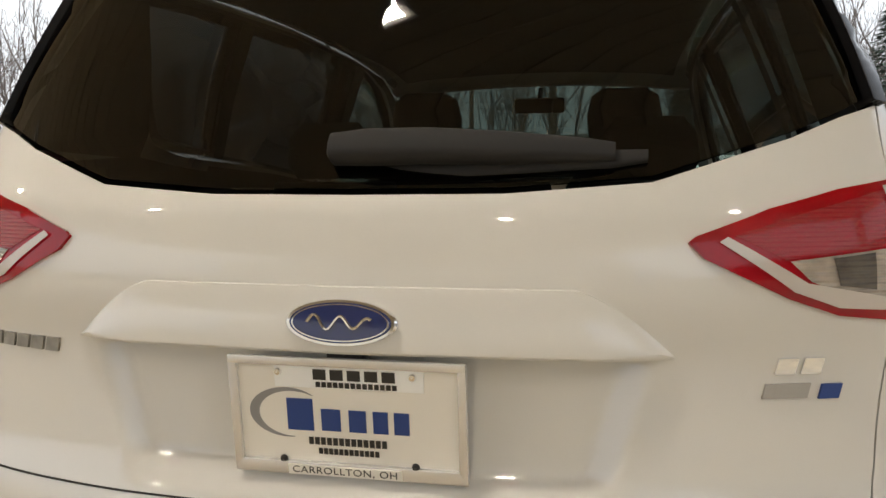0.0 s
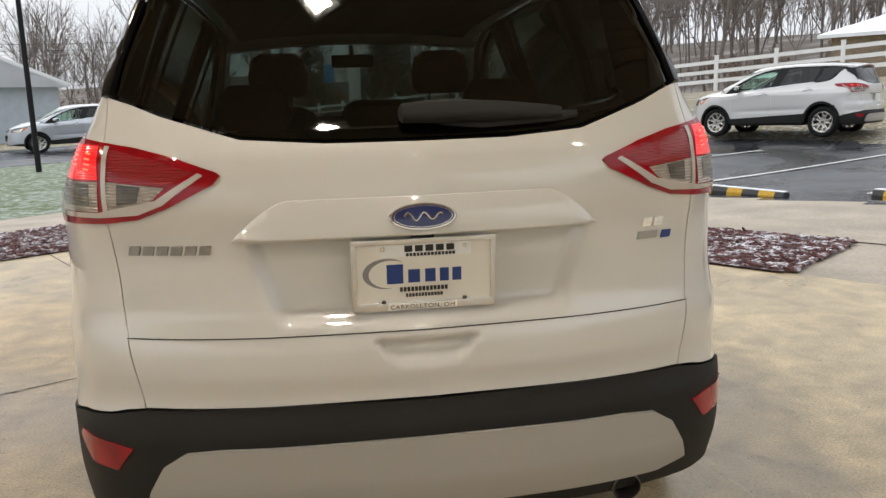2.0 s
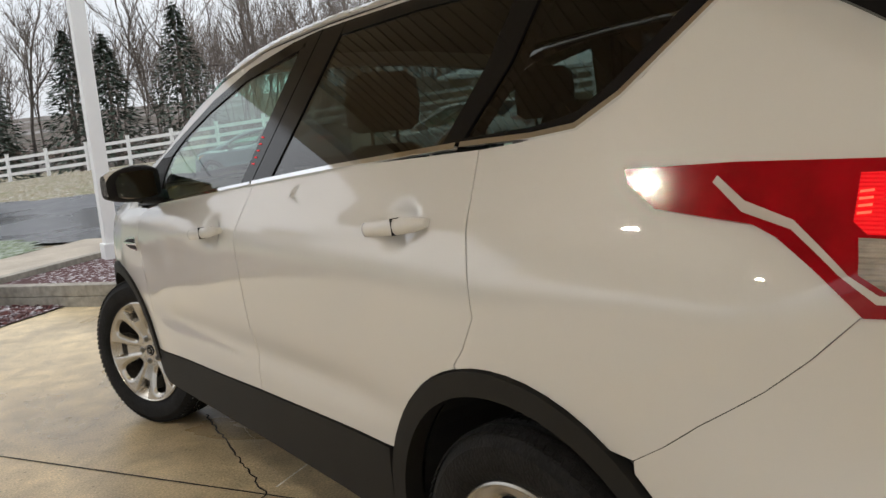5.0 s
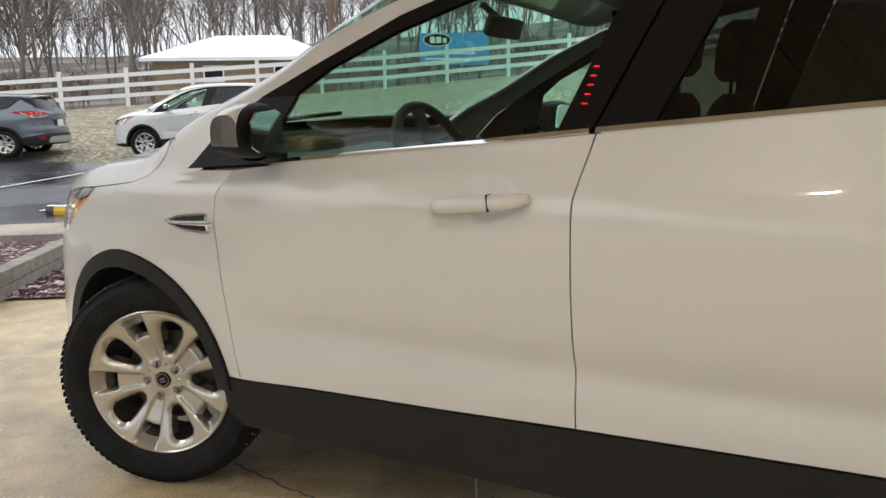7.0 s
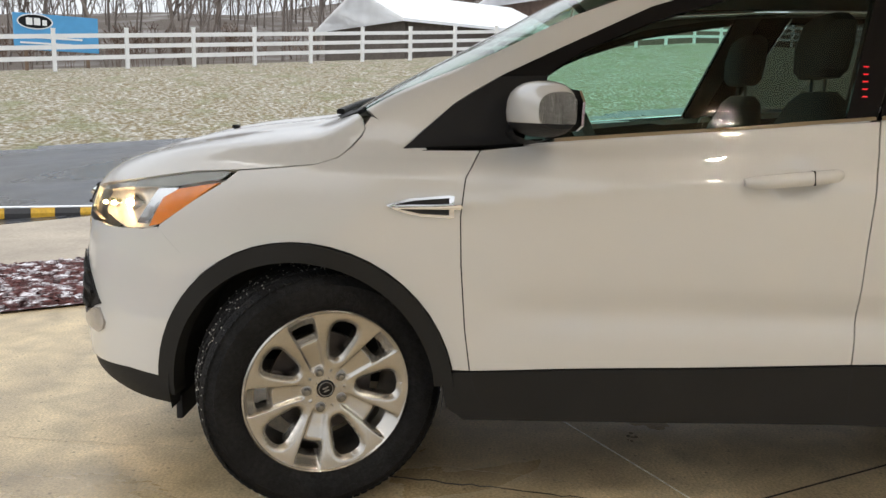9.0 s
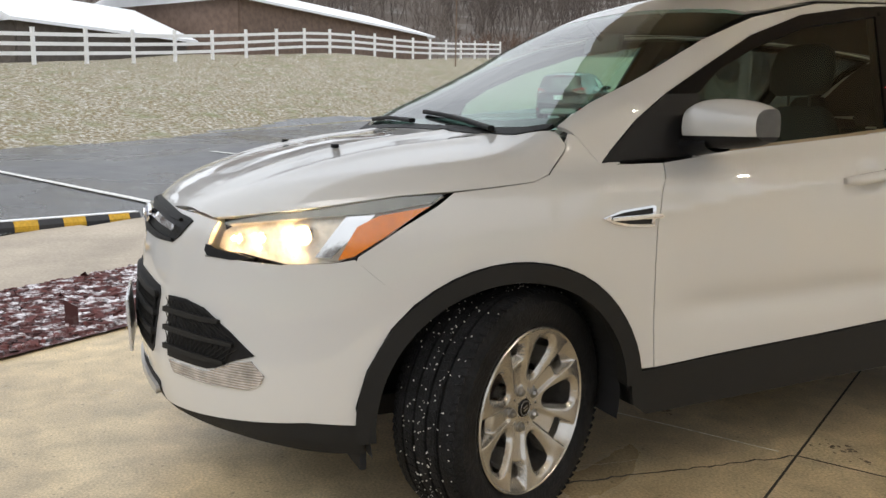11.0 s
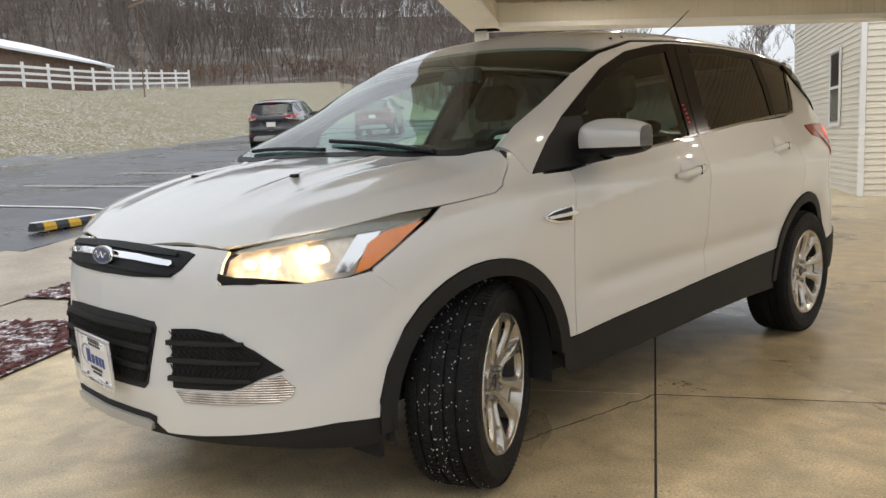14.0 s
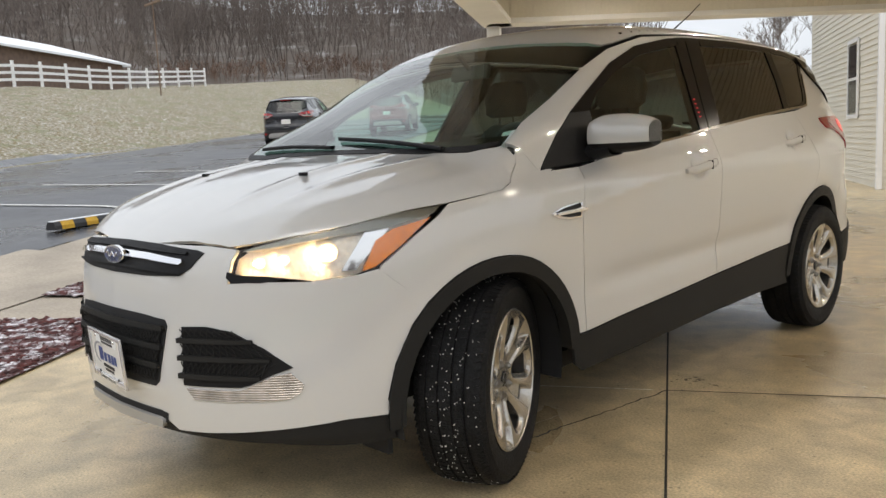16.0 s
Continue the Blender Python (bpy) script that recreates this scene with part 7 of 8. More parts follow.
def road_line(c, a0, a1):
    bm = bmesh.new()
    last = None
    for a in np.linspace(a0, a1, 14):
        row = []
        for o in (-0.05, 0.05):
            x, y = (c + o) * -0.4 + a * 0.92, (c + o) * 0.92 + a * 0.4
            row.append(bm.verts.new((x, y, height_at(x, y) + 0.003)))
        if last:
            bm.faces.new((last[0], last[1], row[1], row[0]))
        last = row
    tagged(part("trim_road_line", bm, M["line"], None), "worn white parking bay line", "road line", kind="structure")


for c in (9.7, 7.0, 4.24, 1.47, -1.3, -5.5, -8.3, -11.0):
    road_line(c, 7.1, 12.8)


# timber-edged planter with a white column
def planter():
    t = thing("planter", "weathered timber planter border at the corner of the bed", "planter")
    s0, s1, n0, n1, h = -5.4, -3.3, 2.55, 4.55, 0.20
    for a, b in (((s0, n0), (s1, n0)), ((s0, n1), (s1, n1)), ((s0, n0 + 0.12), (s0, n1 - 0.12)), ((s1, n0 + 0.12), (s1, n1 - 0.12))):
        p, q = site(*a), site(*b)
        d = q - p
        for k in range(2):
            bm = bmesh.new()
            m = Matrix.Translation((p + q) / 2 + Vector((0, 0, 0.05 + 0.1 * k - 0.01))) @ d.to_track_quat("X", "Z").to_matrix().to_4x4()
            box(bm, 0, 0, 0, d.length + 0.1, 0.12, 0.097, m, 0.008)
            part("timber", bm, M["wood"], t)
    bm = bmesh.new()
    vs = [bm.verts.new(site(a, b, 0.13)) for a, b in ((s0, n0), (s0, n1), (s1, n1), (s1, n0))]
    bm.faces.new(vs)
    part("mulch_fill", bm, M["mulch"], t)
    c = thing("sign_post", "white square post standing in the planter", "post")
    p = site(-5.15, 4.25)
    bm = bmesh.new()
    box(bm, p.x, p.y, 3.0, 0.15, 0.15, 6.2, None, 0.015)
    part("shaft", bm, M["vinyl"], c)
    bm = bmesh.new()
    box(bm, p.x, p.y, 0.2, 0.2, 0.2, 0.2, None, 0.01)
    part("foot", bm, M["vinyl"], c)


planter()


# mulch chips near the drive, dusted with snow
def chips(name, s0, s1, n0, n1, count, keep, mat, label):
    rng = np.random.default_rng(5)
    base = np.array([(-1, -1, 0), (1, -1, 0), (1, 1, 0), (-1, 1, 0), (-0.7, -0.6, 1), (0.7, -0.7, 1), (0.6, 0.7, 1), (-0.7, 0.6, 1)], float)
    quads = [(4, 5, 6, 7), (0, 1, 5, 4), (1, 2, 6, 5), (2, 3, 7, 6), (3, 0, 4, 7)]
    vs, fs = [], []
    where = np.stack([rng.uniform(s0, s1, count), rng.uniform(n0, n1, count)], 1)
    tops = height(where[:, 0], where[:, 1])
    for (s, n), top in zip(where, tops):
        if not keep(s, n):
            continue
        a, t = rng.uniform(0, math.tau), rng.normal(0, 0.35)
        sx, sy, sz = rng.uniform(0.018, 0.042), rng.uniform(0.010, 0.022), rng.uniform(0.008, 0.02)
        p = base * (sx, sy, sz)
        p = p @ np.array([[math.cos(a), math.sin(a), 0], [-math.sin(a), math.cos(a), 0], [0, 0, 1]])
        p[:, 2] += p[:, 0] * math.tan(t) * 0.5
        k = len(vs) * 8
        vs.append(p + (0.6 * s + 0.8 * n, -0.8 * s + 0.6 * n, top + 0.012))
        fs += [tuple(k + j for j in q) for q in quads]
    ob = mesh_object(name, np.concatenate(vs), fs, mat)
    tagged(ob, label, "mulch", kind="stuff")


def chip_material():
    m = bpy.data.materials.new("mulch_chips_dusted_with_snow")
    m.use_nodes = True
    n, l = m.node_tree.nodes, m.node_tree.links
    p = n["Principled BSDF"]
    p.inputs["Roughness"].default_value = 0.85
    geo, ramp, ramp2, mix, tex, co, up = n.new("ShaderNodeNewGeometry"), n.new("ShaderNodeValToRGB"), n.new("ShaderNodeMapRange"), n.new("ShaderNodeMix"), n.new("ShaderNodeTexNoise"), n.new("ShaderNodeTexCoord"), n.new("ShaderNodeSeparateXYZ")
    mix.data_type = "RGBA"
    ramp.color_ramp.elements[0].color = (0.035, 0.012, 0.012, 1)
    ramp.color_ramp.elements[1].color = (0.13, 0.04, 0.036, 1)
    l.new(geo.outputs["Random Per Island"], ramp.inputs["Fac"])
    tex.inputs["Scale"].default_value = 11
    tex.inputs["Detail"].default_value = 5
    l.new(co.outputs["Object"], tex.inputs["Vector"])
    ramp2.inputs["From Min"].default_value, ramp2.inputs["From Max"].default_value = 0.49, 0.62
    l.new(tex.outputs["Fac"], ramp2.inputs["Value"])
    l.new(geo.outputs["Normal"], up.inputs[0])
    mul = n.new("ShaderNodeMath")
    mul.operation = "MULTIPLY"
    l.new(ramp2.outputs["Result"], mul.inputs[0])
    l.new(up.outputs["Z"], mul.inputs[1])
    l.new(mul.outputs[0], mix.inputs["Factor"])
    l.new(ramp.outputs["Color"], mix.inputs["A"])
    mix.inputs["B"].default_value = (0.70, 0.69, 0.72, 1)
    l.new(mix.outputs["Result"], p.inputs["Base Color"])
    return m


M["chips"] = chip_material()
chips("mulch_chips", -4.3, 1.0, 2.9, 4.28, 9000, lambda s, n: s < 1.0, M["chips"], "red-brown bark chips dusted with snow")
chips("mulch_chips_front", -6.55, -4.3, -6, 2.5, 9000, lambda s, n: True, M["chips"], "red-brown bark chips dusted with snow")
chips("mulch_chips_far", 1.9, 7.5, 2.9, 4.28, 5000, lambda s, n: s > 1.9, M["chips"], "red-brown bark chips dusted with snow")


def shrub(s, n, r):
    p = site(s, n)
    t = thing("shrub", "low dark shrub capped with snow in the mulch", "shrub", Matrix.Translation((p.x, p.y, 0.02)))
    rng = random.Random(int(s * 10))
    for name, mat, lo, hi, k in (("foliage", "pine", 0.0, 0.8, 420), ("snow_cap", "snow", 0.72, 0.9, 130)):
        bm = bmesh.new()
        for _ in range(k):
            a, b = rng.uniform(0, math.tau), rng.uniform(lo, hi)
            rr = r * math.sqrt(max(0.05, 1 - (b / 0.95) ** 2)) * rng.uniform(0.75, 1.08)
            c = Vector((rr * math.cos(a) * (1 if name == "foliage" else rng.uniform(0, 1)), rr * math.sin(a) * (1 if name == "foliage" else rng.uniform(0, 1)), b * r * 0.95))
            box(bm, 0, 0, 0, 0.09, 0.05, 0.02, Matrix.Translation(c) @ Euler((rng.uniform(-1, 1), rng.uniform(-1, 1), rng.uniform(0, 6))).to_matrix().to_4x4())
        part(name, bm, M[mat], t)


shrub(-5.4, 2.2, 0.34)
shrub(2.9, 3.4, 0.36)
shrub(-5.5, -2.2, 0.34)


# ---------------------------------------------------------------- other cars
BODY_PARTS = ("front_fender", "front_door", "rear_door", "rear_quarter_panel", "cant_rail", "windscreen", "windscreen_border", "roof", "bonnet", "front_bumper", "bumper_lip", "tailgate", "rear_bumper", "rear_cladding", "sill_cladding", "wheel_arch_trim", "quarter_window", "window_surround", "inner_shell", "wheel_housing", "underbody", "wheel", "tail_lamp", "head_lamp", "upper_grille", "lower_grille", "dashboard", "front_seat", "rear_seat", "roof_lining", "rear_reflector", "silver_apron")
SKIP_SUB = ("badge", "number_plate", "rear_wiper", "wiper_blade", "reversing_camera", "pull_recess", "pillar_light", "door_lining", "brake_light", "bulb", "plate_bar", "mirror_arm")


def parked_car(m, paint, label, scale=(1, 1, 1), lights=False):
    """Another car of a like make: its own paint, size and parts."""
    t = thing("parked_car", label, "car", m, "parked cars")

    def follow(src, parent, local, deep):
        name = src.name.split(".")[0]
        o = new(name, src.data)
        o.parent = parent
        o.matrix_basis = local
        if src.data and src.data.materials and src.data.materials[0] == M["paint"]:
            o.material_slots[0].link = "OBJECT"
            o.material_slots[0].material = paint
        if deep:
            for ch in src.children:
                if not ch.name.split(".")[0].startswith(SKIP_SUB):
                    follow(ch, o, ch.matrix_basis.copy(), deep - 1)
        return o

    sc = Matrix.Diagonal((*scale, 1))
    for src in car.children:
        nm = src.name.split(".")[0]
        if nm in BODY_PARTS:
            base = src.matrix_basis.copy()
            if nm == "wheel":
                p = base.translation
                base = pose(p.x, p.y, p.z, 15, 0, 0 if p.x < 0 else 180)
            follow(src, t, sc @ base, 2 if nm in ("tailgate", "front_door", "rear_door", "wheel") else 1)
    bm = bmesh.new()
    box(bm, 0, -2.235 * scale[1], 0.86 * scale[2], 0.3, 0.012, 0.15)
    part("number_plate", bm, M["plate"], t)
    return t


def stand(s, n, heading, sink=0.0):
    p = site(s, n)
    z = float(height(s, n)) - 0.015 - sink
    # lean with the land along the heading
    f = Vector((math.sin(heading), math.cos(heading), 0))
    p2 = p + f * 1.3
    p1 = p - f * 1.3
    dz = height_at(p2.x, p2.y) - height_at(p1.x, p1.y)
    z = (height_at(p2.x, p2.y) + height_at(p1.x, p1.y)) / 2 - 0.015 - sink
    return Matrix.Translation((p.x, p.y, z)) @ Matrix.Rotation(-heading, 4, "Z") @ Matrix.Rotation(math.atan2(dz, 2.6), 4, "X")


ALONG = math.atan2(0.6, -0.8)
BACK = ALONG + math.pi
P_white = M["paint"]
P_black = material("black_car_paint", (0.012, 0.012, 0.016), 0.25, coat=1.0)
P_red = material("dark_red_car_paint", (0.22, 0.03, 0.02), 0.3, coat=1.0)
P_grey = material("slate_grey_car_paint", (0.10, 0.12, 0.145), 0.3, coat=1.0, metal=0.3)
P_silver = material("silver_car_paint", (0.50, 0.52, 0.55), 0.3, coat=1.0, metal=0.4)
parked_car(stand(-4.45, 16.6, BACK + 0.03), P_white, "small white sport utility car parked by the grass", (0.96, 0.91, 0.97))
parked_car(stand(-10.3, 17.4, BACK + 0.05), P_grey, "slate grey saloon car parked by the grass", (0.99, 1.04, 0.86))
parked_car(stand(23.6, 9.0, ALONG - 0.1), P_black, "black sport utility car parked on the car park", (1.0, 1.02, 1.0))
parked_car(stand(31.9, 7.3, ALONG - 0.05), P_red, "dark red sport utility car parked on the car park", (0.98, 0.98, 1.0))
parked_car(stand(-29.0, 10.0, BACK - 1.35), P_silver, "silver sport utility car on the side road", (1.04, 1.08, 1.03))


# ---------------------------------------------------------------- houses, signs and poles
def hip_house(name, label, s0, s1, n0, n1, eave, ridge, wall_mat, roof_mat, gable=False, windows=(), over=0.6):
    t = thing(name, label, "house")
    zb = min(float(height(s, n)) for s in (s0, s1) for n in (n0, n1)) - 0.3
    for a, b in (((s0, n0), (s1, n0)), ((s1, n0), (s1, n1)), ((s1, n1), (s0, n1)), ((s0, n1), (s0, n0))):
        p, q = site(*a), site(*b)
        d = q - p
        bm = bmesh.new()
        m = Matrix.Translation(((p.x + q.x) / 2, (p.y + q.y) / 2, (zb + eave) / 2)) @ Matrix.Rotation(math.atan2(d.y, d.x), 4, "Z")
        box(bm, 0, 0, 0, d.length, 0.2, eave - zb, m)
        if gable and abs(a[0] - b[0]) < 0.01:
            mid = (p + q) / 2
            v = [bm.verts.new((p.x, p.y, eave)), bm.verts.new((q.x, q.y, eave)), bm.verts.new((mid.x, mid.y, ridge))]
            bm.faces.new(v)
        part("wall", bm, wall_mat, t)
    bm = bmesh.new()
    o = over
    nm = (n0 + n1) / 2
    cut = 0 if gable else (n1 - n0) / 2 * 0.8
    th = 0.18
    lo = [site(s0 - o, n0 - o, eave - 0.1), site(s1 + o, n0 - o, eave - 0.1), site(s1 + o, n1 + o, eave - 0.1), site(s0 - o, n1 + o, eave - 0.1)]
    hi = [site(s0 - o + cut, nm, ridge), site(s1 + o - cut, nm, ridge)]
    v = [bm.verts.new(p) for p in lo + hi]
    up = [bm.verts.new(p + Vector((0, 0, th))) for p in lo + hi]
    for ids in ((0, 1, 5, 4), (1, 2, 5), (2, 3, 4, 5), (3, 0, 4)):
        bm.faces.new([up[i] for i in ids])
        bm.faces.new([v[i] for i in ids][::-1])
    for i in range(4):
        bm.faces.new((v[i], v[(i + 1) % 4], up[(i + 1) % 4], up[i]))
    part("roof", bm, roof_mat, t, "snow-covered roof")
    for s, z, w, h in windows:
        p = site(s, n0 - 0.11, z)
        m = Matrix.Translation(p) @ Matrix.Rotation(math.atan2(-0.8, 0.6), 4, "Z")
        bm = bmesh.new()
        box(bm, 0, 0, 0, w + 0.16, 0.05, h + 0.16, m)
        wf_ = part("window", bm, M["vinyl"], t)
        bm = bmesh.new()
        box(bm, 0, -0.03, 0, w, 0.03, h, m)
        part("pane", bm, M["black"], wf_)
    return t


hip_house("house", "low brick house with a snow-covered hipped roof behind the fence", -11.6, -2.8, 41, 49, 3.75, 5.1, M["brick"], M["snow"], windows=((-8.6, 3.0, 0.9, 0.7), (-5.0, 3.0, 0.9, 0.7)))
dark_wall = material("dark_barn_boards", (0.10, 0.085, 0.075), 0.9, var=0.2, grain=0.3)
hip_house("barn", "open-sided dark barn with snow on its roof", 24.0, 36.0, 41, 52, 6.4, 8.6, dark_wall, M["snow"], True)
hip_house("barn", "long brown barn with a white snowy roof", 38.0, 63.0, 38, 52, 9.3, 11.4, material("brown_barn_wall", (0.16, 0.11, 0.085), 0.9, var=0.2), M["snow"], True)
hip_house("house", "pale blue-grey house with a snowy roof across the road", -52, -44, 6, 15, 2.6, 4.6, M["grey_wall"], M["snow"], True, windows=((-50, 1.0, 1.0, 0.9), (-47, 1.0, 1.0, 0.9)))


def board_sign():
    t = thing("board_sign", "blue roadside sign board with a dark oval emblem on posts", "sign")
    m = Matrix.Translation(site(3.1, 33.0, 0)) @ Matrix.Rotation(math.atan2(-0.8, 0.6), 4, "Z")
    gz = float(height(3.1, 33.0))
    bm = bmesh.new()
    box(bm, 0, 0, 3.62, 3.0, 0.12, 1.35, m, 0.01)
    part("board", bm, M["sign_blue"], t)
    for x in (-1.1, 1.1):
        bm = bmesh.new()
        box(bm, x, 0.1, (gz + 3.4) / 2, 0.12, 0.12, 3.4 - gz + 0.3, m)
        part("post", bm, M["rust"], t)
    for nm, mat, w, h, d in (("emblem_border", "vinyl", 1.25, 0.58, -0.065), ("emblem", "black", 1.15, 0.5, -0.075)):
        bm = bmesh.new()
        v = [bm.verts.new(m @ Vector((-0.75 + w / 2 * math.cos(a), d, 4.0 + h / 2 * math.sin(a)))) for a in np.linspace(0, math.tau, 33)[:-1]]
        bm.faces.new(v)
        part(nm, bm, M[mat], t)
    for x, z, w, h in ((-0.95, 4.0, 0.22, 0.26), (-0.68, 4.0, 0.22, 0.26), (-0.42, 3.97, 0.16, 0.2), (-0.2, 3.42, 2.2, 0.07), (-0.4, 3.2, 1.8, 0.07), (0.55, 3.2, 0.0, 0.0)):
        if w:
            bm = bmesh.new()
            box(bm, x, -0.082, z, w, 0.008, h, m)
            part("print_bar", bm, M["vinyl"], t)


board_sign()


def billboard():
    t = thing("billboard", "blue and white panel sign on brown posts", "sign")
    a, b = Vector((0.6, 56.5, 0)), Vector((3.2, 56.4, 0))
    for nm, x0, x1, mat in (("blue_panel", 0.6, 1.35, "sign_blue"), ("white_panel", 1.35, 3.2, "vinyl")):
        bm = bmesh.new()
        box(bm, (x0 + x1) / 2, 56.5, 3.3, x1 - x0, 0.1, 1.3)
        part(nm, bm, M[mat], t)
    for x in (0.8, 1.6, 2.9):
        bm = bmesh.new()
        box(bm, x, 56.6, 1.6, 0.12, 0.1, 4.0)
        part("post", bm, M["rust"], t)
    for x, z, w, h in ((2.1, 3.3, 0.08, 1.3), (2.3, 3.4, 1.8, 0.07)):
        bm = bmesh.new()
        box(bm, x, 56.44, z, w, 0.02, h)
        part("print_bar", bm, M["rust"], t)


billboard()


def pole(x, y, h, r, mat, label, name="utility_pole", arms=True, lean=0.0):
    t = thing(name, label, "pole")
    z = height_at(x, y) - 0.2
    bm = bmesh.new()
    tube(bm, [(x, y, z), (x + lean * h, y, z + h)], [r, r * 0.7], 10)
    part("shaft", bm, mat, t, smooth=True)
    if arms:
        bm = bmesh.new()
        box(bm, x + lean * h, y, z + h - 0.5, 2.2, 0.1, 0.12)
        part("cross_arm", bm, mat, t)


pole(-7.4, 41.0, 9.0, 0.14, M["rust"], "brown wooden utility pole beside the road")
pole(-1.85, 26.6, 9.5, 0.15, M["rust"], "brown wooden utility pole beside the road")
pole(-7.0, 17.0, 7.5, 0.07, M["matte"], "slim dark lamp post on the lawn", "lamp_post", False)
pole(30.0, 25.5, 12.0, 0.16, M["rust"], "tall wooden utility pole behind the fence", arms=False)
pole(47.5, -21.0, 6.5, 0.05, M["rust"], "thin aerial mast behind the fence", "aerial_mast")


def wires(a, b, k):
    t = thing("overhead_wire", "thin dark overhead wires along the road", "wire")
    for dz in range(k):
        bm = bmesh.new()
        pts = []
        for f in np.linspace(0, 1, 17):
            p = Vector(a).lerp(Vector(b), f)
            p.z += dz * 0.5 - 1.2 * (1 - (2 * f - 1) ** 2)
            pts.append(p)
        tube(bm, pts, 0.018, 4)
        part("wire", bm, M["shell"], t)


wires((-60, 44, 7.0), (-1.85, 26.6, 8.6), 2)
wires((-1.85, 26.6, 8.6), (30.0, 25.5, 11.5), 2)
wires((-40, 62, 6.0), (40, 58, 8.0), 2)


# ---------------------------------------------------------------- trees
def branch_lines(seed, tall, levels, spread, thin, girth=0.0095):
    """Segments (start, end, radius, radius) of a bare tree."""
    rng = random.Random(seed)
    segs = []

    def grow(p, d, length, r, lev):
        k = 4 if lev == levels else 3
        q = p
        for i in range(k):
            d2 = (d + Vector((rng.gauss(0, 0.10), rng.gauss(0, 0.10), rng.gauss(0.04, 0.06)))).normalized()
            e = q + d2 * (length / k)
            r2 = r * (1 - 0.14 * (i + 1) / k * 2)
            segs.append((q, e, r * (1 - 0.28 * i / k), r2))
            if lev > 0 and (lev < levels or i >= 1):
                for _ in range(rng.choice((1, 2)) if lev > 1 else 2):
                    a = rng.uniform(0, math.tau)
                    side = d2.orthogonal().normalized()
                    side = (Matrix.Rotation(a, 3, d2) @ side)
                    nd = (d2 * rng.uniform(0.55, 0.95) + side * spread * rng.uniform(0.5, 1.0) + Vector((0, 0, 0.25))).normalized()
                    grow(e, nd, length * rng.uniform(0.42, 0.62), max(r2 * rng.uniform(0.42, 0.6), thin), lev - 1)
            q, d, = e, d2
        if lev > 0:
            grow(q, d, length * 0.55, max(r * 0.55, thin), lev - 1)

    grow(Vector((0, 0, -0.3)), Vector((rng.gauss(0, 0.04), rng.gauss(0, 0.04), 1)).normalized(), tall * 0.52, tall * girth, levels)
    return segs


def segs_mesh(segs, sides=3, twig=0.0):
    """Arrays of vertices and faces for prisms round the segments; those thinner than twig become single slips."""
    a = np.array([s[0][:] for s in segs])
    b = np.array([s[1][:] for s in segs])
    ra, rb = np.array([s[2] for s in segs]), np.array([s[3] for s in segs])
    d = b - a
    d /= np.maximum(np.linalg.norm(d, axis=1, keepdims=True), 1e-9)
    ref = np.where(np.abs(d[:, 2:3]) < 0.9, np.array([[0, 0, 1.0]]), np.array([[1.0, 0, 0]]))
    u = np.cross(d, ref)
    u /= np.linalg.norm(u, axis=1, keepdims=True)
    w = np.cross(d, u)
    thick = np.nonzero(ra > twig)[0]
    thin = np.nonzero(ra <= twig)[0]
    rows = []
    for base, r in ((a, ra), (b, rb)):
        for k in range(sides):
            t = k * math.tau / sides
            rows.append((base + (u * math.cos(t) + w * math.sin(t)) * r[:, None])[thick])
    v = np.stack(rows, 1).reshape(-1, 3)
    n = len(thick)
    off = (np.arange(n) * 2 * sides)[:, None]
    f = np.concatenate([off + np.array([[k, (k + 1) % sides, sides + (k + 1) % sides, sides + k]]) for k in range(sides)], 0)
    if len(thin):
        ang = np.random.default_rng(len(segs)).uniform(0, math.pi, len(thin))[:, None]
        side = (u[thin] * np.cos(ang) + w[thin] * np.sin(ang))
        p0, p1 = side * ra[thin, None] * 1.35, side * rb[thin, None] * 1.35
        slips = np.stack([a[thin] - p0, a[thin] + p0, b[thin] + p1, b[thin] - p1], 1).reshape(-1, 3)
        f = np.concatenate([f, len(v) + np.arange(len(thin) * 4).reshape(-1, 4)], 0)
        v = np.concatenate([v, slips], 0)
    return v, f


def mass_mesh(name, verts, quads, mat):
    me = bpy.data.meshes.new(name)
    me.vertices.add(len(verts))
    me.vertices.foreach_set("co", verts.astype(np.float32).ravel())
    me.loops.add(len(quads) * 4)
    me.loops.foreach_set("vertex_index", quads.astype(np.int32).ravel())
    me.polygons.add(len(quads))
    me.polygons.foreach_set("loop_start", np.arange(len(quads), dtype=np.int32) * 4)
    me.update(calc_edges=True)
    me.materials.append(mat)
    return me


templates = [segs_mesh(branch_lines(k, 14.0, 3, 0.75, 0.011), twig=0.05) for k in (3, 7, 11, 15, 19)]
far_templates = [segs_mesh(branch_lines(k, 13.0, 2, 0.5, 0.022, 0.006), twig=0.06) for k in (21, 22, 23, 24, 25)]


def forest(name, spots, pool, label, seed, mat="bark"):
    rng = np.random.default_rng(seed)
    vs, fs, k = [], [], 0
    for s, n, sc in spots:
        v, f = pool[rng.integers(len(pool))]
        a = rng.uniform(0, math.tau)
        rot = np.array([[math.cos(a), math.sin(a), 0], [-math.sin(a), math.cos(a), 0], [0, 0, 1]])
        p = (v * sc) @ rot + np.array([0.6 * s + 0.8 * n, -0.8 * s + 0.6 * n, float(height(s, n))])
        vs.append(p)
        fs.append(f + k)
        k += len(v)
    ob = new(name, mass_mesh(name, np.concatenate(vs), np.concatenate(fs), M[mat]))
    return tagged(ob, label, "woods", kind="stuff")


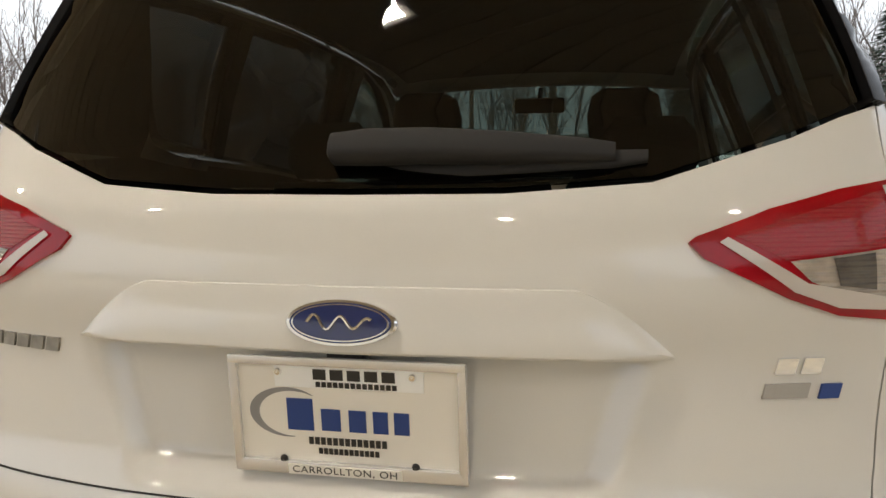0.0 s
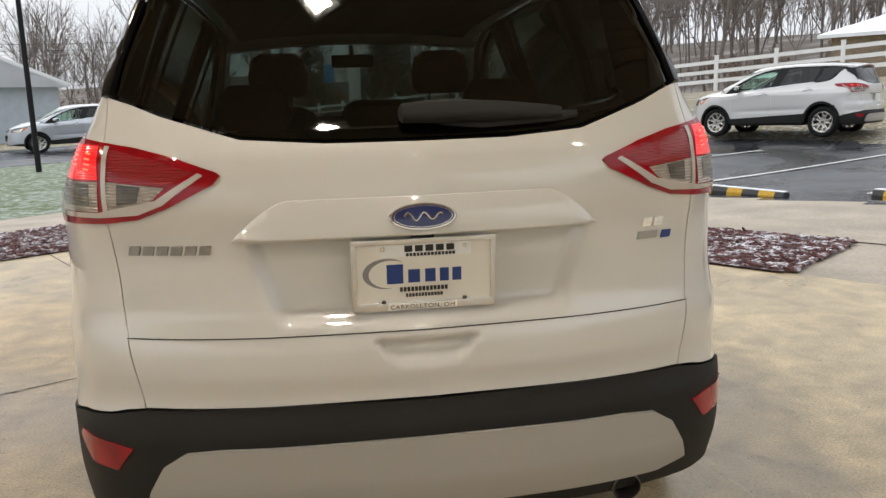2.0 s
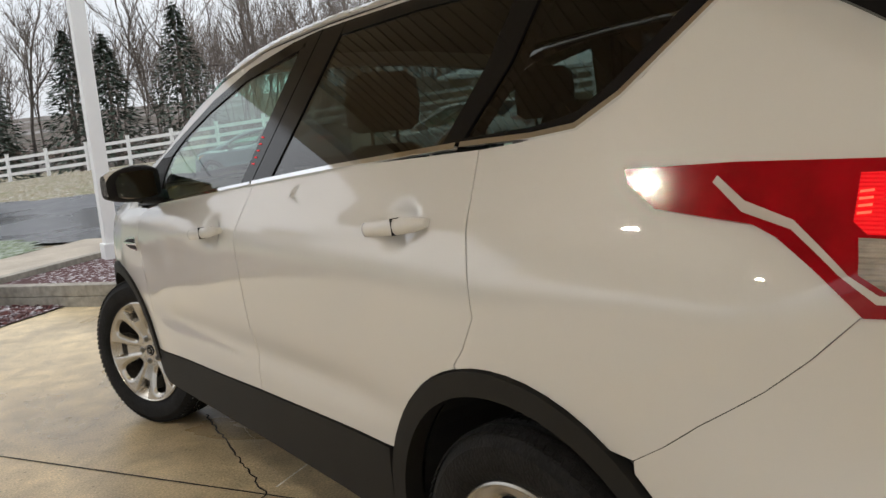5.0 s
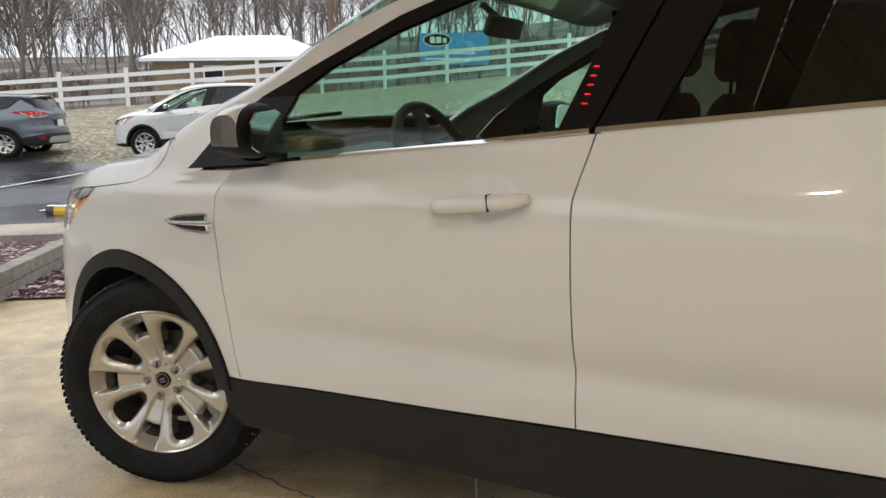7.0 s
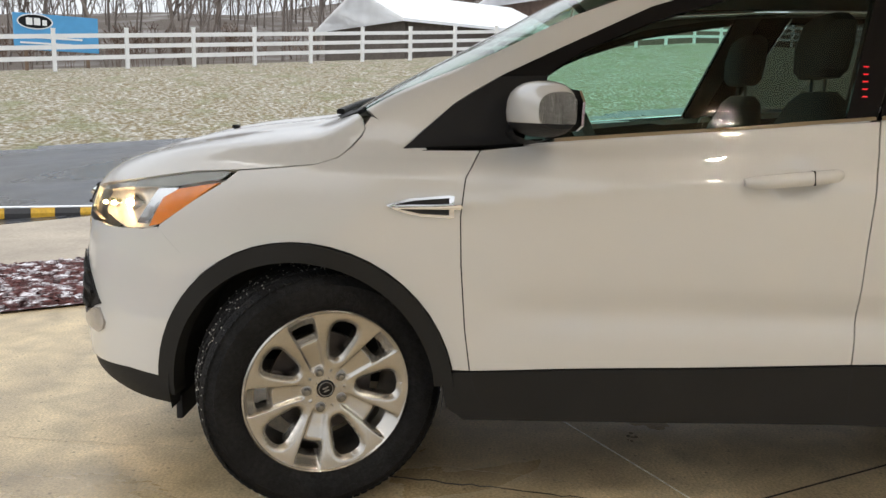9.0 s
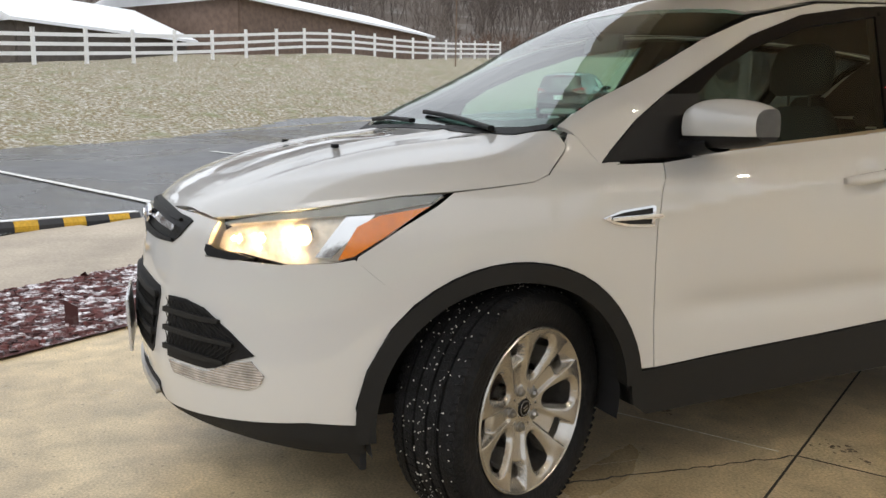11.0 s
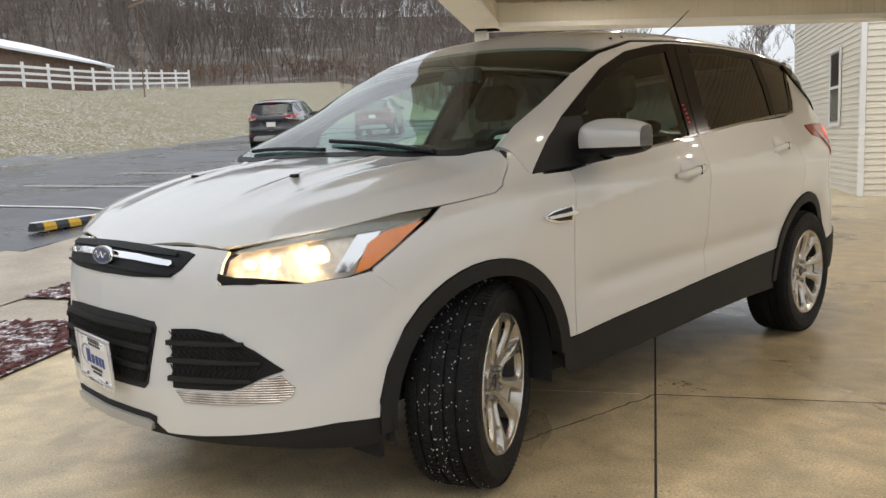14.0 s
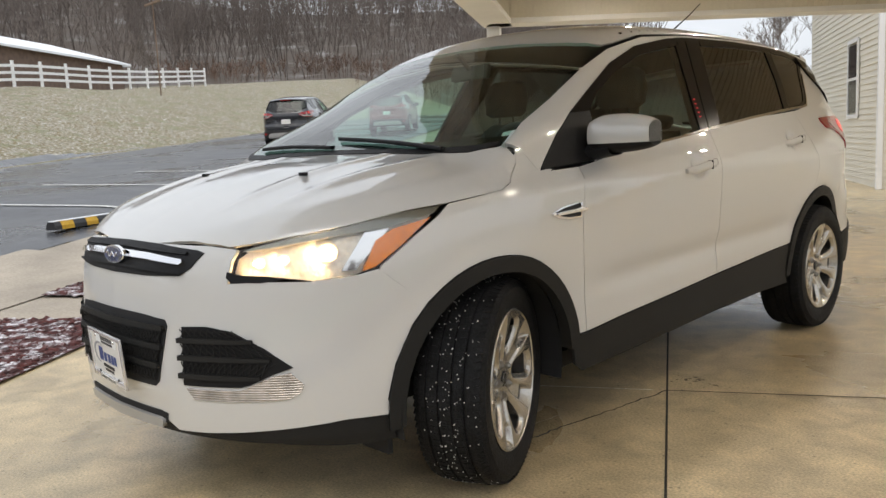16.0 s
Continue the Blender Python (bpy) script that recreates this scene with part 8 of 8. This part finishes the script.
def scatter(seed, count, s0, s1, n0, n1, lo, hi, ok=lambda s, n: True):
    rng = np.random.default_rng(seed)
    out = []
    while len(out) < count:
        s, n = rng.uniform(s0, s1), rng.uniform(n0, n1)
        if ok(s, n):
            out.append((s, n, rng.uniform(lo, hi)))
    return out


forest("woods_behind_fence", scatter(1, 220, -75, 60, 55, 125, 0.75, 1.35), templates, "bare grey-brown winter woods behind the fence", 2)
forest("woods_beyond_road", scatter(3, 225, -125, -58, -70, 60, 0.6, 1.15), templates, "bare grey-brown winter woods beyond the road", 4)
forest("woods_on_hill", scatter(5, 2700, 108, 250, -14, 190, 0.65, 1.25), far_templates, "bare grey-brown winter woods on the hill", 6, "far_bark")
forest("woods_on_ridge", scatter(7, 480, -130, 110, 120, 200, 0.8, 1.3), far_templates, "bare grey-brown winter woods on the far ridge", 8, "far_bark")
M["brush_twig"] = material("red_brown_brush", (0.15, 0.10, 0.075), 0.95, var=0.3, var_scale=0.1)
bush = [segs_mesh(branch_lines(k, 3.0, 2, 1.1, 0.02), twig=0.025) for k in (41, 42, 43)]
forest("brush_on_hill_foot", scatter(9, 520, 96, 125, -40, 150, 0.6, 1.5), bush, "red-brown leafless brush at the foot of the hill", 10, "brush_twig")
forest("brush_behind_fence", scatter(11, 300, -70, 60, 50, 62, 0.5, 1.2, lambda s, n: not (20 < s < 64 and n < 55)), bush, "red-brown leafless brush behind the fence", 12, "brush_twig")
forest("brush_beyond_road", scatter(13, 400, -85, -56, -70, 60, 0.6, 1.5), bush, "red-brown leafless brush beyond the road", 14, "brush_twig")


def bare_tree(s, n, tall, seed):
    p = site(s, n)
    t = thing("bare_tree", "leafless grey-barked tree with spreading limbs", "tree", Matrix.Translation((p.x, p.y, float(height(s, n)))), "bare trees")
    segs = branch_lines(seed, tall, 4, 0.8, 0.010)
    thick = [q for q in segs if q[2] > 0.35 * segs[0][2]]
    fine = [q for q in segs if q[2] <= 0.35 * segs[0][2]]
    for nm, some, sides in (("trunk", thick, 6), ("crown", fine, 3)):
        v, f = segs_mesh(some, sides, 0.022)
        ob = new(nm, mass_mesh(nm, v, f, M["bark"]))
        ob.parent = t


for i, (s, n, h) in enumerate(((9.0, 52, 13), (-22, 50, 15), (-31, 53, 16), (-1, 54, 15), (15, 57, 16), (-44, 44, 15), (-52, 30, 14), (66, 47, 7), (57, 33.5, 4.5), (-17, 56, 16), (60, -16, 8), (66, -21, 8.5), (72, -20, 8))):
    bare_tree(s, n, h, 60 + i)


def conifer(s, n, tall, seed):
    p = site(s, n)
    rng = random.Random(seed)
    t = thing("conifer", "dark green conifer dusted with snow", "tree", Matrix.Translation((p.x, p.y, float(height(s, n)))), "conifers")
    bm = bmesh.new()
    tube(bm, [(0, 0, -0.2), (0, 0, tall * 0.95)], [0.16, 0.03], 8)
    part("trunk", bm, M["bark"], t)
    vs, fs = [], []
    for i in range(2600):
        f = rng.random() ** 0.75
        z = tall * (0.06 + 0.92 * (1 - f))
        r = tall * 0.33 * f * rng.uniform(0.35, 1.05)
        a = rng.uniform(0, math.tau)
        c = np.array([r * math.cos(a), r * math.sin(a), z - 0.18 * r])
        l, w = rng.uniform(0.25, 0.55), rng.uniform(0.08, 0.16)
        d = np.array([math.cos(a), math.sin(a), rng.uniform(-0.5, 0.1)])
        s_ = np.array([-math.sin(a), math.cos(a), rng.uniform(-0.3, 0.3)])
        k = len(vs)
        vs += [c - s_ * w, c + d * l - s_ * w * 0.2, c + d * l + s_ * w * 0.2, c + s_ * w]
        fs.append((k, k + 1, k + 2, k + 3))
    mesh_object("crown", vs, fs, M["pine"], t)


for i, (s, n, h) in enumerate(((-43, 39, 9), (-46, 42, 11), (-40, 44, 10), (-36, 43, 9), (-50, 37, 8), (-33, 47, 11))):
    conifer(s, n, h, i)
